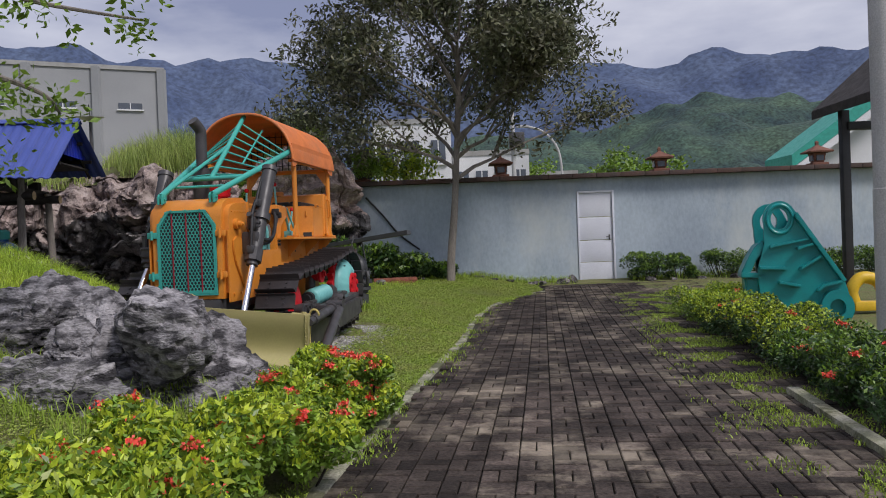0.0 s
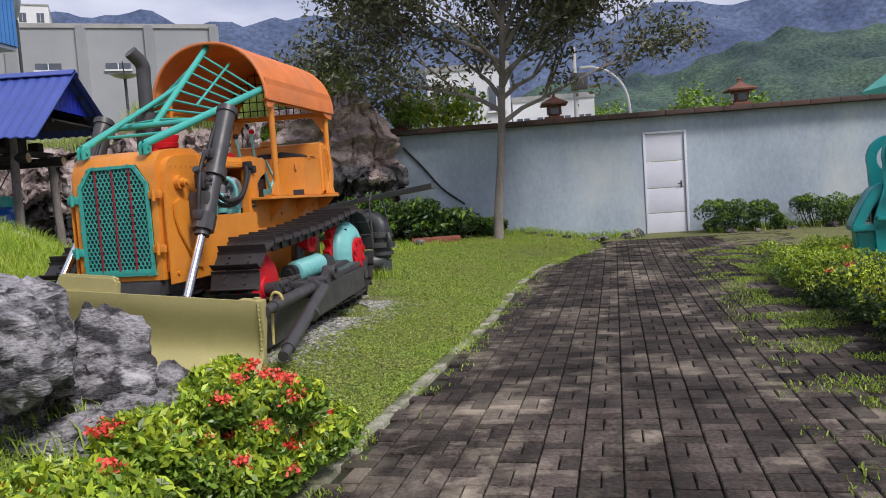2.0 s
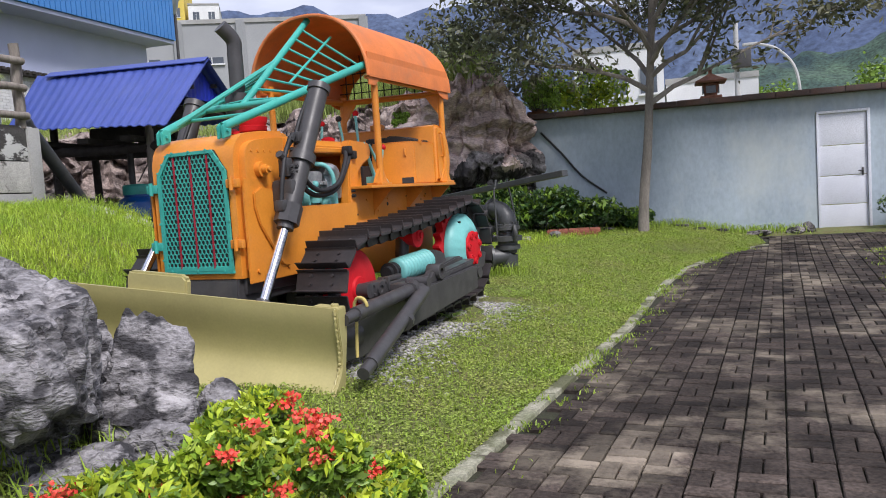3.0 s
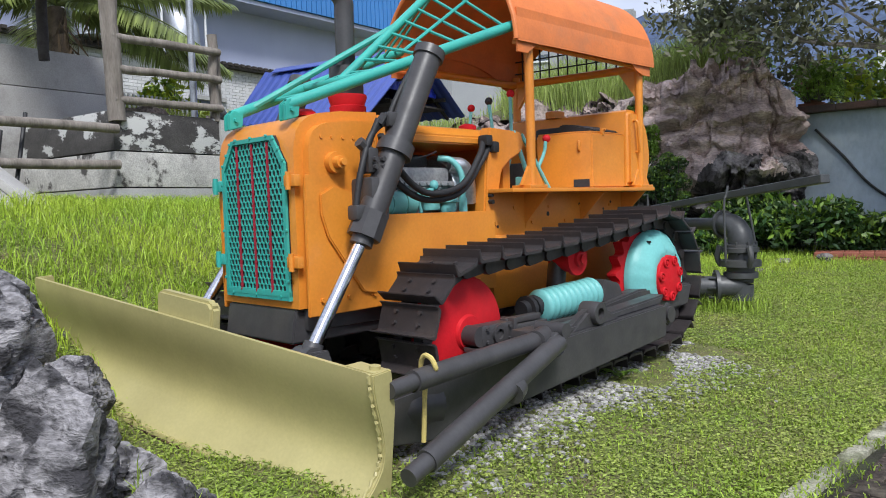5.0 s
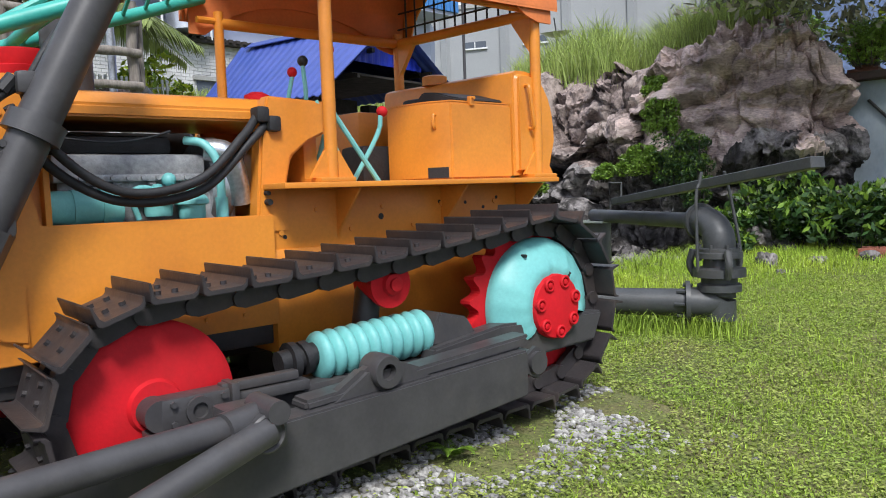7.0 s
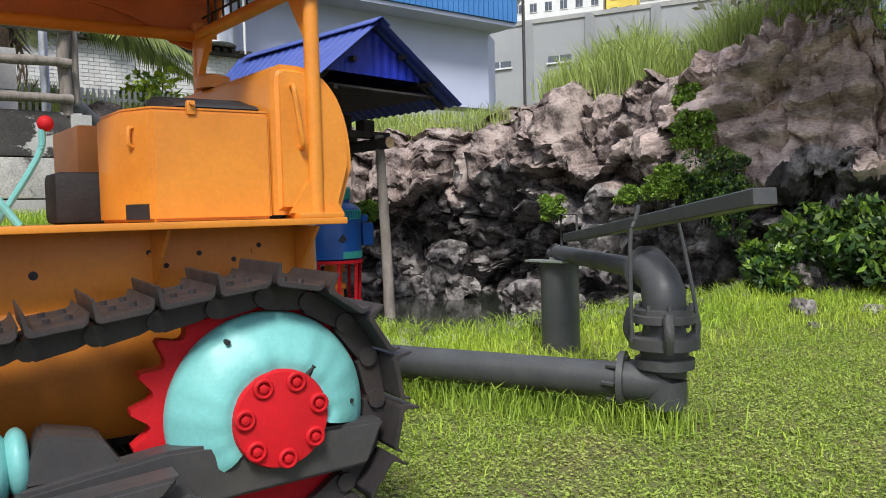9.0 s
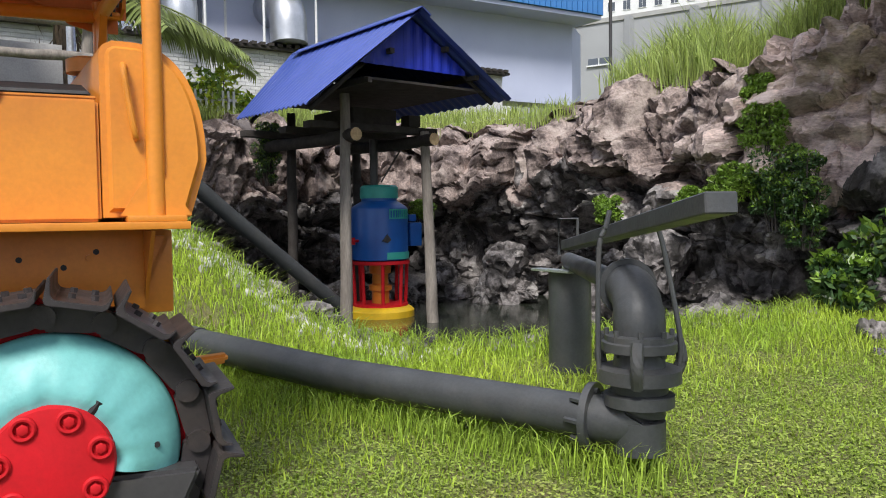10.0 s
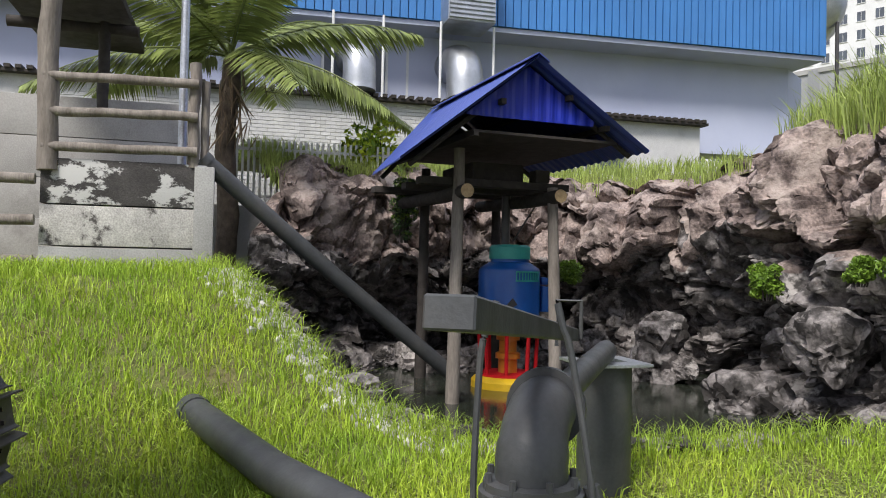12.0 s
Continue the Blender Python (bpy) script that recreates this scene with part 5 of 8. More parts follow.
# cliff of rough rock round the pond, foot line from behind the plinth to the boundary wall
FOOT = ((-10.75, 12.6), (-10.5, 13.05), (-10.9, 14.4), (-11.0, 15.8), (-10.6, 17.2), (-9.4, 18.3), (-7.8, 18.6), (-6.4, 18.5), (-5.2, 18.4), (-4.1, 18.45), (-3.1, 18.6), (-2.3, 18.85), (-1.75, 19.3))
TOPS = (2.5, 2.9, 3.05, 2.95, 2.85, 2.85, 3.25, 3.2, 3.0, 3.4, 3.65, 3.5, 2.9)


def build_cliff():
    line = arc([(a, b, 0) for a, b in FOOT], 34)
    n, k = len(line), 120
    tops = [float(np.interp(i / (n - 1) * (len(TOPS) - 1), range(len(TOPS)), TOPS)) for i in range(n)]
    vs, fs = [], []
    for i, p in enumerate(line):
        d = (line[min(i + 1, n - 1)] - line[max(i - 1, 0)]).normalized()
        nrm = Vector((d.y, -d.x, 0))
        top = tops[i] + 0.22 * noise.noise((i * 0.11, 3, 1)) + 0.16 * abs(noise.noise((i * 0.16, 9, 1))) + 0.07 * noise.noise((i * 0.6, 5, 1))
        for j in range(k):
            f = j / (k - 1)
            z = -0.2 + (top + 0.2) * min(f / 0.86, 1)
            inset = 0.0
            if f < 0.5:
                inset = 0.55 * math.sin(math.pi * min(f / 0.5, 1)) ** 1.2
            back = 0.0
            if f > 0.66:
                g = (f - 0.66) / 0.34
                back = 1.9 * g ** 2.2
                z = z - 0.0 + 0.15 * g
            q = Vector((p.x, p.y, z)) - nrm * (inset + back)
            wq = q + 0.35 * noise.noise_vector(q * 1.1)
            off = 0.0
            for sc, zs, amp in ((0.7, 0.62, 0.55), (1.6, 1.3, 0.30 - 0.12 * f), (3.8, 3.2, 0.15 - 0.10 * f)):
                dist, pts_ = noise.voronoi(Vector((wq.x * sc, wq.y * sc, wq.z * zs)))
                off += amp * (noise.cell(pts_[0] * 37.0 + Vector((0.31, 0.77, 0.13))) - 0.35)
                off -= amp * 0.55 * (1 - min(1, (dist[1] - dist[0]) * 5)) ** 2
            low = 1 - 0.5 * min(f / 0.7, 1)
            right = smooth_step(-5.6, -4.2, p.x)
            ledge = noise.noise((q.z * 2.3 + 0.5 * noise.noise((p.x * 0.7, p.y * 0.7, 2)), p.x * 0.22, 5.3))
            ledge2 = noise.noise((q.z * 7.5 + 0.8 * noise.noise((p.x * 1.1, p.y, 4)), p.x * 0.5, 1.3))
            rib = noise.noise((p.x * 2.6 + 0.5 * noise.noise((q.z * 1.2, 3, 1)), p.y * 2.6, q.z * 0.45))
            off = off * (0.55 + 0.6 * low) * (1 - 0.6 * right * smooth_step(0.2, 0.45, f)) + 0.22 * noise.fractal(q * 0.8, 1.0, 2.0, 5) + 0.06 * noise.noise(q * 9) + 0.10 * abs(noise.noise(q * 4.3)) + (0.12 + 0.30 * right) * ledge + (0.05 + 0.08 * right) * ledge2 + (0.20 - 0.10 * right) * rib
            off -= 0.10 * (1 - min(1, abs(noise.noise(wq * 2.3)) * 4)) ** 2 * low
            w = min(1.0, (1 - f) * 7 + 0.35)
            q = q + nrm * off * w
            q.z += 0.16 * noise.fractal(q * 1.3 + Vector((5, 1, 2)), 1.0, 2.1, 4)
            vs.append(q)
    for i in range(n - 1):
        for j in range(k - 1):
            fs.append((i * k + j, (i + 1) * k + j, (i + 1) * k + j + 1, i * k + j + 1))
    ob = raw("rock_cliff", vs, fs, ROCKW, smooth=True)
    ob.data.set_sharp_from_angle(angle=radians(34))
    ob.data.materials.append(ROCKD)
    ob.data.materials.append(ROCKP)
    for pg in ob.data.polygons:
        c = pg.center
        # faces below a wavering height take the darker rock
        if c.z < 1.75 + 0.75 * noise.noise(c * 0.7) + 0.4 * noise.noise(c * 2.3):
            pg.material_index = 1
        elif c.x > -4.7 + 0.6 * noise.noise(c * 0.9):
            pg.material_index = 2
    tagged(ob, "rugged brown-grey rock cliff with dark cavities behind the pond", "cliff", kind="structure")
    # grassy bank behind the cliff's crest
    vs, fs = [], []
    m = 8
    for i, p in enumerate(line):
        d = (line[min(i + 1, n - 1)] - line[max(i - 1, 0)]).normalized()
        nrm = Vector((d.y, -d.x, 0))
        for j in range(m):
            g = j / (m - 1)
            q = Vector((p.x, p.y, tops[i] - 0.12 + 0.55 * min(g * 3, 1))) - nrm * (0.9 + 3.6 * g)
            vs.append((q.x, q.y, q.z + 0.1 * noise.noise(q)))
    for i in range(n - 1):
        for j in range(m - 1):
            fs.append((i * m + j, (i + 1) * m + j, (i + 1) * m + j + 1, i * m + j + 1))
    bk = raw("bank", vs, fs, GRASS, smooth=True)
    tagged(bk, "overgrown earth bank above the rock cliff", "bank", kind="structure")
    pts, hs, ws = [], [], []
    for _ in range(26000):
        i = RNG.integers(0, n)
        p = line[i]
        d = (line[min(i + 1, n - 1)] - line[max(i - 1, 0)]).normalized()
        g = RNG.uniform(0, 1) ** 1.3
        clump = noise.noise((p.x * 0.8 + g * 2, p.y * 0.8, 4))
        if clump < -0.25:
            continue
        q = Vector((p.x, p.y, 0)) - Vector((d.y, -d.x, 0)) * (0.85 + 3.3 * g)
        pts.append((q.x + RNG.normal() * 0.1, q.y + RNG.normal() * 0.1, tops[i] - 0.1 + 0.55 * min(g * 3, 1)))
        tall = smooth_step(-9.5, -7.0, p.x) * (1 - 0.35 * smooth_step(-4.5, -2.0, p.x))
        hs.append((0.35 + 0.65 * tall) * RNG.uniform(0.5, 1.15) * (0.9 + 0.5 * clump))
        ws.append(RNG.uniform(0.012, 0.024))
    grass("tall_grass", "tall pale green grass on the bank above the rocks", pts, hs, ws, REED, 0.55)


build_cliff()

# pond in the hollow and loose stones about it
pond = raw("pond_water", [(-11.5, 12.2, -0.07), (-3.4, 12.2, -0.07), (-3.4, 19.8, -0.07), (-11.5, 19.8, -0.07)], [(0, 1, 2, 3)], WATER)
tagged(pond, "dark shallow pond water below the rocks", "water", kind="structure")
random.seed(4)
STONE_MESH = [rock_mesh(40 + i, 1.0, 1.0, 0.9, 0.8, 4, 1.3, ROCKD) for i in range(7)]
for i in range(46):
    f = random.random()
    p = arc([(a, b, 0) for a, b in FOOT], 8)[int(f * 88)]
    cx, cy = -8.2, 15.6
    d = Vector((cx - p.x, cy - p.y, 0)).normalized() * random.uniform(-0.15, 0.55)
    s = random.uniform(0.22, 0.55)
    o = new("pond_boulder", STONE_MESH[i % 7])
    o.matrix_world = pose(p.x + d.x, p.y + d.y, random.uniform(-0.1, 0.75) * 1.0 if d.length < 0.2 else 0.0, random.uniform(-30, 30), random.uniform(-20, 20), random.uniform(0, 360)) @ Matrix.Diagonal((s, s, s * random.uniform(0.8, 1.3), 1))
    tagged(o, "dark jagged boulder at the foot of the cliff", "rock", "boulders round the pond")
line = arc([(a, b, 0) for a, b in EDGE], 6)
for i, p in enumerate(line[:-1]):
    if p.y > 18.6:
        continue
    s = random.uniform(0.11, 0.21) * (0.75 if p.x < -5.4 else 1.15)
    o = new("edging_stone", STONE_MESH[(i * 3) % 7])
    o.matrix_world = pose(p.x + random.uniform(-0.05, 0.05), p.y + random.uniform(-0.06, 0.06), land(p.x, p.y) + 0.01, 0, 0, random.uniform(0, 360)) @ Matrix.Diagonal((s * 1.25, s, s * 0.6, 1))
    tagged(o, "pale low edging stone along the pond", "rock", "edging stones of the pond")
for x, y, s, hgt in ((-2.35, 17.1, 0.17, 1.9), (-1.9, 17.6, 0.16, 0.8), (-1.4, 17.9, 0.2, 0.7), (-2.0, 16.6, 0.12, 0.6), (1.6, 19.2, 0.2, 0.5), (2.3, 19.1, 0.3, 0.45), (2.9, 19.2, 0.25, 0.6), (3.15, 19.3, 0.16, 1.3), (0.9, 19.3, 0.2, 0.5), (1.2, 19.0, 0.16, 0.5), (5.0, 19.0, 0.2, 0.6), (5.5, 18.9, 0.16, 0.6), (6.2, 19.0, 0.2, 0.5), (7.0, 18.9, 0.18, 0.6), (-0.5, 19.1, 0.18, 0.6)):
    o = new("border_stone", STONE_MESH[int(abs(x * 10)) % 7])
    o.matrix_world = pose(x, y, land(x, y) + 0.02, 0, 0, x * 90) @ Matrix.Diagonal((s, s * 0.8, s * hgt, 1))
    tagged(o, "loose grey stone edging the planting bed", "rock", "stones of the planting beds")


# ---------------------------------------------------------------- pump shelter with its motor
SH = pose(-8.45, 15.36, 0, 0, 0, 5.9)


def build_shelter():
    t = thing("pump_shelter", "timber shelter with a blue corrugated gable roof over the pump", "shelter", SH)
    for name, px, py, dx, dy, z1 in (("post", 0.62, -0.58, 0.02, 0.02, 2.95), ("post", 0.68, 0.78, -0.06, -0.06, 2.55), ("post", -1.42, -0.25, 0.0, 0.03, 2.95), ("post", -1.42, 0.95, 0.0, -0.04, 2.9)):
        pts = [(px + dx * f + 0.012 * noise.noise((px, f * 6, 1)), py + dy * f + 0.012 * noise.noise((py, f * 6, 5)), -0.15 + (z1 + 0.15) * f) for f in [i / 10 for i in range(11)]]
        # the two rear posts take the darker timber colour
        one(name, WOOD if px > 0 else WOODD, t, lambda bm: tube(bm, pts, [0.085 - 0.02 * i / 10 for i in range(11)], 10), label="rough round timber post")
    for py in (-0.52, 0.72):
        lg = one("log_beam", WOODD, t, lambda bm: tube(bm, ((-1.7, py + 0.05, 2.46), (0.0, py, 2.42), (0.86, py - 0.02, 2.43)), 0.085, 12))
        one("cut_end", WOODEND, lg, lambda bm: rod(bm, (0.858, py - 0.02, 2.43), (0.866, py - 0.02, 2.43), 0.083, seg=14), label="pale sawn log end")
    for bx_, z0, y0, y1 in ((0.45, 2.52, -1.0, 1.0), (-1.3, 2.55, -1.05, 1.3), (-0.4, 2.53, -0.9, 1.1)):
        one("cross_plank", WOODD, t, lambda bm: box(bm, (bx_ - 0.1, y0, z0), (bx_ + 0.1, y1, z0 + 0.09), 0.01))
    one("gantry_block", WOODD, t, lambda bm: (box(bm, (-0.7, -0.25, 2.62), (0.35, 0.45, 2.85), 0.02), box(bm, (0.3, 0.55, 2.62), (0.5, 0.75, 2.78), 0.02)))
    one("drive_shaft", STEEL, t, lambda bm: (rod(bm, (-0.5, 0.63, 1.75), (-0.5, 0.63, 2.7), 0.06), rod(bm, (-0.42, 0.70, 1.9), (-0.2, 1.0, 2.5), 0.012)))
    # corrugated roof sheets
    for sy in (-1, 1):
        def sheet(bm):
            n = 72
            eave, lowz = 1.5, 2.95
            g = []
            for i in range(n + 1):
                x = -1.52 + 3.04 * i / n if sy > 0 else -1.8 + 3.36 * i / n
                wv = 0.012 if i % 4 in (0, 1) else -0.006
                if sy < 0:
                    eave, lowz = 0.92 + 0.68 * i / n, 2.86 - 0.21 * i / n
                g.append((bm.verts.new((x, 0, 3.9 + wv)), bm.verts.new((x, sy * eave, lowz + wv)), bm.verts.new((x, 0, 3.885 + wv)), bm.verts.new((x, sy * eave, lowz - 0.015 + wv))))
            for a, b in zip(g, g[1:]):
                bm.faces.new((a[0], b[0], b[1], a[1]))
                bm.faces.new((a[2], a[3], b[3], b[2]))
                bm.faces.new((a[1], b[1], b[3], a[3]))
            bmesh.ops.recalc_face_normals(bm, faces=bm.faces[:])
        one("roof_sheet", BLUER, t, sheet, label="blue corrugated metal roof sheet", smooth=False)
        for x in (-1.3, 1.2):
            one("rafter", WOODD, t, lambda bm: tube(bm, ((x, sy * 0.03, 3.80 if sy > 0 else 3.74), (x, sy * (1.44 if sy > 0 else 1.16 + 0.18 * x), 2.92 if sy > 0 else 2.70 - 0.05 * x)), 0.032, 6))
        one("purlin", WOODD, t, lambda bm: [box(bm, (-1.4, sy * d - 0.03, z), (1.4, sy * d + 0.03, z + 0.06)) for d, z in (((0.5, 3.48), (1.0, 3.17)) if sy > 0 else ((0.35, 3.36), (0.68, 2.98)))], smooth=False)
    one("ridge_cap", BLUER, t, lambda bm: prism(bm, [(-0.14, 3.84), (0, 3.93), (0.14, 3.84), (0.14, 3.855), (0, 3.945), (-0.14, 3.855)], -1.54, 1.54, 0))

    def gable(bm):
        n = 44
        cols = []
        for i in range(n):
            y0, y1 = -0.76 + 1.62 * i / n, -0.76 + 1.62 * (i + 1) / n
            h0, h1 = 3.84 - (0.645 if y0 >= 0 else 0.79) * abs(y0), 3.84 - (0.645 if y1 > 0 else 0.79) * abs(y1)
            o = 0.012 if i % 4 < 2 else 0
            a, b = 1.30 + o, 1.30 + (0.012 if (i + 1) % 4 < 2 else 0)
            cols.append((bm.verts.new((a, y0, 3.22)), bm.verts.new((a, y0, max(h0, 3.225)))))
            if i == n - 1:
                cols.append((bm.verts.new((b, y1, 3.22)), bm.verts.new((b, y1, max(h1, 3.225)))))
        for p, q in zip(cols, cols[1:]):
            bm.faces.new((p[0], q[0], q[1], p[1]))
    # dark board and gable added to stand for shade under the roof
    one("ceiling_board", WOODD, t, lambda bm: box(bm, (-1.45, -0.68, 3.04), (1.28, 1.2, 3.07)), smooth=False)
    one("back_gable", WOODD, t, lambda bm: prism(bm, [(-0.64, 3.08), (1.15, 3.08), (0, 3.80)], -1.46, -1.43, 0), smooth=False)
    one("gable_panel", BLUEG, t, gable, label="bright blue corrugated gable panel", smooth=False)


build_shelter()


def build_motor():
    t = thing("pump_motor", "blue vertical electric pump motor on a red frame and yellow base", "motor", pose(-8.93, 15.97, 0))
    one("base_plate", YELLOW, t, lambda bm: (lathe(bm, ((0.50, -0.22), (0.50, 0.02), (0.46, 0.06), (0.40, 0.09), (0.3, 0.09)))), label="yellow round base plate")
    one("pump_column", ORANGE, t, lambda bm: lathe(bm, ((0.13, 0.05), (0.13, 0.3), (0.17, 0.31), (0.17, 0.38), (0.12, 0.40), (0.12, 0.55), (0.16, 0.56), (0.16, 0.7))))
    for k in range(8):
        a = radians(22 + 45 * k)
        one("frame_leg", RED, t, lambda bm: rod(bm, (0.37 * math.cos(a), 0.37 * math.sin(a), 0.06), (0.40 * math.cos(a), 0.40 * math.sin(a), 0.72), 0.026, seg=8))
    one("frame_ring", RED, t, lambda bm: lathe(bm, ((0.34, 0.70), (0.44, 0.70), (0.44, 0.75), (0.34, 0.75))))
    one("frame_ring", RED, t, lambda bm: lathe(bm, ((0.33, 0.08), (0.41, 0.08), (0.41, 0.12), (0.33, 0.12))))
    bd = one("motor_body", MOTORB, t, lambda bm: lathe(bm, ((0.40, 0.755), (0.42, 0.77), (0.42, 1.50), (0.40, 1.54), (0.30, 1.60), (0.26, 1.62), (0.26, 1.66)), None, 40))
    one("top_cap", TEAL, t, lambda bm: lathe(bm, ((0.28, 1.66), (0.28, 1.82), (0.25, 1.85), (0.08, 1.86)), None, 32))
    for a, z0, z1, w in ((20, 1.36, 1.50, 0.5), (20, 0.78, 0.88, 0.6)):
        def vent(bm):
            n = 10
            for i in range(n):
                u = radians(a) - w + 2 * w * i / n
                v = u + 2 * w / n
                for za, zb in (((z0, z0 + 0.02), (z1 - 0.02, z1)) if z1 - z0 > 0.12 else ((z0, z1),)):
                    prism(bm, [(0.421 * math.cos(u), 0.421 * math.sin(u)), (0.432 * math.cos(u), 0.432 * math.sin(u)), (0.432 * math.cos(v), 0.432 * math.sin(v)), (0.421 * math.cos(v), 0.421 * math.sin(v))], za, zb, 2)
                if z1 - z0 > 0.12:
                    m_ = u + 0.35 * 2 * w / n
                    prism(bm, [(0.421 * math.cos(u), 0.421 * math.sin(u)), (0.432 * math.cos(u), 0.432 * math.sin(u)), (0.432 * math.cos(m_), 0.432 * math.sin(m_)), (0.421 * math.cos(m_), 0.421 * math.sin(m_))], z0 + 0.02, z1 - 0.02, 2)
        one("vent_grid", TEAL, bd, vent, smooth=False, label="teal vent grid")
    one("terminal_box", MOTORB, bd, lambda bm: (box(bm, (-0.05, 0.40, 0.95), (0.22, 0.60, 1.30), 0.02), box(bm, (0.0, 0.42, 1.32), (0.16, 0.54, 1.42), 0.01)))
    one("drain_valve", RED, bd, lambda bm: (rod(bm, (0.1, -0.40, 1.05), (0.13, -0.52, 1.05), 0.02), rod(bm, (0.13, -0.50, 1.0), (0.13, -0.50, 1.1), 0.03)))
    one("crest", STEEL, bd, lambda bm: prism(bm, [(-0.18, 1.05), (-0.10, 1.02), (-0.04, 1.06), (-0.10, 1.14)], 0.40, 0.428, 0))


build_motor()


# ---------------------------------------------------------------- old valve, pipes and balance beam on the lawn
def build_valve():
    t = thing("check_valve", "dark grey flanged pipe valve with a tilted balance beam", "valve", pose(-1.36, 13.22, 0))
    one("foot_elbow", PIPEM, t, lambda bm: (tube(bm, arc(((-0.20, -0.1, 0.46), (-0.08, -0.05, 0.46), (0.0, 0.0, 0.50), (0.0, 0.0, 0.64)), 6), [0.115] * 19, 20), rod(bm, (0.0, 0.0, 0.33), (0, 0, 0.48), 0.12)))
    one("side_flange", PIPEM, t, lambda bm: (rod(bm, (-0.22, -0.105, 0.46), (-0.19, -0.09, 0.46), 0.165, seg=28), *[rod(bm, (-0.24 + 0.01 * math.cos(a), -0.10 + 0.13 * math.cos(a), 0.46 + 0.13 * math.sin(a)), (-0.17, -0.09 + 0.13 * math.cos(a), 0.46 + 0.13 * math.sin(a)), 0.014, seg=6) for a in [k * math.pi / 4 for k in range(8)]]))
    one("valve_body", PIPEM, t, lambda bm: lathe(bm, ((0.12, 0.54), (0.16, 0.55), (0.16, 0.60), (0.13, 0.61), (0.13, 0.65), (0.19, 0.66), (0.19, 0.72), (0.12, 0.73), (0.11, 0.79), (0.17, 0.80), (0.17, 0.84), (0.155, 0.845), (0.155, 0.87), (0.12, 0.875)), None, 32))
    for k in range(3):
        a = radians(70 + 120 * k)
        one("yoke_arm", PIPEM, t, lambda bm: tube(bm, arc(((0.175 * math.cos(a), 0.175 * math.sin(a), 0.66), (0.215 * math.cos(a), 0.215 * math.sin(a), 0.75), (0.19 * math.cos(a), 0.19 * math.sin(a), 0.86))), 0.028, 8))
    for a in [k * math.pi / 4 for k in range(8)]:
        one("flange_bolt", PIPEM, t, lambda bm: rod(bm, (0.145 * math.cos(a), 0.145 * math.sin(a), 0.78), (0.145 * math.cos(a), 0.145 * math.sin(a), 0.90), 0.012, seg=6))
    u = Vector((-1.73, 1.16, 0)).normalized()
    one("upper_elbow", PIPEM, t, lambda bm: tube(bm, arc(((0, 0, 0.86), (0, 0, 0.93), u * 0.04 + Vector((0, 0, 1.01)), u * 0.14 + Vector((0, 0, 1.06)), u * 0.26 + Vector((0, 0, 1.065))), 6), [0.118] * 10 + [0.112] * 15, 22))
    one("elbow_flange", PIPEM, t, lambda bm: (tube(bm, (u * 0.22 + Vector((0, 0, 1.065)), u * 0.25 + Vector((0, 0, 1.065))), 0.14, 24)))
    one("branch_pipe", PIPEM, t, lambda bm: tube(bm, (u * 0.25 + Vector((0, 0, 1.065)), u * 2.12 + Vector((0, 0, 1.075))), 0.062, 18))
    A, B = Vector((-1.24, 0.70, 1.22)), Vector((0.84, -0.53, 1.46))
    ax = (B - A)
    sd = Vector((ax.y, -ax.x, 0)).normalized()
    upv = sd.cross(ax.normalized())

    def beam(bm):
        vs = []
        for p, w, h in ((A, 0.05, 0.03), (B, 0.055, 0.037)):
            vs.append([bm.verts.new(p + sd * w * a + upv * h * b) for a, b in ((-1, -1), (1, -1), (1, 1), (-1, 1))])
        a, b = vs
        for k in range(4):
            bm.faces.new((a[k], a[(k + 1) % 4], b[(k + 1) % 4], b[k]))
        bm.faces.new(a[::-1])
        bm.faces.new(b)
        bmesh.ops.recalc_face_normals(bm, faces=bm.faces[:])
        bmesh.ops.bevel(bm, geom=bm.edges[:], offset=0.005, segments=1, affect="EDGES")
    one("balance_beam", PIPEM, t, beam, smooth=False, label="dark grey tapered steel balance beam")
    one("end_bracket", PIPEM, t, lambda bm: tube(bm, (A + sd * 0.06 - Vector((0, 0, 0.06)), A + sd * 0.06 + Vector((0, 0, 0.17)), A - sd * 0.06 + Vector((0, 0, 0.17)), A - sd * 0.06 - Vector((0, 0, 0.02))), 0.011, 8))
    mid = A.lerp(B, 0.58)
    for s in (-1, 1):
        one("hanger_rod", PIPEM, t, lambda bm: tube(bm, arc((mid + sd * s * 0.10 + Vector((0, 0, 0.08)), mid + sd * s * 0.12, mid + sd * s * 0.15 - Vector((0, 0, 0.1)), Vector((0, 0, 0.86)) + sd * s * 0.19, Vector((0, 0, 0.70)) + sd * s * 0.185)), 0.012, 8))
    s = thing("pipe_stand", "upright dark grey steel pipe standing in the grass", "pipe", pose(-3.09, 14.38, 0.30))
    one("barrel", PIPEM, s, lambda bm: lathe(bm, ((0.155, -0.05), (0.155, 0.70), (0.145, 0.705)), None, 28))
    one("saddle_plate", METAL, s, lambda bm: (prism(bm, [(-0.20, -0.20), (0.20, -0.20), (0.22, 0.0), (0.20, 0.20), (-0.20, 0.20), (-0.20, 0.10), (0.08, 0.10), (0.10, 0.0), (0.08, -0.10), (-0.20, -0.10)], 0.706, 0.724, 2, 0.003)), label="pale U-shaped saddle plate")
    p = thing("ground_pipe", "long dark grey pipe lying in the grass", "pipe")
    one("barrel", PIPEM, p, lambda bm: tube(bm, ((-4.5, 12.08, 0.52), (-3.1, 12.52, 0.47), (-1.56, 13.12, 0.46)), 0.105, 22))
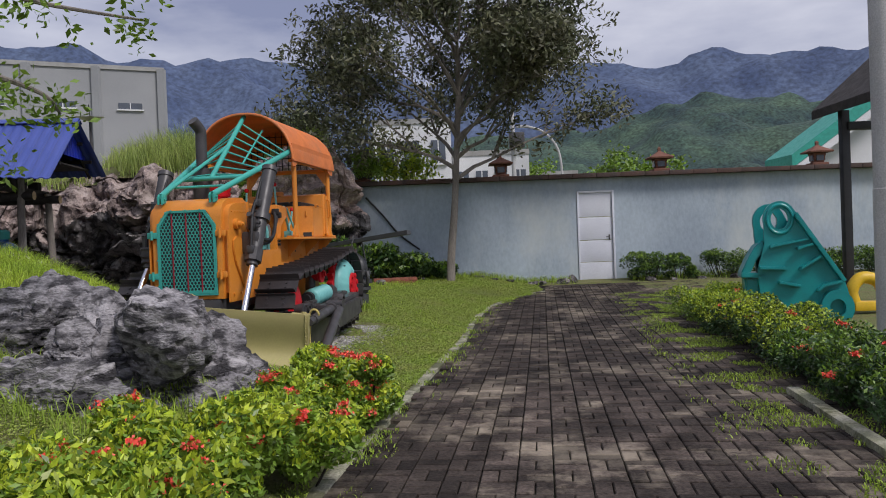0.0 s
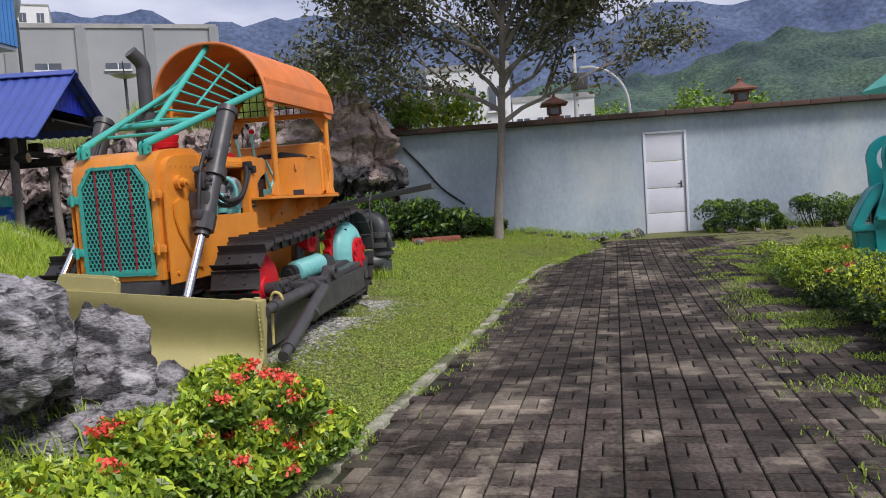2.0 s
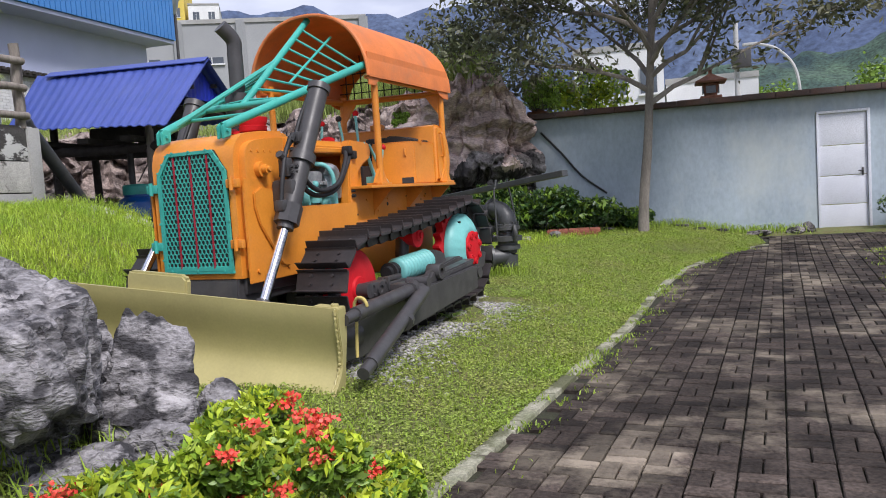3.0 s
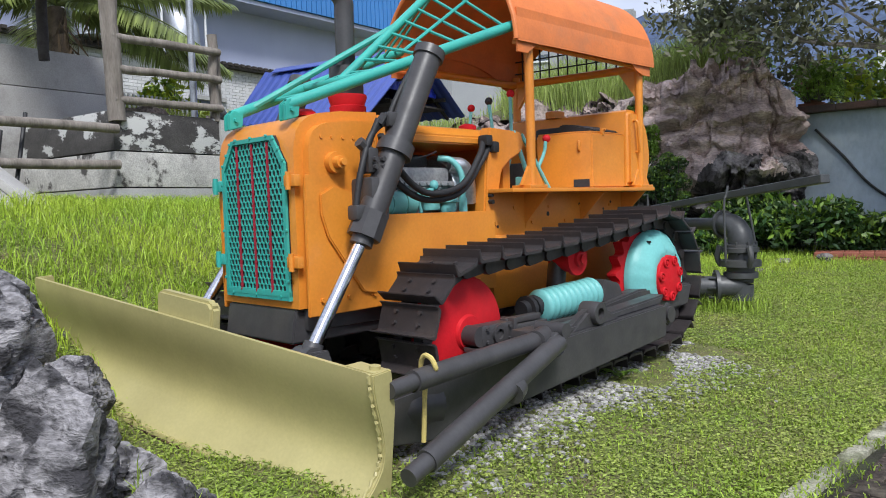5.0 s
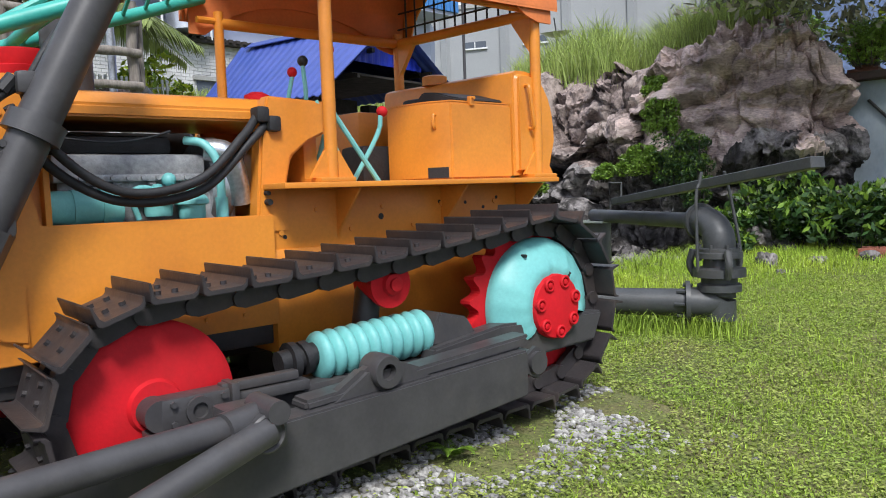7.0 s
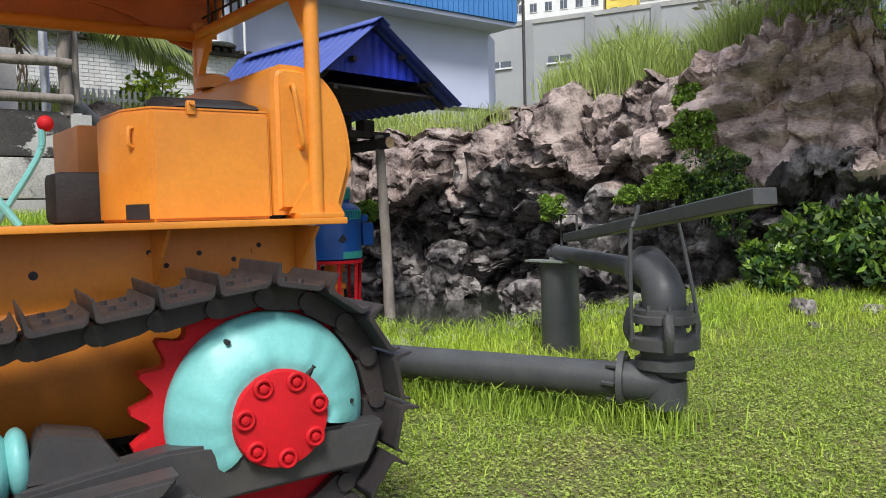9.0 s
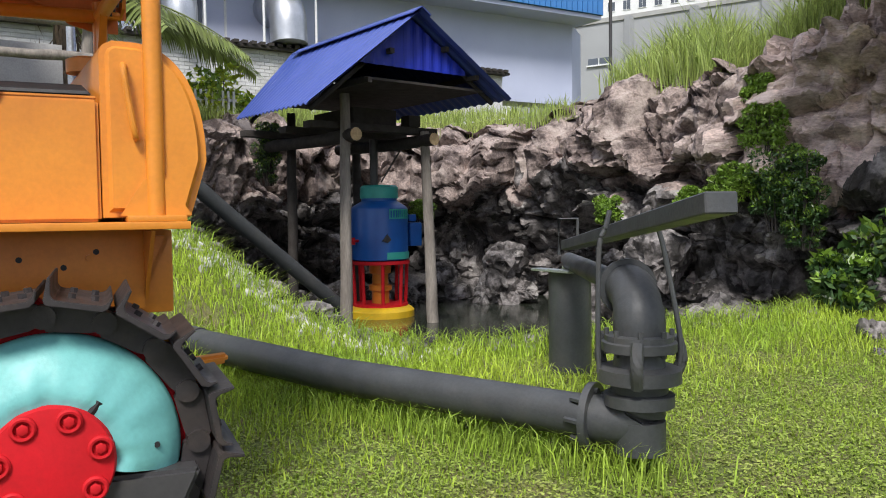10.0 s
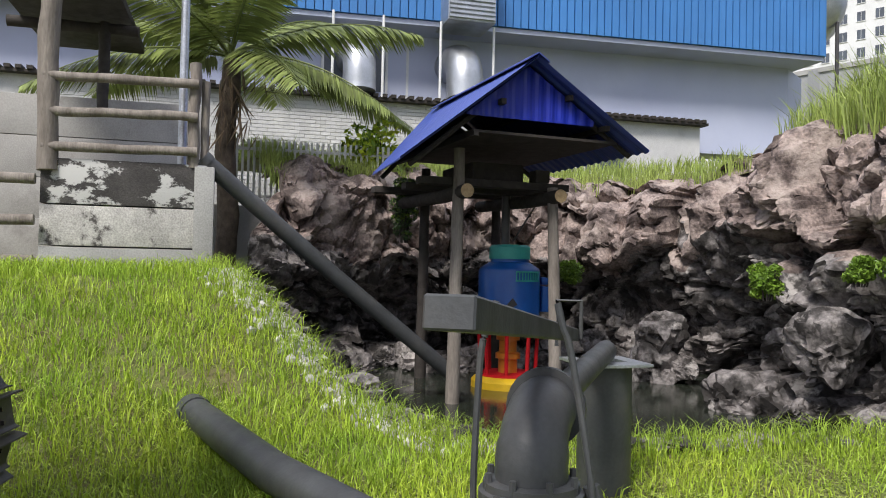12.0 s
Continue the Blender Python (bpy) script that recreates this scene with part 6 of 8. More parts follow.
    one("end_collar", PIPEM, p, lambda bm: (tube(bm, ((-4.60, 12.05, 0.525), (-4.48, 12.085, 0.52)), 0.115, 18)))


build_valve()

# slanting pipe from the plinth down to the pump
sp = thing("slanting_pipe", "dark brown-grey pipe slanting from the plinth to the pump", "pipe")
one("barrel", PIPEM, sp, lambda bm: tube(bm, ((-7.55, 11.98, 2.62), (-7.9, 13.4, 1.45), (-8.2, 14.95, 0.22)), 0.092, 20))
one("collar", PIPEM, sp, lambda bm: tube(bm, ((-7.545, 11.96, 2.63), (-7.56, 12.02, 2.58)), 0.105, 20))


# ---------------------------------------------------------------- concrete plinth, rails, roofed platform
def rough_pole(bm, a, b, r, seed):
    a, b = Vector(a), Vector(b)
    pts = []
    for i in range(9):
        f = i / 8
        pts.append(a.lerp(b, f) + Vector((noise.noise((seed, f * 3, 0)), noise.noise((seed, f * 3, 7)), noise.noise((seed, f * 3, 13)))) * r * 0.45)
    tube(bm, pts, [r * (1 + 0.14 * noise.noise((seed, i * 0.9, 3))) for i in range(9)], 10)


def build_plinth():
    p = thing("plinth", "stained concrete block plinth with peeling white paint", "plinth", kind="structure")
    for i, (z0, z1) in enumerate(((1.0, 1.66), (1.675, 2.08), (2.095, 2.55))):
        one("concrete_course", (CONCP, CONC, CONCK)[i], p, lambda bm: box(bm, (-9.6, 10.44, z0), (-7.45 - 0.004 * i, 12.02, z1), 0.012))
    one("corner_pier", CONCP, p, lambda bm: box(bm, (-7.62, 11.9, 1.0), (-7.42, 12.1, 2.53), 0.012))
    r = thing("timber_rail", "weathered round-pole railing on the plinth", "railing")
    one("post", WOOD, r, lambda bm: rough_pole(bm, (-7.47, 10.5, 2.42), (-7.5, 10.46, 4.6), 0.10, 1))
    one("post", WOOD, r, lambda bm: rough_pole(bm, (-7.5, 11.88, 2.52), (-7.5, 11.88, 3.62), 0.062, 2))
    one("post", WOOD, r, lambda bm: rough_pole(bm, (-7.56, 11.99, 2.52), (-7.56, 11.99, 3.45), 0.045, 12))
    one("pole", METAL, r, lambda bm: rod(bm, (-7.75, 11.75, 2.5), (-7.75, 11.75, 4.6), 0.045))
    for i, z in enumerate((2.66, 3.02, 3.37)):
        one("rail", WOOD, r, lambda bm: rough_pole(bm, (-7.44, 10.45, z), (-7.42, 11.92, z + 0.02), 0.05, 20 + i))
    f = thing("lower_fence", "weathered round-pole fence beside the grassy mound", "railing")
    for i, z in enumerate((1.52, 1.92, 2.32)):
        one("rail", WOOD, f, lambda bm: rough_pole(bm, (-7.35, 10.42, z), (-7.2, 4.6, z - 0.06), 0.055, 30 + i))
    for i, y in enumerate((8.9, 6.6)):
        one("post", WOOD, f, lambda bm: rough_pole(bm, (-7.42, y, 1.0), (-7.42, y, 2.5), 0.07, 40 + i))
    w = thing("plank_wall", "grey precast concrete panel wall with dark stains", "wall", kind="structure")
    for i in range(5):
        one("panel", PANELC if i else CONC, w, lambda bm: box(bm, (-9.75, 3.0, 1.0 + i * 0.52), (-9.62 - 0.005 * i, 11.9, 1.51 + i * 0.52), 0.008))
    b = thing("platform_roof", "dark roof over the timber platform", "roof", kind="structure")
    one("slab", WOODD, b, lambda bm: box(bm, (-11.0, 9.7, 4.55), (-7.3, 11.0, 4.66), 0.01))
    one("joist", WOODD, b, lambda bm: (rough_pole(bm, (-7.7, 9.6, 4.42), (-7.7, 11.1, 4.42), 0.07, 50), rough_pole(bm, (-9.4, 9.6, 4.42), (-9.4, 11.1, 4.42), 0.07, 51)))
    one("rear_post", WOODD, b, lambda bm: rough_pole(bm, (-9.4, 10.7, 3.4), (-9.4, 10.7, 4.5), 0.07, 52))
    for i, (dy, ln_) in enumerate(((0.0, 1.2), (0.12, 1.35), (0.3, 1.1), (0.5, 1.3), (-0.2, 1.0))):
        k = thing("steel_bar", "thin black steel bar leaning on the fence", "bar", group="steel bars leaning on the fence")
        one("bar", BLACK, k, lambda bm: tube(bm, ((-7.15, 8.6 + dy, 1.15), (-7.62, 8.9 + dy * 1.3, 1.15 + ln_)), 0.022, 8))
    for i, off in enumerate((0.0, 0.26)):
        k = thing("leaning_slab", "weathered concrete trough side leaning in the grass", "slab", group="slabs leaning in the grass")
        a, b = Vector((-7.0, 8.42 + off, 1.98)), Vector((-6.1, 9.0 + off, 1.12))
        one("board", (CONC, PANELC)[i], k, lambda bm: box(bm, (-0.04, -0.13, -0.56), (0.04, 0.13, 0.56), 0.01))
        k.matrix_world = Matrix.Translation((a + b) / 2) @ (b - a).to_track_quat("Z", "X").to_matrix().to_4x4()


build_plinth()


# ---------------------------------------------------------------- plants
def tapered(bm, pts, r0, r1, seg=9):
    n = len(pts)
    tube(bm, pts, [r0 + (r1 - r0) * i / (n - 1) for i in range(n)], seg)


def branch_system(bm, base, spread, tips, depth, rnd, r):
    """Limbs that fork; collects the tips."""
    if depth == 0:
        tips.append(base[0])
        return
    p, d = base
    for _ in range(rnd.choice((2, 3, 3))):
        nd = (d + Vector((rnd.uniform(-1, 1), rnd.uniform(-1, 1), rnd.uniform(-0.25, 0.8))) * spread).normalized()
        L = rnd.uniform(0.75, 1.2) * (0.55 + 0.27 * depth)
        q = p + nd * L
        mid = p.lerp(q, 0.5) + Vector((rnd.uniform(-1, 1), rnd.uniform(-1, 1), rnd.uniform(-1, 1))) * 0.07
        tapered(bm, [p, mid, q], r, r * 0.6, 7)
        tips.append(mid)
        branch_system(bm, (q, nd), spread, tips, depth - 1, rnd, r * 0.6)


def build_tree():
    t = thing("tree", "slender grey-barked tree with a sparse dark crown", "tree")
    rnd = random.Random(11)
    bm = bmesh.new()
    trunk = arc(((0.18, 18.5, 0.2), (0.22, 18.5, 1.0), (0.33, 18.5, 2.0), (0.42, 18.5, 3.2), (0.5, 18.45, 4.4), (0.55, 18.4, 5.6)), 5)
    tapered(bm, trunk, 0.105, 0.05, 12)
    tips = []
    for z, az, up in ((2.75, 20, 0.5), (3.0, 200, 0.45), (3.2, 110, 0.5), (3.5, 290, 0.4), (3.8, 0, 0.6), (4.0, 170, 0.6), (4.4, 60, 0.9), (4.6, 240, 0.9), (5.0, 330, 1.0), (5.5, 140, 1.2), (5.6, 30, 1.3), (4.2, 310, 0.7), (3.6, 250, 0.5), (4.8, 270, 0.9), (3.9, 80, 0.6), (5.3, 250, 1.0), (3.3, 330, 0.5)):
        i = min(range(len(trunk)), key=lambda k: abs(trunk[k].z - z))
        d = Vector((math.cos(radians(az)), math.sin(radians(az)) * 0.8, up)).normalized()
        q = trunk[i] + d * rnd.uniform(0.8, 1.3)
        tapered(bm, [trunk[i], trunk[i].lerp(q, 0.5) + Vector((0, 0, 0.06)), q], 0.055, 0.035, 7)
        branch_system(bm, (q, d), 0.62, tips, 3, rnd, 0.032)
    for v in bm.verts:
        v.co.y = 18.5 + (v.co.y - 18.5) * 0.6
    part("trunk", bm, BARK, t)
    c = []
    for p in tips:
        p = Vector((p.x, 18.5 + (p.y - 18.5) * 0.6, p.z))
        for _ in range(6):
            o = Vector((rnd.gauss(0, 0.36), rnd.gauss(0, 0.2), rnd.gauss(0, 0.16)))
            for _ in range(rnd.randint(9, 16)):
                c.append(p + o + Vector((rnd.gauss(0, 0.13), rnd.gauss(0, 0.13), rnd.gauss(0, 0.10))))
    leaves("crown", np.array([tuple(v) for v in c]), 0.15, TREEL, t, droop=0.6, narrow=0.36)


build_tree()


def build_overhang():
    t = thing("overhanging_tree", "leafy tree whose light green boughs hang over the path", "tree")
    rnd = random.Random(3)
    bm = bmesh.new()
    tapered(bm, arc(((-4.6, 4.2, 0.2), (-4.5, 4.3, 1.4), (-4.2, 4.6, 2.6), (-3.6, 5.0, 3.3))), 0.14, 0.05)
    tips = []
    for pts in (((-3.9, 4.8, 3.0), (-3.2, 5.4, 3.1), (-2.6, 5.7, 2.98), (-2.0, 5.9, 2.9)), ((-3.9, 4.8, 2.9), (-3.2, 5.6, 2.62), (-2.75, 5.9, 2.44), (-2.65, 6.0, 2.3)), ((-4.0, 4.7, 2.9), (-3.4, 5.8, 2.3), (-3.15, 6.1, 2.0)), ((-3.7, 4.9, 3.2), (-3.0, 5.5, 3.3), (-1.8, 5.9, 3.15))):
        a = arc(pts, 8)
        tapered(bm, a, 0.03, 0.008, 6)
        tips += a[8:]
    part("trunk", bm, BARK, t)
    c = []
    for p in tips:
        o = Vector((rnd.gauss(0, 0.10), rnd.gauss(0, 0.1), rnd.gauss(-0.06, 0.10)))
        for _ in range(16):
            c.append(p + o + Vector((rnd.gauss(0, 0.07), rnd.gauss(0, 0.07), rnd.gauss(-0.02, 0.06))))
    leaves("foliage", np.array([tuple(v) for v in c]), 0.075, LEAF, t, droop=0.3, narrow=0.45)


build_overhang()


def shrub(name, label, x, y, sx, sy, h, n, lsize, mats, flowers=0, seed=1, z=None, group="", rz=0.0, lumps_n=0):
    """A bush: leaves crowded on lumps near its surface, with twigs below and flower heads above."""
    t = thing(name, label, "shrub", pose(x, y, land(x, y) if z is None else z, 0, 0, rz), group)
    rg = np.random.default_rng(seed)
    lumps = []
    for _ in range(lumps_n or max(9, int(sx * sy * 110))):
        lr = rg.uniform(0.26, 0.46) * min(max(sx, sy), h)
        lumps.append((rg.uniform(-sx, sx) * 0.85, rg.uniform(-sy, sy) * 0.85, rg.uniform(lr * 0.7, max(h - lr, lr * 0.8)), lr))

    def cloud(m, top):
        out = []
        while len(out) < m:
            lx, ly, lz, lr = lumps[rg.integers(len(lumps))]
            d = rg.normal(size=3)
            d /= np.linalg.norm(d)
            if top and d[2] < 0.2:
                continue
            r = lr * (rg.uniform(0.45, 1.0) ** 0.5) * (1.0 if not top else 1.04)
            p = (lx + d[0] * r, ly + d[1] * r, max(0.02, lz + d[2] * r * 0.85))
            out.append(p)
        return np.array(out)
    global RNG
    RNG = rg
    bm = bmesh.new()
    for lx, ly, lz, lr in lumps[:14]:
        tube(bm, ((lx * 0.6, ly * 0.6, -0.02), (lx * 0.85, ly * 0.85, lz * 0.5), (lx, ly, lz)), 0.008, 5)
    part("stem", bm, WOODD, t)
    leaves("foliage", cloud(n, False), lsize, mats[0], t, narrow=0.42, up=0.35)
    if len(mats) > 1:
        leaves("young_foliage", cloud(int(n * 0.45), True), lsize * 1.05, mats[1], t, narrow=0.40, up=0.9)
    for c in (cloud(flowers, True) if flowers else ()):
        pts = np.array(c) + (0, 0, 0.02) + rg.normal(size=(60, 3)) * (0.024, 0.024, 0.012)
        tagged(leaves("flower_head", pts, 0.022, FLOWER, t, narrow=0.8, up=0.6), kind="stuff")
    return t


hl = "dense green hedge bush with clusters of red flowers beside the path"
k = 0
for y, w, h, fl in ((2.6, 0.50, 0.50, 8), (3.2, 0.52, 0.52, 12), (3.8, 0.52, 0.54, 14), (4.4, 0.46, 0.56, 15), (4.95, 0.40, 0.56, 16), (5.5, 0.36, 0.58, 20), (6.1, 0.34, 0.61, 32)):
    k += 1
    shrub("hedge_bush", hl, kerb_x(y) + (0.13 if y > 4.6 else -0.12) - w * 0.9, y, w, 0.40, h, 9000, 0.052, (LEAF, LEAFY), fl, 100 + k, group="flowering hedge by the lawn")
for y, h, fl in ((3.6, 0.5, 6), (5.6, 0.52, 7), (6.4, 0.5, 6), (7.2, 0.5, 5), (8.1, 0.54, 5), (9.0, 0.56, 4), (9.9, 0.56, 4), (10.8, 0.56, 2), (11.6, 0.58, 0), (12.3, 0.55, 0)):
    k += 1
    xk = 2.45 + (y - 5.0) * 0.155
    shrub("hedge_bush", "clipped green hedge bush with a few red flowers along the kerb", xk + 0.5, y, 0.42, 0.55, h, 7000, 0.044, (LEAFD if y < 10 else LEAF, LEAFY) if y > 8 else (LEAFD, LEAF), fl, 200 + k, group="clipped hedge by the paving")
for x, y, sx, h in ((4.9, 19.2, 0.5, 0.75), (5.75, 19.2, 0.4, 0.7), (6.9, 19.2, 0.6, 0.75), (8.0, 19.3, 0.5, 0.7), (9.4, 19.2, 0.6, 0.7), (10.6, 19.2, 0.6, 0.7)):
    k += 1
    shrub("border_shrub", "low dark green shrub growing against the boundary wall", x, y, sx, 0.35, h, 3600, 0.06, (LEAFD, LEAF), 0, 300 + k, group="shrubs at the foot of the wall")
for x, y, sx, sy, h in ((-1.75, 18.9, 0.7, 0.5, 1.05), (-0.95, 19.1, 0.6, 0.4, 0.8), (-2.6, 18.7, 0.6, 0.5, 1.2), (-0.2, 19.3, 0.5, 0.3, 0.5), (-3.2, 18.3, 0.4, 0.4, 0.7)):
    k += 1
    shrub("broadleaf_shrub", "glossy dark green broad-leaved shrub below the rocks", x, y, sx, sy, h, 1500, 0.14, (LEAFD, LEAF), 0, 400 + k, group="broad-leaved shrubs by the cliff")
# greenery hanging on the cliff
for x, y, z, s, h in ((-4.1, 18.45, 1.2, 0.34, 1.0), (-4.7, 18.4, 1.5, 0.3, 0.55), (-4.4, 18.6, 2.1, 0.26, 0.6), (-3.8, 18.4, 1.0, 0.26, 1.1), (-4.55, 18.7, 2.7, 0.2, 0.4), (-5.2, 18.2, 1.45, 0.2, 0.3), (-6.35, 18.05, 1.25, 0.2, 0.42), (-9.9, 17.3, 1.3, 0.25, 0.4), (-10.3, 14.8, 1.9, 0.3, 1.0), (-1.75, 19.5, 2.9, 0.35, 0.7)):
    k += 1
    shrub("cliff_plant", "green plant trailing down the rock face", x, y, s, s * 0.4, h, 3000, 0.055, (LEAFD if h > 0.8 else LEAF, LEAF), 0, 500 + k, z=z, lumps_n=34, group="plants rooted in the cliff")


def fern(x, y, z, n, size, seed):
    """Arching fronds with paired leaflets."""
    t = thing("fern", "green fern growing up beside the crawler track", "fern", pose(x, y, z))
    rnd = random.Random(seed)
    for _ in range(n):
        a, L = rnd.uniform(0, 2 * math.pi), size * rnd.uniform(0.7, 1.1)
        d = Vector((math.cos(a), math.sin(a), 0))
        rib = [d * (L * 0.75 * f) + Vector((0, 0, L * (1.0 * f - 0.75 * f * f))) for f in [i / 8 for i in range(9)]]
        fr = part("frond_rib", made(lambda bm: tube(bm, rib, 0.0025, 4)), LEAF, t)
        vs = []
        sd = Vector((-d.y, d.x, 0))
        for i in range(16):
            f = 0.15 + 0.85 * i / 16
            p = rib[min(int(f * 8), 7)].lerp(rib[min(int(f * 8) + 1, 8)], f * 8 - int(f * 8))
            for sg in (-1, 1):
                ll = L * 0.24 * (1.1 - f)
                tip = p + sd * sg * ll + d * ll * 0.35
                m = p.lerp(tip, 0.5)
                vs += [p, m + d * 0.008, tip, m - d * 0.008]
        lf = new("leaflet", poly_mesh("leaflet", [tuple(v) for v in vs], 4, LEAF))
        lf.parent = fr
        tagged(lf, kind="stuff")


fern(-1.76, 9.62, 0.42, 14, 0.42, 1)
fern(-1.27, 10.05, 0.2, 7, 0.2, 2)


def build_palm():
    t = thing("palm_tree", "coconut palm with drooping fronds behind the railing", "tree")
    rnd = random.Random(8)
    bm = bmesh.new()
    pts = [(-11.9 + 0.06 * math.sin(i), 12.2 + 0.04 * math.cos(i * 1.3), -0.2 + i * 0.5) for i in range(11)]
    tube(bm, pts, [0.19 - 0.005 * i + (0.015 if i % 2 else 0) for i in range(11)], 12)
    part("trunk", bm, PALMT, t)
    for _ in range(5):
        d = leaves("dead_frond", np.array([(-11.65 + rnd.gauss(0, 0.12), 12.2 + rnd.gauss(0, 0.22), 4.5 - rnd.random() * 1.2) for _ in range(14)]), 0.6, WOODB, t, droop=3.0, narrow=0.07)
        tagged(d, kind="stuff")
    for az, el, L in ((10, 35, 3.4), (40, 60, 3.2), (75, 30, 3.6), (95, 8, 3.2), (120, 45, 3.0), (160, 20, 3.0), (200, 40, 3.0), (235, 15, 3.0), (262, 30, 3.3), (285, 8, 3.0), (300, 55, 3.2), (330, 25, 3.4), (350, 60, 3.0), (60, 5, 2.8), (20, 5, 2.8), (270, 60, 3.0)):
        a, e = radians(az), radians(el)
        d = Vector((math.cos(a) * math.cos(e), math.sin(a) * math.cos(e), math.sin(e)))
        base = Vector((-11.85, 12.2, 4.85))
        rib = [base + d * (L * f) + Vector((0, 0, -1.25 * L / 3 * f * f * (1.1 - 0.3 * math.sin(e)))) for f in [i / 14 for i in range(15)]]
        fr = part("frond_rib", made(lambda bm: tube(bm, rib, [0.03 - 0.0018 * i for i in range(15)], 6)), PALML, t)
        vs = []
        for i in range(80):
            f = 0.1 + 0.88 * i / 80
            j = min(int(f * 14), 13)
            p = rib[j].lerp(rib[j + 1], f * 14 - j)
            ax = (rib[j + 1] - rib[j]).normalized()
            sd = ax.cross(Vector((0, 0, 1))).normalized()
            for s in (-1, 1):
                ll = 0.75 * math.sin(math.pi * (0.12 + 0.83 * f)) + 0.08
                tip = p + (sd * s * 0.75 + ax * 0.45 + Vector((0, 0, -0.45 + rnd.uniform(-0.12, 0.12)))) * ll
                m = p.lerp(tip, 0.5) + Vector((0, 0, 0.04))
                vs += [p, m + ax * 0.03, tip, m - ax * 0.03]
        lf = new("leaf_blade", poly_mesh("leaf_blade", [tuple(v) for v in vs], 4, PALML))
        lf.parent = fr


build_palm()
shrub("yellow_shrub", "yellow-green shrub beside the palm fence", -12.6, 14.8, 0.5, 0.6, 1.2, 900, 0.16, (LEAFY, LEAF), 0, 801, z=3.0)
shrub("garden_shrub", "bright yellow-green shrub behind the boundary wall", -0.9, 20.9, 0.9, 0.5, 1.4, 900, 0.18, (LEAFY, LEAF), 0, 802, z=2.6)


# ---------------------------------------------------------------- objects beside the path on the right
def build_casting():
    t = thing("teal_casting", "large teal-painted ribbed steel machine casting", "machine part", pose(4.52, 11.2, 0.0, 0, 0, -14) @ Matrix.Diagonal((0.75, 0.8, 0.88, 1)))

    def plate(bm, y0, y1, s=1.0):
        lug = [(0.14 + 0.28 * math.cos(radians(k)), 1.62 + 0.28 * math.sin(radians(k))) for k in range(30, 200, 14)]
        foot = [(1.03 + 0.27 * math.cos(radians(k)), 0.25 + 0.27 * math.sin(radians(k))) for k in range(-120, 40, 16)]
        out = (lug + [(-0.13, 1.25), (-0.26, 0.83), (-0.21, 0.25), (0.2, 0.12), (0.65, 0.12)] + foot + [(1.18, 0.67)]) if s == 1 else (lug + [(-0.1, 1.2), (-0.1, 0.6), (0.5, 0.6), (0.9, 0.85)])
        hole = [(0.14 + 0.15 * math.cos(k), 1.62 + 0.16 * math.sin(k)) for k in [2 * math.pi * i / 20 for i in range(20)]]
        a = [bm.verts.new((x, y0, z)) for x, z in out]
        h = [bm.verts.new((x, y0, z)) for x, z in hole]
        b = [bm.verts.new((x, y1, z)) for x, z in out]
        g = [bm.verts.new((x, y1, z)) for x, z in hole]
        for o, i in ((a, h), (b, g)):
            es = [bm.edges.new((o[k], o[(k + 1) % len(o)])) for k in range(len(o))] + [bm.edges.new((i[k], i[(k + 1) % len(i)])) for k in range(len(i))]
            bmesh.ops.triangle_fill(bm, use_beauty=True, edges=es)
        for o, i in ((a, b), (h, g)):
            for k in range(len(o)):
                bm.faces.new((o[k], o[(k + 1) % len(o)], i[(k + 1) % len(o)], i[k]))
        bmesh.ops.recalc_face_normals(bm, faces=bm.faces[:])
    one("front_plate", TEALM, t, lambda bm: plate(bm, -0.20, -0.12), smooth=False)
    o = one("rear_plate", TEALM, t, lambda bm: plate(bm, 0.20, 0.30, 0.9), smooth=False)
    o.location = (-0.12, 0, -0.03)
    one("eye_rim", TEALM, t, lambda bm: tube(bm, [(0.14 + 0.215 * math.cos(a), -0.205, 1.62 + 0.22 * math.sin(a)) for a in [2 * math.pi * i / 28 for i in range(29)]], 0.028, 8))
    one("shell", TEALM, t, lambda bm: (prism(bm, [(-0.12, 1.30), (-0.28, 1.22), (-0.42, 1.02), (-0.54, 0.80), (-0.54, 0.74), (-0.40, 0.76), (-0.26, 1.0), (-0.12, 1.16)], -0.16, 0.30, 1, 0.02), prism(bm, [(-0.54, 0.80), (-0.12, 0.80), (-0.12, 0.72), (-0.54, 0.72)], -0.2, 0.32, 1, 0.015), prism(bm, [(-0.48, 0.73), (-0.12, 0.73), (-0.18, 0.14), (-0.45, 0.16)], -0.10, 0.28, 1, 0.03)))
    one("web", TEALM, t, lambda bm: prism(bm, [(-0.1, 1.2), (0.55, 1.25), (1.0, 0.7), (0.8, 0.2), (-0.15, 0.15)], -0.13, 0.22, 1, 0.03))
    for pts, d in (([(-0.05, 1.17), (0.60, 1.28), (0.62, 1.32), (-0.05, 1.22)], 0.09), ([(0.40, 1.13), (0.66, 1.20), (0.67, 1.24), (0.40, 1.18)], 0.14), ([(0.44, 0.82), (0.78, 1.0), (0.78, 1.05), (0.44, 0.87)], 0.15), ([(0.08, 0.62), (0.46, 0.56), (0.46, 0.60), (0.08, 0.67)], 0.12), ([(-0.24, 0.85), (0.22, 0.83), (0.22, 0.88), (-0.24, 0.90)], 0.12), ([(0.72, 0.48), (0.84, 0.56), (1.12, 0.62), (1.12, 0.67), (0.82, 0.61), (0.70, 0.52)], 0.14)):
        one("rib", TEALM, t, lambda bm: prism(bm, pts, -0.19 - d, -0.17, 1, 0.012))
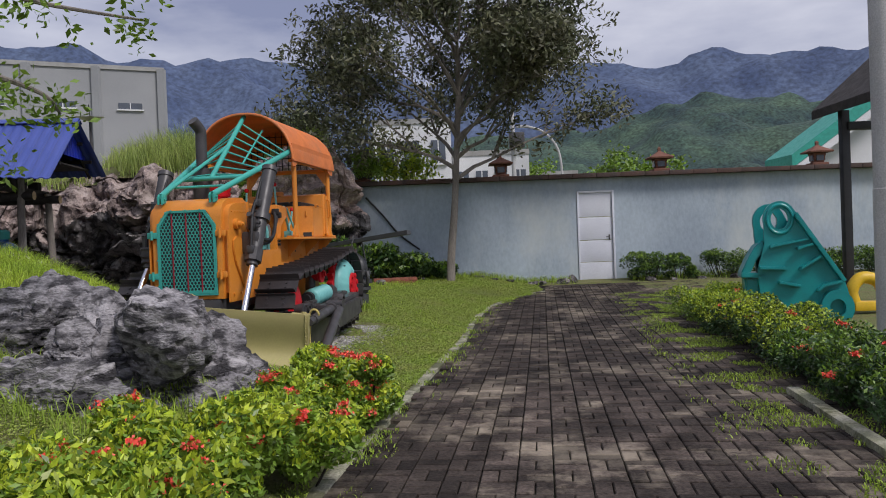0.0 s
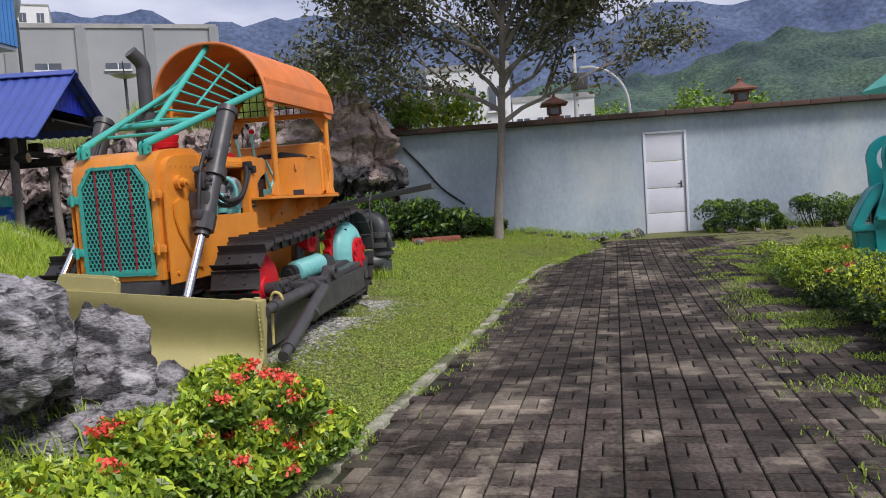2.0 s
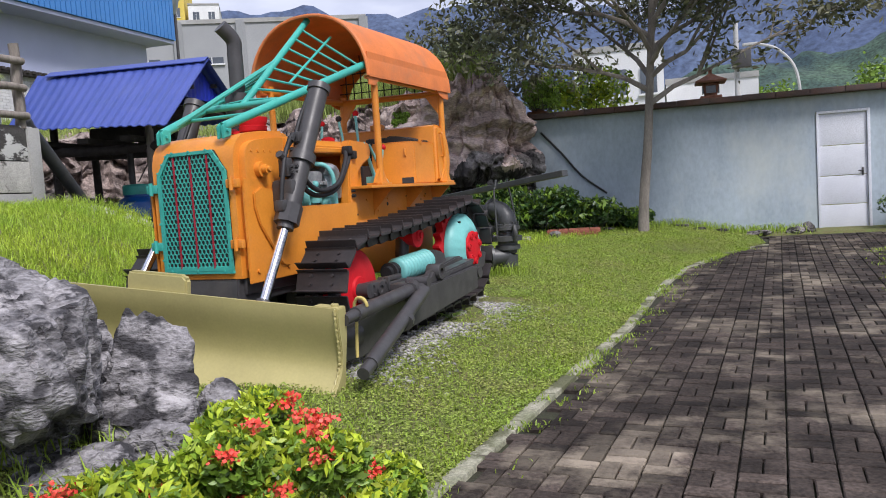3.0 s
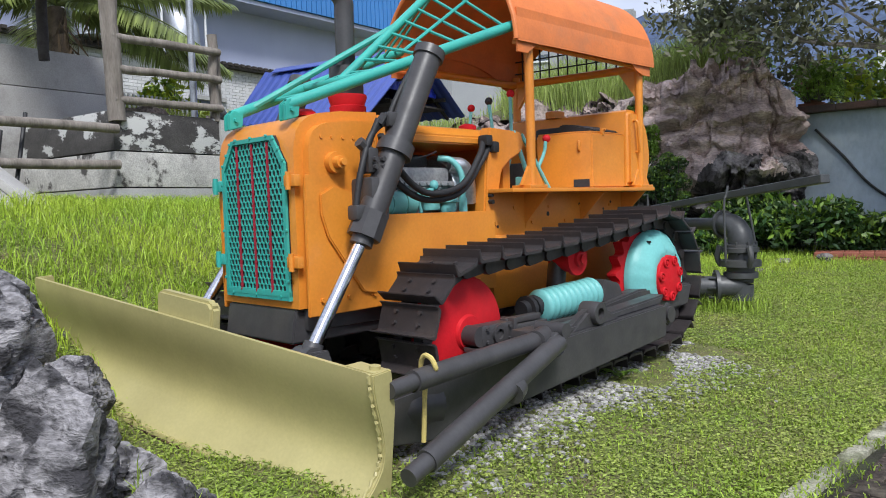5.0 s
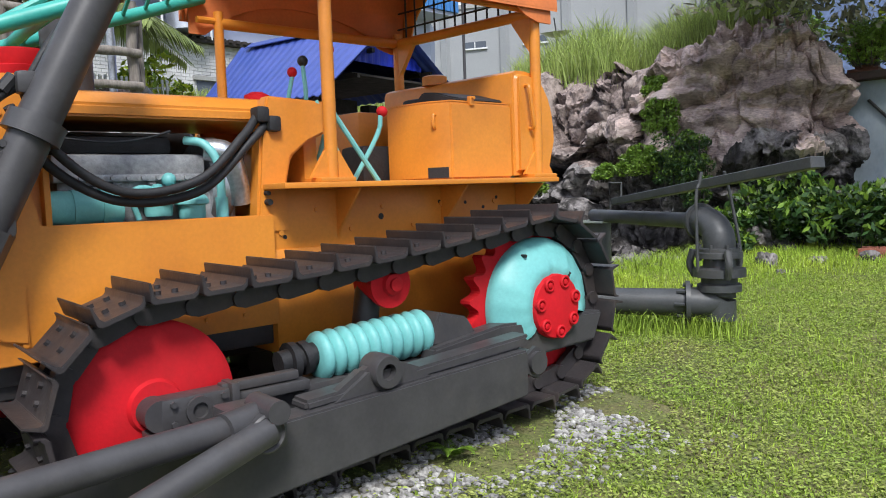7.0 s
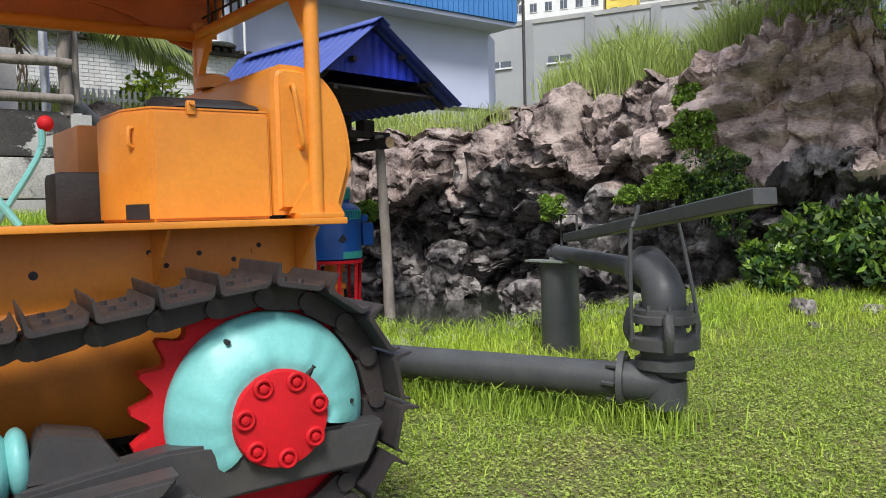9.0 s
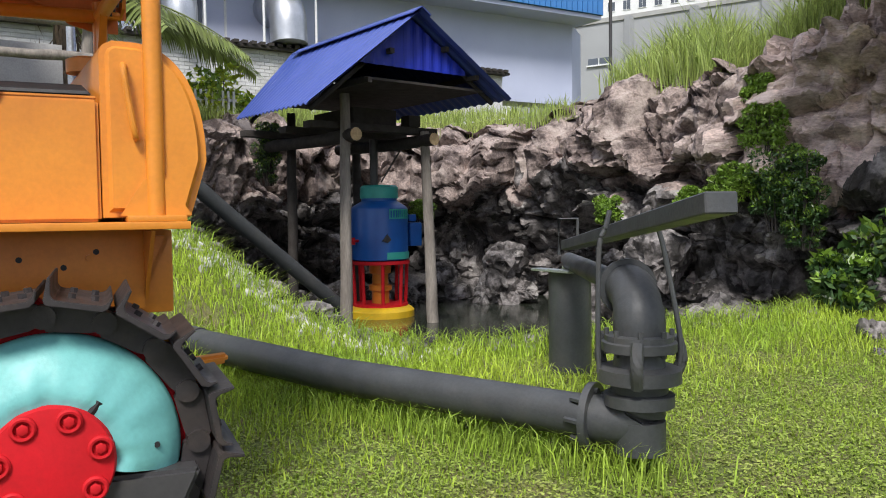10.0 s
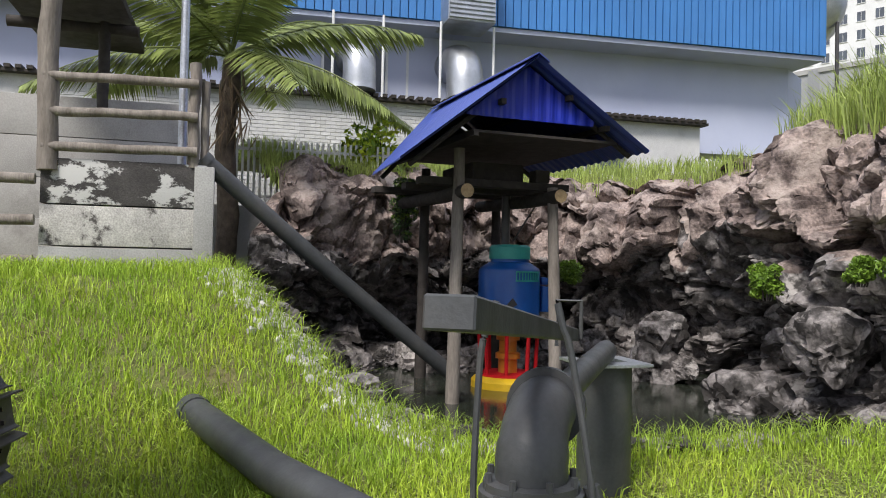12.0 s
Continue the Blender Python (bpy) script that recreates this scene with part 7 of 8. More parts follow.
    one("side_flange", TEALM, t, lambda bm: prism(bm, [(0.42, 1.72), (1.20, 0.66), (1.14, 0.62), (0.37, 1.66)], -0.30, 0.30, 1, 0.012))
    one("pivot_boss", TEALM, t, lambda bm: lathe(bm, ((0.13, 0.0), (0.25, 0.0), (0.27, 0.02), (0.27, 0.16), (0.13, 0.16), (0.13, 0.05)), pose(1.03, -0.18, 0.25, 90, 0, 0), 32))
    # black disc closes the boss and paints the bore's inner shade
    one("pivot_bore", BLACK, t, lambda bm: rod(bm, (1.03, -0.20, 0.25), (1.03, -0.18, 0.25), 0.13, seg=24))


build_casting()
yl = thing("yellow_machine_part", "small yellow machine part in the grass", "machine part", pose(6.15, 11.8, 0.05))
one("body", YELLOW, yl, lambda bm: (tube(bm, arc(((-0.15, 0, 0.05), (-0.2, 0, 0.3), (-0.05, 0, 0.48), (0.2, 0, 0.4), (0.3, 0, 0.1))), 0.09, 10), box(bm, (-0.2, -0.1, 0.0), (0.35, 0.1, 0.14), 0.03)))
gp = thing("grey_post", "thick pale grey round post beside the path", "post", pose(5.0, 9.2, 0))
one("shaft", POSTW, gp, lambda bm: tube(bm, ((0, 0, -0.05), (0, 0, 1.7), (0, 0, 1.71), (0.0, 0, 5.0)), [0.15, 0.15, 0.142, 0.142], 24))
sl = thing("open_shelter", "dark open shelter with a pitched roof and a slim black post", "shelter")
one("post", POSTK, sl, lambda bm: box(bm, (6.12, 12.24, 0), (6.24, 12.36, 3.05), 0.01))
one("roof", WOODD, sl, lambda bm: prism(bm, [(5.98, 3.0), (8.4, 5.1), (8.4, 5.24), (5.98, 3.14)], 9.9, 12.9, 1, 0.01))
one("tie_beam", POSTK, sl, lambda bm: box(bm, (6.2, 12.2, 2.75), (8.4, 12.36, 2.87), 0.01))
one("far_post", POSTK, sl, lambda bm: box(bm, (8.2, 12.24, 0), (8.34, 12.36, 5.0), 0.01))

bx2 = thing("brick_planter", "low red brick planter box on the lawn by the cliff", "planter", pose(-1.15, 18.35, land(-1.15, 18.35) - 0.03, 0, 0, 6))
for i in range(2):
    for j in range(5):
        for y in (-0.18, 0.18):
            one("brick", BRICKR, bx2, lambda bm: box(bm, (-0.5 + j * 0.2 + 0.05 * i, y - 0.05, i * 0.08), (-0.31 + j * 0.2 + 0.05 * i, y + 0.05, i * 0.08 + 0.072), 0.006))


# ---------------------------------------------------------------- buildings
def build_blue_hall():
    t = thing("blue_clad_hall", "long hall with blue cladding, pale lilac wall and white brick base", "building")

    def cladding(bm):
        n = 110
        for i in range(n):
            y0, y1 = 6.0 + 20.8 * i / n, 6.0 + 20.8 * (i + 0.86) / n
            x = -16.35 + 1.12 * (y0 - 6) / 20.8
            box(bm, (x - 0.02, y0, 7.1), (x + 0.035, y1, 9.15))
        prism(bm, [(-16.40, 6.0), (-15.25, 26.85), (-16.0, 26.85), (-17.2, 6.0)], 7.1, 9.12, 2)
    one("cladding", BLUEF, t, cladding, smooth=False, label="blue ribbed metal cladding")
    one("soffit", LILAC, t, lambda bm: prism(bm, [(-16.38, 6.0), (-15.28, 26.8), (-17.5, 26.8), (-18.5, 6.0)], 6.98, 7.09, 2), smooth=False)
    one("upper_wall", LILAC, t, lambda bm: (prism(bm, [(-17.3, 6.0), (-16.2, 26.5), (-17.0, 27.6), (-18.5, 6.0)], 4.6, 6.98, 2)), smooth=False, label="pale lilac upper wall")
    one("roof", METAL, t, lambda bm: prism(bm, [(-16.3, 5.0), (-15.3, 26.9), (-40, 27), (-40, 5)], 9.15, 9.3, 2), smooth=False)
    one("lean_to_roof", WOODD, t, lambda bm: [box(bm, (-17.6, 6.0 + 0.2 * i, 5.2), (-15.45 + 0.0 * i, 6.11 + 0.2 * i, 5.27)) for i in range(88)] and box(bm, (-17.6, 6.0, 5.14), (-15.5, 23.6, 5.2)), smooth=False)
    bw = one("brick_wall", BRICKW, t, lambda bm: box(bm, (-16.0, 6.0, 0), (-15.72, 23.5, 5.14)), smooth=False)

    def courses(bm):
        vs, fs = [], []
        for r in range(34):
            z = 2.4 + r * 0.08
            y = 9.0 + (0.11 if r % 2 else 0)
            while y < 21:
                box(bm, (-15.72, y, z), (-15.70, y + 0.21, z + 0.068))
                y += 0.222
    bc = one("brick_course", BRICKW, bw, courses, smooth=False)
    tagged(bc, kind="stuff")
    for y in (17.6, 20.4):
        one("vent_opening", WIN, t, lambda bm: box(bm, (-15.72, y, 3.9), (-15.69, y + 0.9, 4.25)), smooth=False)
        one("lintel", CONCP, t, lambda bm: box(bm, (-15.72, y - 0.1, 4.26), (-15.62, y + 1.0, 4.36)), smooth=False)
    one("window_band", WIN, t, lambda bm: box(bm, (-17.0, 14.2, 5.6), (-16.78, 16.2, 6.7)), smooth=False)
    for y in (14.2, 14.7, 15.2, 15.7, 16.2):
        one("mullion", WHITEB, t, lambda bm: box(bm, (-16.8, y, 5.3), (-16.74, y + 0.06, 6.95)), smooth=False)
    one("louvre_unit", METAL, t, lambda bm: (box(bm, (-16.2, 16.75, 6.95), (-15.1, 17.85, 8.4), 0.02), *[box(bm, (-15.12, 16.78, 7.0 + 0.1 * i), (-15.04, 17.82, 7.05 + 0.1 * i)) for i in range(14)]))
    for dy, dr in ((17.3, 0.42), (14.9, 0.36)):
        one("round_duct", METAL, t, lambda bm: tube(bm, arc(((-16.9, dy, 6.3), (-16.2, dy, 6.3), (-15.65, dy, 6.0), (-15.55, dy, 5.3))), dr, 20))
    for y in (16.7, 17.95, 14.3, 15.4):
        one("duct_support", WHITEB, t, lambda bm: rod(bm, (-15.5, y, 5.2), (-15.5, y, 7.0), 0.03, seg=8))
    # roof sign: unreadable letters as plain green and gold shapes
    one("sign_board", WHITEB, t, lambda bm: box(bm, (-15.9, 17.5, 9.3), (-15.8, 27.0, 9.5)), smooth=False)
    for y, w, mt in ((20.6, 1.2, ROOFG), (22.0, 0.6, ROOFG), (23.0, 0.8, ROOFG), (24.0, 0.5, YELLOW), (24.8, 0.8, ROOFG), (25.9, 0.6, ROOFG)):
        one("sign_shape", mt, t, lambda bm: box(bm, (-15.85, y, 9.42), (-15.72, y + w, 10.4), 0.03))


build_blue_hall()


def block(name, label, poly, z0, z1, material, rows=0, cols=0, wz=(0.9, 1.3), face=(0, 1), gap=3.0, first=1.2, pilasters=0):
    """A building block on a ground polygon, with windows let onto one of its faces."""
    t = thing(name, label, "building")
    one("wall", material, t, lambda bm: prism(bm, poly, z0, z1, 2), smooth=False)
    cx, cy = sum(p[0] for p in poly) / len(poly), sum(p[1] for p in poly) / len(poly)
    one("roof", CONCP, t, lambda bm: prism(bm, [(cx + (x - cx) * 1.015, cy + (y - cy) * 1.015) for x, y in poly], z1 + 0.003, z1 + 0.3, 2), smooth=False)
    a, b = Vector((*poly[face[0]], 0)), Vector((*poly[face[1]], 0))
    d = (b - a).normalized()
    nr = Vector((d.y, -d.x, 0))
    ang = math.degrees(math.atan2(d.y, d.x))
    L = (b - a).length
    if rows:
        me = mesh_of("window", made(lambda bm: (box(bm, (-wz[0] / 2, -0.06, -wz[1] / 2), (wz[0] / 2, 0.04, wz[1] / 2)))), WIN)
        sill = mesh_of("sill", made(lambda bm: (box(bm, (-wz[0] / 2 - 0.1, -0.14, -wz[1] / 2 - 0.1), (wz[0] / 2 + 0.1, 0.02, -wz[1] / 2)), box(bm, (-0.03, -0.09, -wz[1] / 2), (0.03, 0.0, wz[1] / 2)))), WHITEB)
        for r in range(rows):
            for c in range(cols):
                p = a + d * (L * (c + 0.5) / cols) + nr * 0.02
                w = new("window", me)
                w.parent = t
                w.matrix_world = pose(p.x, p.y, z1 - first - r * gap, 0, 0, ang)
                s = new("sill", sill)
                s.parent = w
    for c in range(pilasters + 1 if pilasters else 0):
        p = a + d * (L * c / pilasters) + nr * 0.1
        one("pilaster", material, t, lambda bm: box(bm, (p.x - 0.25, p.y - 0.25, z0), (p.x + 0.25, p.y + 0.25, z1 + 0.15)), smooth=False)
    return t


block("grey_building", "plain grey industrial building with pilasters and small vents", [(-44, 46.5), (-20, 57.1), (-26, 70), (-50, 60)], 0, 14.4, GREYB, 1, 6, (1.6, 0.45), (0, 1), 3, 2.6, 6)
block("hotel", "tall white apartment hotel with rows of windows", [(-170, 105), (-100, 143), (-110, 165), (-180, 127)], 0, 62, WHITEB, 12, 24, (1.5, 1.9), (0, 1), 3.6, 2.4)
block("yellow_tower", "yellow and white apartment tower", [(-99.5, 143.5), (-94, 146.5), (-104, 165), (-109.5, 162)], 0, 52, YELB, 12, 2, (1.3, 1.9), (0, 1), 3.6, 2.4)
block("white_tower", "white apartment block with small windows", [(-93.5, 147), (-88, 150), (-98, 168), (-103.5, 165)], 0, 44, WHITEB, 10, 2, (1.3, 1.9), (0, 1), 3.6, 2.4)
block("white_house", "white house with vertical louvres behind the trees", [(-3.6, 44), (0.8, 44), (0.8, 52), (-3.6, 52)], 0, 7.9, WHITEB, 2, 3, (0.8, 1.3), (0, 1), 3.0, 1.6)
block("low_white_house", "low white house beyond the boundary wall", [(0.9, 46), (5.4, 46), (5.4, 54), (0.9, 54)], 0, 6.2, WHITEB, 1, 4, (0.7, 1.0), (0, 1), 3, 1.4)
block("small_white_house", "small white flat-roofed house in the distance", [(5.8, 60), (10.8, 60), (10.8, 66), (5.8, 66)], 0, 6.0, WHITEB, 1, 4, (0.8, 0.8), (0, 1), 3, 1.2)
gh = thing("teal_roofed_house", "house with a white gable and teal roof edge", "building")
one("gable", WHITEB, gh, lambda bm: prism(bm, [(13.6, 3.3), (18.2, 6.5), (22, 3.4), (22, 0), (14.4, 0), (14.4, 3.0)], 30.0, 31.4, 1), smooth=False)
one("roof", ROOFG, gh, lambda bm: prism(bm, [(13.2, 3.5), (18.2, 7.0), (18.2, 7.5), (13.2, 4.0)], 29.2, 31.6, 1), smooth=False)
one("fascia", WHITEB, gh, lambda bm: prism(bm, [(13.2, 3.2), (18.2, 6.65), (18.2, 6.98), (13.2, 3.48)], 29.15, 29.35, 1), smooth=False)


def far_tree(x, y, z, r, seed, mt=LEAF, label="leafy green tree in the distance"):
    t = thing("distant_tree", label, "tree", pose(x, y, z))
    rg = np.random.default_rng(seed)
    one("trunk", BARK, t, lambda bm: tapered(bm, ((0, 0, -z), (0.05, 0, -z * 0.4), (0, 0, r)), 0.2, 0.08))
    c = []
    for _ in range(16):
        o = rg.normal(size=3) * r * (0.6, 0.6, 0.38) + (0, 0, r * 0.9)
        c.append(o + rg.normal(size=(70, 3)) * r * 0.2)
    leaves("crown", np.concatenate(c), r * 0.2, mt, t, narrow=0.6)


far_tree(9.0, 40, 3.6, 1.1, 1)
far_tree(11.5, 42, 3.4, 1.2, 2)
far_tree(5.6, 52, 4.4, 1.3, 3)
far_tree(-5.6, 24, 3.6, 0.7, 4, LEAF)
far_tree(-3.6, 22.3, 3.5, 0.6, 5, LEAF)
far_tree(-2.2, 21.6, 3.2, 0.6, 6, TREEL)

pole = thing("utility_pole", "grey utility pole with a transformer box", "pole")
one("shaft", POSTW, pole, lambda bm: rod(bm, (3.5, 36, 0), (3.5, 36, 7.2), 0.13, 0.09))
one("transformer", STEEL, pole, lambda bm: box(bm, (3.3, 35.6, 5.4), (4.0, 36.0, 6.1), 0.05))
lamp = thing("street_lamp", "curved grey street lamp beyond the wall", "street lamp")
one("arm", POSTW, lamp, lambda bm: tube(bm, arc(((7.2, 45, 0), (7.2, 45, 4), (7.0, 45, 6.2), (6.2, 45, 7.3), (5.2, 45, 7.7))), 0.07, 8))
one("head", POSTW, lamp, lambda bm: box(bm, (4.6, 44.85, 7.62), (5.3, 45.15, 7.75), 0.03))


def dish(x, y, z, r, rz, tilt, h):
    t = thing("satellite_dish", "pale satellite dish on a mast", "antenna", pose(x, y, z))
    def bowl(bm):
        rings = [[bm.verts.new((r * f * math.cos(a), r * f * math.sin(a), 0.35 * r * f * f)) for a in [2 * math.pi * k / 24 for k in range(24)]] for f in (0.02, 0.35, 0.7, 1.0)]
        for ra, rb in zip(rings, rings[1:]):
            for k in range(24):
                bm.faces.new((ra[k], ra[(k + 1) % 24], rb[(k + 1) % 24], rb[k]))
    b = one("bowl", METAL, t, bowl)
    b.matrix_basis = pose(0, 0, 0, tilt, 0, rz)
    one("mast", STEEL, t, lambda bm: (rod(bm, (0, 0, -h), (0, 0, 0), 0.05), rod(bm, (0, 0, 0), (0.1, -0.3, r * 1.1), 0.02)))


dish(-12.3, 28.0, 6.0, 0.5, 20, 8, 4.0)
dish(-15.7, 27.6, 8.2, 0.9, -60, 60, 4.0)

fn = thing("picket_fence", "pale metal picket fence below the white brick wall", "fence")
pk = mesh_of("picket", made(lambda bm: box(bm, (-0.015, -0.02, 0), (0.015, 0.02, 1.1))), PICKET)
for i in range(28):
    o = new("picket", pk)
    o.parent = fn
    o.matrix_world = pose(-12.25, 12.35 + i * 0.095, 2.5)
for z in (2.62, 3.42):
    one("rail", PICKET, fn, lambda bm: box(bm, (-12.29, 12.3, z), (-12.265, 15.0, z + 0.05)), smooth=False)
ww = one("wall_retaining", CONCP, None, lambda bm: box(bm, (-12.45, 11.6, -0.3), (-12.2, 13.4, 2.48)), smooth=False)
tagged(ww, "plain pale retaining wall behind the palm", "wall", kind="structure")


# ---------------------------------------------------------------- gravel and lawn grass
def lawn():
    global RNG
    RNG = np.random.default_rng(21)
    short, hs, ws = [], [], []
    tall, ht, wt_ = [], [], []
    for _ in range(285000):
        x, y = RNG.uniform(-7.4, 1.9), RNG.uniform(4.3, 19.6)
        d = kerb_x(y) - x
        if d < 0.02 and not (y > 15.6 and d > -0.2):
            continue
        if y < 7.0 and d < 0.5 and y < 6.3:
            continue
        if x < -2.5 and y > 11.5 and in_pond(x, y) > (0.02 if x > -4.6 or RNG.random() < 0.25 else -0.2):
            continue
        if y < 6.5 and x < -4.2:
            continue
        lx, ly = (x + 2.55) * 0.988 - (y - 8.26) * 0.156, (x + 2.55) * 0.156 + (y - 8.26) * 0.988
        if -1.0 < lx < 1.45 and -0.1 < ly < 3.3 and RNG.random() < (0.93 if lx < 1.05 else 0.55):
            continue
        patch = noise.noise((x * 1.3, y * 1.3, 2))
        if patch < -0.42 and RNG.random() < 0.6:
            continue
        z = land(x, y)
        t = smooth_step(1.6, 4.5, d) * (1.0 if y < 14 else 0.75)
        if RNG.random() < 0.12 + 0.75 * t:
            if RNG.random() < 0.25 + 0.5 * t:
                tall.append((x, y, z - 0.01))
                ht.append(RNG.uniform(0.05, 0.15) * (0.6 + 0.9 * t + 0.5 * max(patch, 0)))
                wt_.append(RNG.uniform(0.006, 0.011))
                continue
        short.append((x, y, z - 0.01))
        hs.append(RNG.uniform(0.025, 0.065) * (0.9 + 0.5 * patch))
        ws.append(RNG.uniform(0.005, 0.010))
    grass("lawn_grass", "short green lawn grass beside the paving", short, hs, ws, BLADE, 1.1)
    grass("long_grass", "longer fresh green grass on the slope", tall, ht, wt_, LONGB, 0.8)
    # low leafy weeds that close the turf
    gx, gy = np.arange(-6.0, 2.3, 0.06), np.arange(4.2, 19.8, 0.06)
    gz = np.array([[land(x, y) for x in gx] for y in gy])
    n = 330000
    y = 4.3 + 15.2 * RNG.uniform(0, 1, n) ** 1.05
    d = 0.0 + 5.0 * RNG.uniform(0, 1, n) ** 1.15
    x = np.interp(y, KERB_Y, KERB_X) - d
    lx, ly = (x + 2.55) * 0.988 - (y - 8.26) * 0.156, (x + 2.55) * 0.156 + (y - 8.26) * 0.988
    keep = (x > -5.9) & (x < 2.2) & ~((y < 6.4) & (d < 0.75))
    keep &= ~((lx > -1.0) & (lx < 1.25) & (ly > -0.1) & (ly < 3.3) & (RNG.uniform(0, 1, n) < 0.85))
    keep &= ~((x < -3.55) & (y > 12.5))
    x, y = x[keep], y[keep]
    z = gz[((y - 4.2) / 0.06).astype(int), ((x + 6.0) / 0.06).astype(int)]
    c = np.stack((x, y, z + RNG.uniform(0.004, 0.03, len(x))), 1)
    v = leaf_verts(c, 0.026, narrow=0.55).reshape(-1, 4, 3)
    v = c[:, None, :] + (v - c[:, None, :]) * (1, 1, 0.45)
    ob = new("lawn_weed", poly_mesh("lawn_weed", v.reshape(-1, 3), 4, CLOVER))
    tagged(ob, "low leafy weeds growing between the lawn grass", "grass", kind="stuff")
    # stray tufts along the kerb, the pond's edge and the right-hand verge
    p, h, w = [], [], []
    for _ in range(34000):
        if RNG.random() < 0.3:
            y = RNG.uniform(4.5, 17)
            x = kerb_x(y) + RNG.normal() * 0.13
        else:
            y = RNG.uniform(3.5, 16.5)
            x = 2.40 + (y - 5) * 0.155 + RNG.uniform(-0.6, 0.35) * (0.4 + RNG.random())
        if noise.noise((x * 2.5, y * 2.5, 8)) < -0.02:
            continue
        p.append((x, y, land(x, y)))
        h.append(RNG.uniform(0.008, 0.045))
        w.append(RNG.uniform(0.006, 0.012))
    grass("verge_weed", "weeds growing along the kerbs and between pavers", p, h, w, BLADE, 1.1)
    p, h, w = [], [], []
    ln2 = arc([(a, b, 0) for a, b in EDGE], 20)
    for _ in range(5000):
        q = ln2[RNG.integers(len(ln2) - 10)]
        x, y = q.x + RNG.normal() * 0.16 + 0.05, q.y + RNG.normal() * 0.16 - 0.1
        p.append((x, y, land(x, y)))
        h.append(RNG.uniform(0.08, 0.3))
        w.append(RNG.uniform(0.006, 0.011))
    for _ in range(3500):
        f = RNG.random()
        x, y = -4.7 + 3.5 * f + RNG.normal() * 0.12, 12.0 + 1.2 * f + RNG.normal() * 0.14
        p.append((x, y, land(x, y)))
        h.append(RNG.uniform(0.08, 0.26))
        w.append(RNG.uniform(0.005, 0.01))
    for _ in range(2600):
        x, y = RNG.uniform(-3.6, -0.9), RNG.uniform(5.0, 7.2)
        if y < 6.4 and x > kerb_x(y) - 0.5:
            continue
        p.append((x, y, land(x, y)))
        h.append(RNG.uniform(0.06, 0.28))
        w.append(RNG.uniform(0.005, 0.011))
    for _ in range(4200):
        x, y = RNG.uniform(-2.2, 7.5), 19.75 - abs(RNG.normal()) * 0.35
        if 3.2 < x < 4.6:
            continue
        p.append((x, y, land(x, y)))
        h.append(RNG.uniform(0.05, 0.24))
        w.append(RNG.uniform(0.008, 0.018))
    grass("rank_grass", "rank grass round the stones and pipes", p, h, w, BLADE, 0.9)


lawn()


def gravel():
    rg = np.random.default_rng(9)
    ico = bmesh.new()
    bmesh.ops.create_icosphere(ico, subdivisions=1, radius=1)
    base = np.array([v.co[:] for v in ico.verts])
    tri = [[v.index for v in f.verts] for f in ico.faces]
    ico.free()
    vs, fs = [], []
    n = 0
    while n < 3600:
        lx, ly = rg.normal(1.02, 0.22), rg.uniform(0.0, 3.3)
        if rg.random() < 0.2:
            lx = rg.uniform(-1.0, 1.0)
        x, y = -2.55 + lx * 0.988 + ly * 0.156, 8.26 - lx * 0.156 + ly * 0.988
        if noise.noise((x * 2, y * 2, 3)) < -0.12:
            continue
        s = rg.uniform(0.006, 0.021)
        j = base * (1 + rg.uniform(-0.25, 0.25, (len(base), 1))) * s * (1.2, 1, 0.7)
        o = len(vs)
        vs += [tuple(q + (x, y, land(x, y) + s * 0.3)) for q in j]
        fs += [[a + o for a in f] for f in tri]
        n += 1
    tagged(raw("gravel", vs, fs, GRAVEL), "pale loose gravel under and beside the tracks", "gravel", kind="stuff")
    ln3 = arc([(a, b, 0) for a, b in EDGE], 20)
    for i, mt in ((0, GRAVEL),):
        vs, fs = [], []
        for _ in range(2600):
            q = ln3[int(rg.random() * 78)]
            x, y = q.x + rg.normal() * 0.11 + 0.04, q.y + rg.normal() * 0.11 - 0.08
            s = rg.uniform(0.012, 0.05)
            j = base * (1 + rg.uniform(-0.25, 0.25, (len(base), 1))) * s
            o = len(vs)
            vs += [tuple(p + (x, y, land(x, y) + s * 0.3)) for p in j]
            fs += [[a + o for a in f] for f in tri]
        tagged(raw("slope_rubble", vs, fs, RUBBLE), "pale rubble along the edge of the grassy slope", "gravel", kind="stuff")


gravel()

# ---------------------------------------------------------------- paving: basket weave of small pavers, with kerbs
pavement = raw("pavement", [], [], JOINT)
ys = [-6 + i * 0.5 for i in range(51)]
vs = []
for y in ys:
    vs += [(kerb_x(y) + 0.05, y, land(kerb_x(y) + 0.06, y) - 0.028), (min(3.0 + 0.155 * (y - 5) * (1 if y < 12 else 1.3), 6.0), y, land(3, y) - 0.028)]
pavement.data.from_pydata(vs, [], [(2 * i, 2 * i + 1, 2 * i + 3, 2 * i + 2) for i in range(len(ys) - 1)])
tagged(pavement, "path of small grey-brown concrete pavers laid in basket weave", "paving", kind="structure")


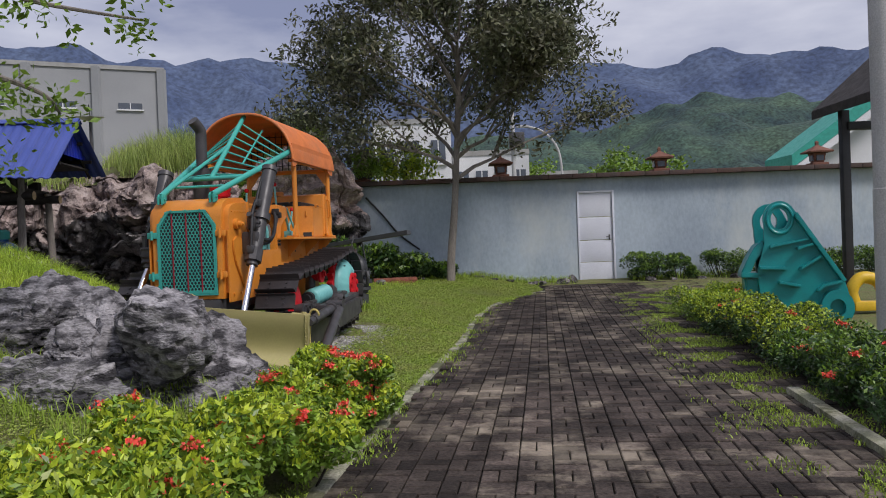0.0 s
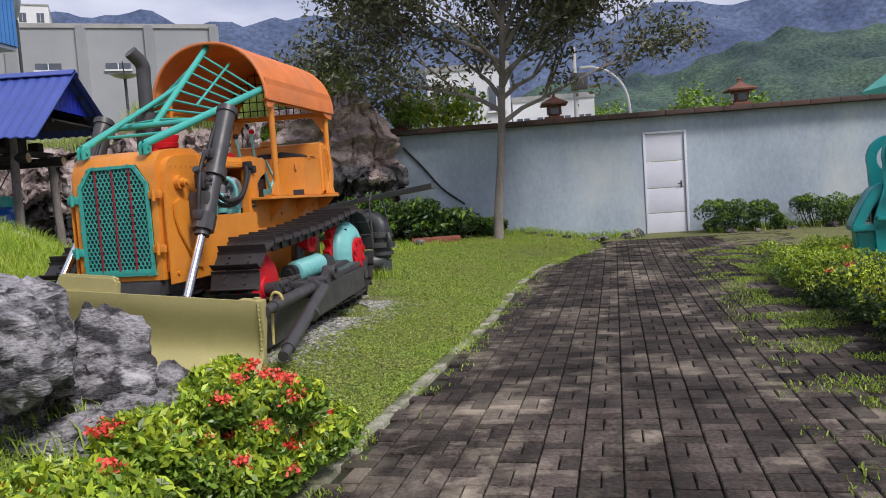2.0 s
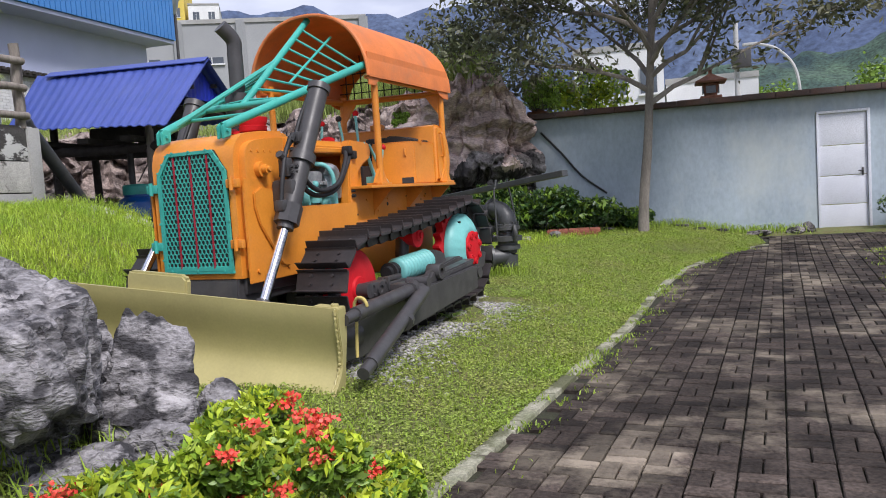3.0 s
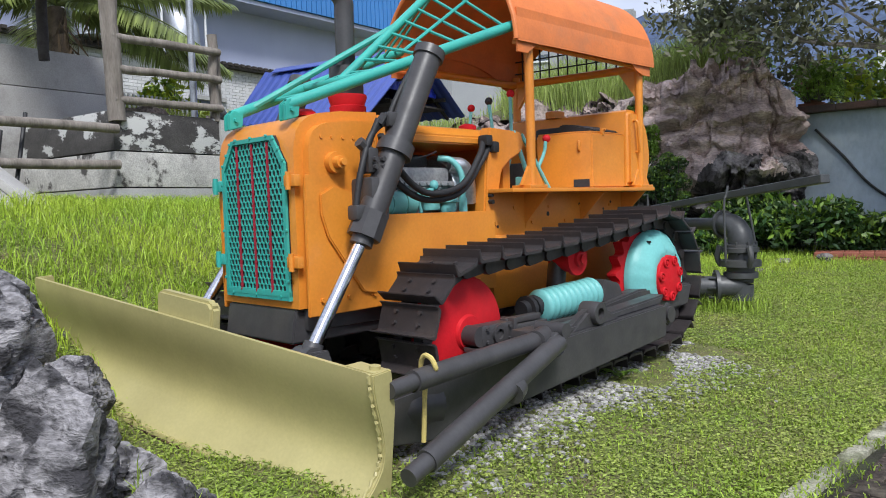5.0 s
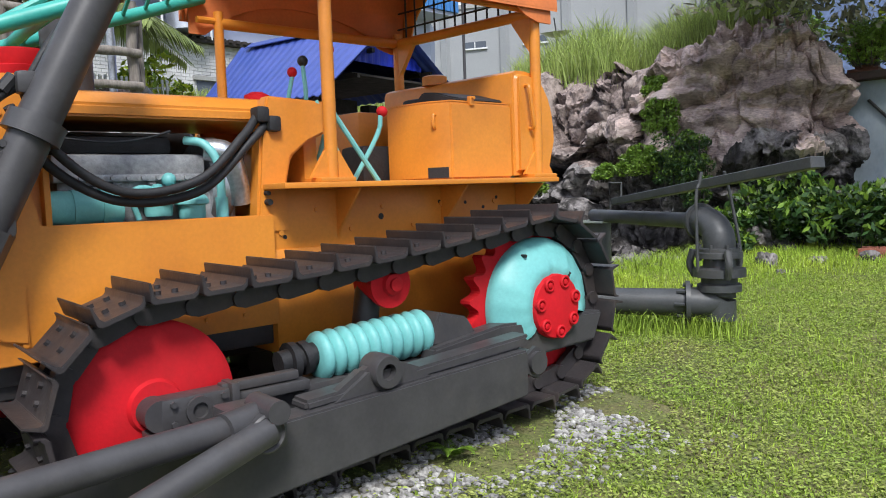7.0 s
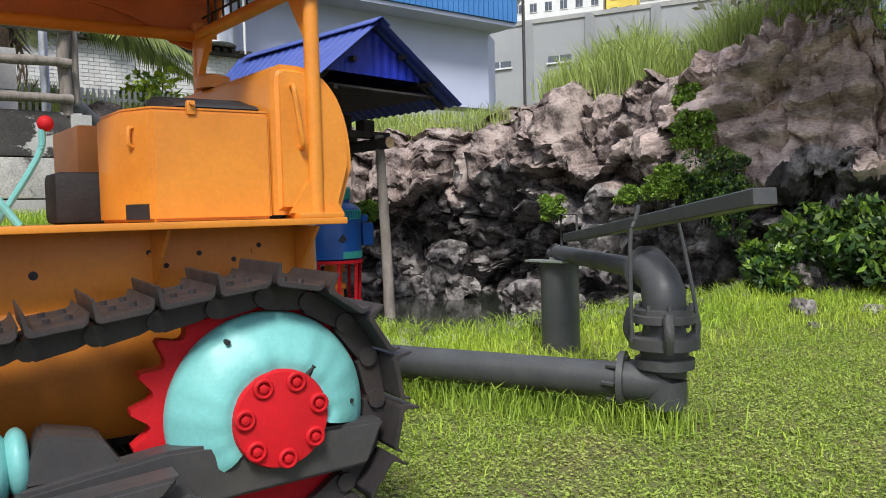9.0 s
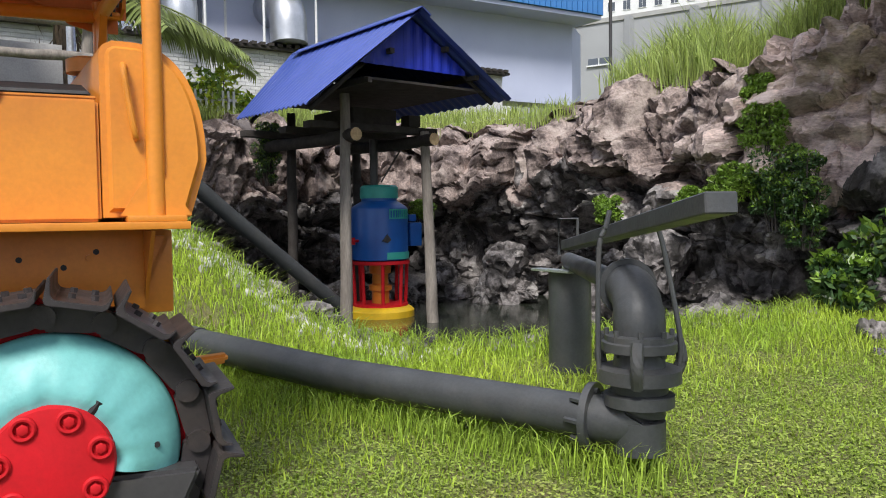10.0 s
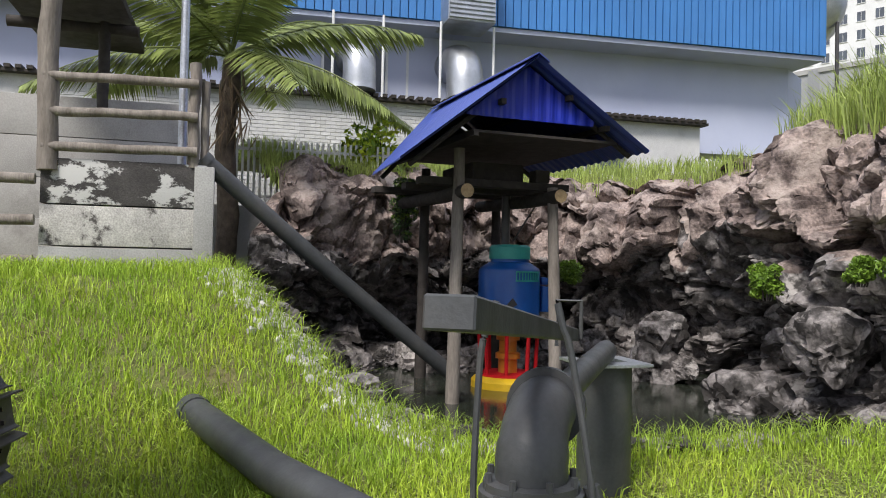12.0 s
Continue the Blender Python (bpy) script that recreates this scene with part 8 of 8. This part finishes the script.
def paver_mesh(a, b):
    bm = bmesh.new()
    e = 0.006
    lo = [bm.verts.new(p) for p in ((-a, -b, -0.05), (a, -b, -0.05), (a, b, -0.05), (-a, b, -0.05))]
    md = [bm.verts.new(p) for p in ((-a, -b, -e), (a, -b, -e), (a, b, -e), (-a, b, -e))]
    tp = [bm.verts.new(p) for p in ((-a + e, -b + e, 0), (a - e, -b + e, 0), (a - e, b - e, 0), (-a + e, b - e, 0))]
    for r, s in ((lo, md), (md, tp)):
        for k in range(4):
            bm.faces.new((r[k], r[(k + 1) % 4], s[(k + 1) % 4], s[k]))
    bm.faces.new(tp)
    return mesh_of("paver", bm, PAVE)


PA, PB = paver_mesh(0.0965, 0.0465), paver_mesh(0.0465, 0.0965)
rv = random.Random(2)
rest_v, rest_f = [], []
count = 0
TURN = Matrix.Rotation(radians(-7.6), 4, "Z")
for ci in range(-10, 30):
    for ri in range(-12, 96):
        wide = (ci + ri) % 2
        for h in (-1, 1):
            lx, ly = ci * 0.202, ri * 0.202
            if wide:
                ly += h * 0.0505
            else:
                lx += h * 0.0505
            p = TURN @ Vector((lx, ly, 0))
            x, y = p.x + 0.0, p.y + 0.0
            right = 2.80 + 0.155 * (y - 5) * (1 if y < 12 else 1.5)
            if not (kerb_x(y) + 0.12 < x < right) or y > 18.7 or y < -2.5:
                continue
            z = land(x, y) + rv.uniform(-0.004, 0.004)
            m = Matrix.Translation((x, y, z)) @ TURN @ Matrix.Rotation(radians(rv.uniform(-0.7, 0.7)), 4, "X") @ Matrix.Rotation(radians(rv.uniform(-0.7, 0.7)), 4, "Y") @ Matrix.Rotation(radians(rv.uniform(-1.2, 1.2)), 4, "Z")
            me = PA if wide else PB
            if 0.0 < x < 2.1 and 4.6 < y < 7.3 and count < 300:
                o = new("paver", me)
                o.matrix_world = m
                o.parent = pavement
                count += 1
            else:
                b = len(rest_v)
                rest_v += [m @ v.co for v in me.vertices]
                rest_f += [[b + i for i in f.vertices] for f in me.polygons]
rest = raw("pavers_beyond", rest_v, rest_f, PAVE, pavement)
tagged(rest, kind="stuff")

kl = thing("kerb_lawn", "low mossy concrete kerb between paving and lawn", "kerb", kind="structure")
y = 2.0
while y < 17.2:
    y2 = y + 0.58
    a, b = Vector((kerb_x(y), y, 0)), Vector((kerb_x(y2), y2, 0))
    ang = math.degrees(math.atan2(-(b.x - a.x), b.y - a.y))
    o = one("kerb_stone", KERB, kl, lambda bm: box(bm, (-0.05, 0, -0.12), (0.05, (b - a).length - 0.012, 0.006 + 0.008 * noise.noise((y, 1, 1))), 0.012))
    o.matrix_world = pose(a.x + 0.03, a.y, land(a.x + 0.1, a.y), 0, 0, ang)
    y = y2
kr = thing("kerb_hedge", "pale concrete kerb along the clipped hedge", "kerb", kind="structure")
y = 2.5
while y < 6.6:
    x = 2.48 + (y - 5.0) * 0.14
    o = one("kerb_stone", KERB, kr, lambda bm: box(bm, (-0.05, 0, -0.12), (0.05, 0.585, 0.05 + 0.006 * noise.noise((y, 4, 1))), 0.012))
    o.matrix_world = pose(x, y, 0, 0, 0, -8)
    y += 0.6
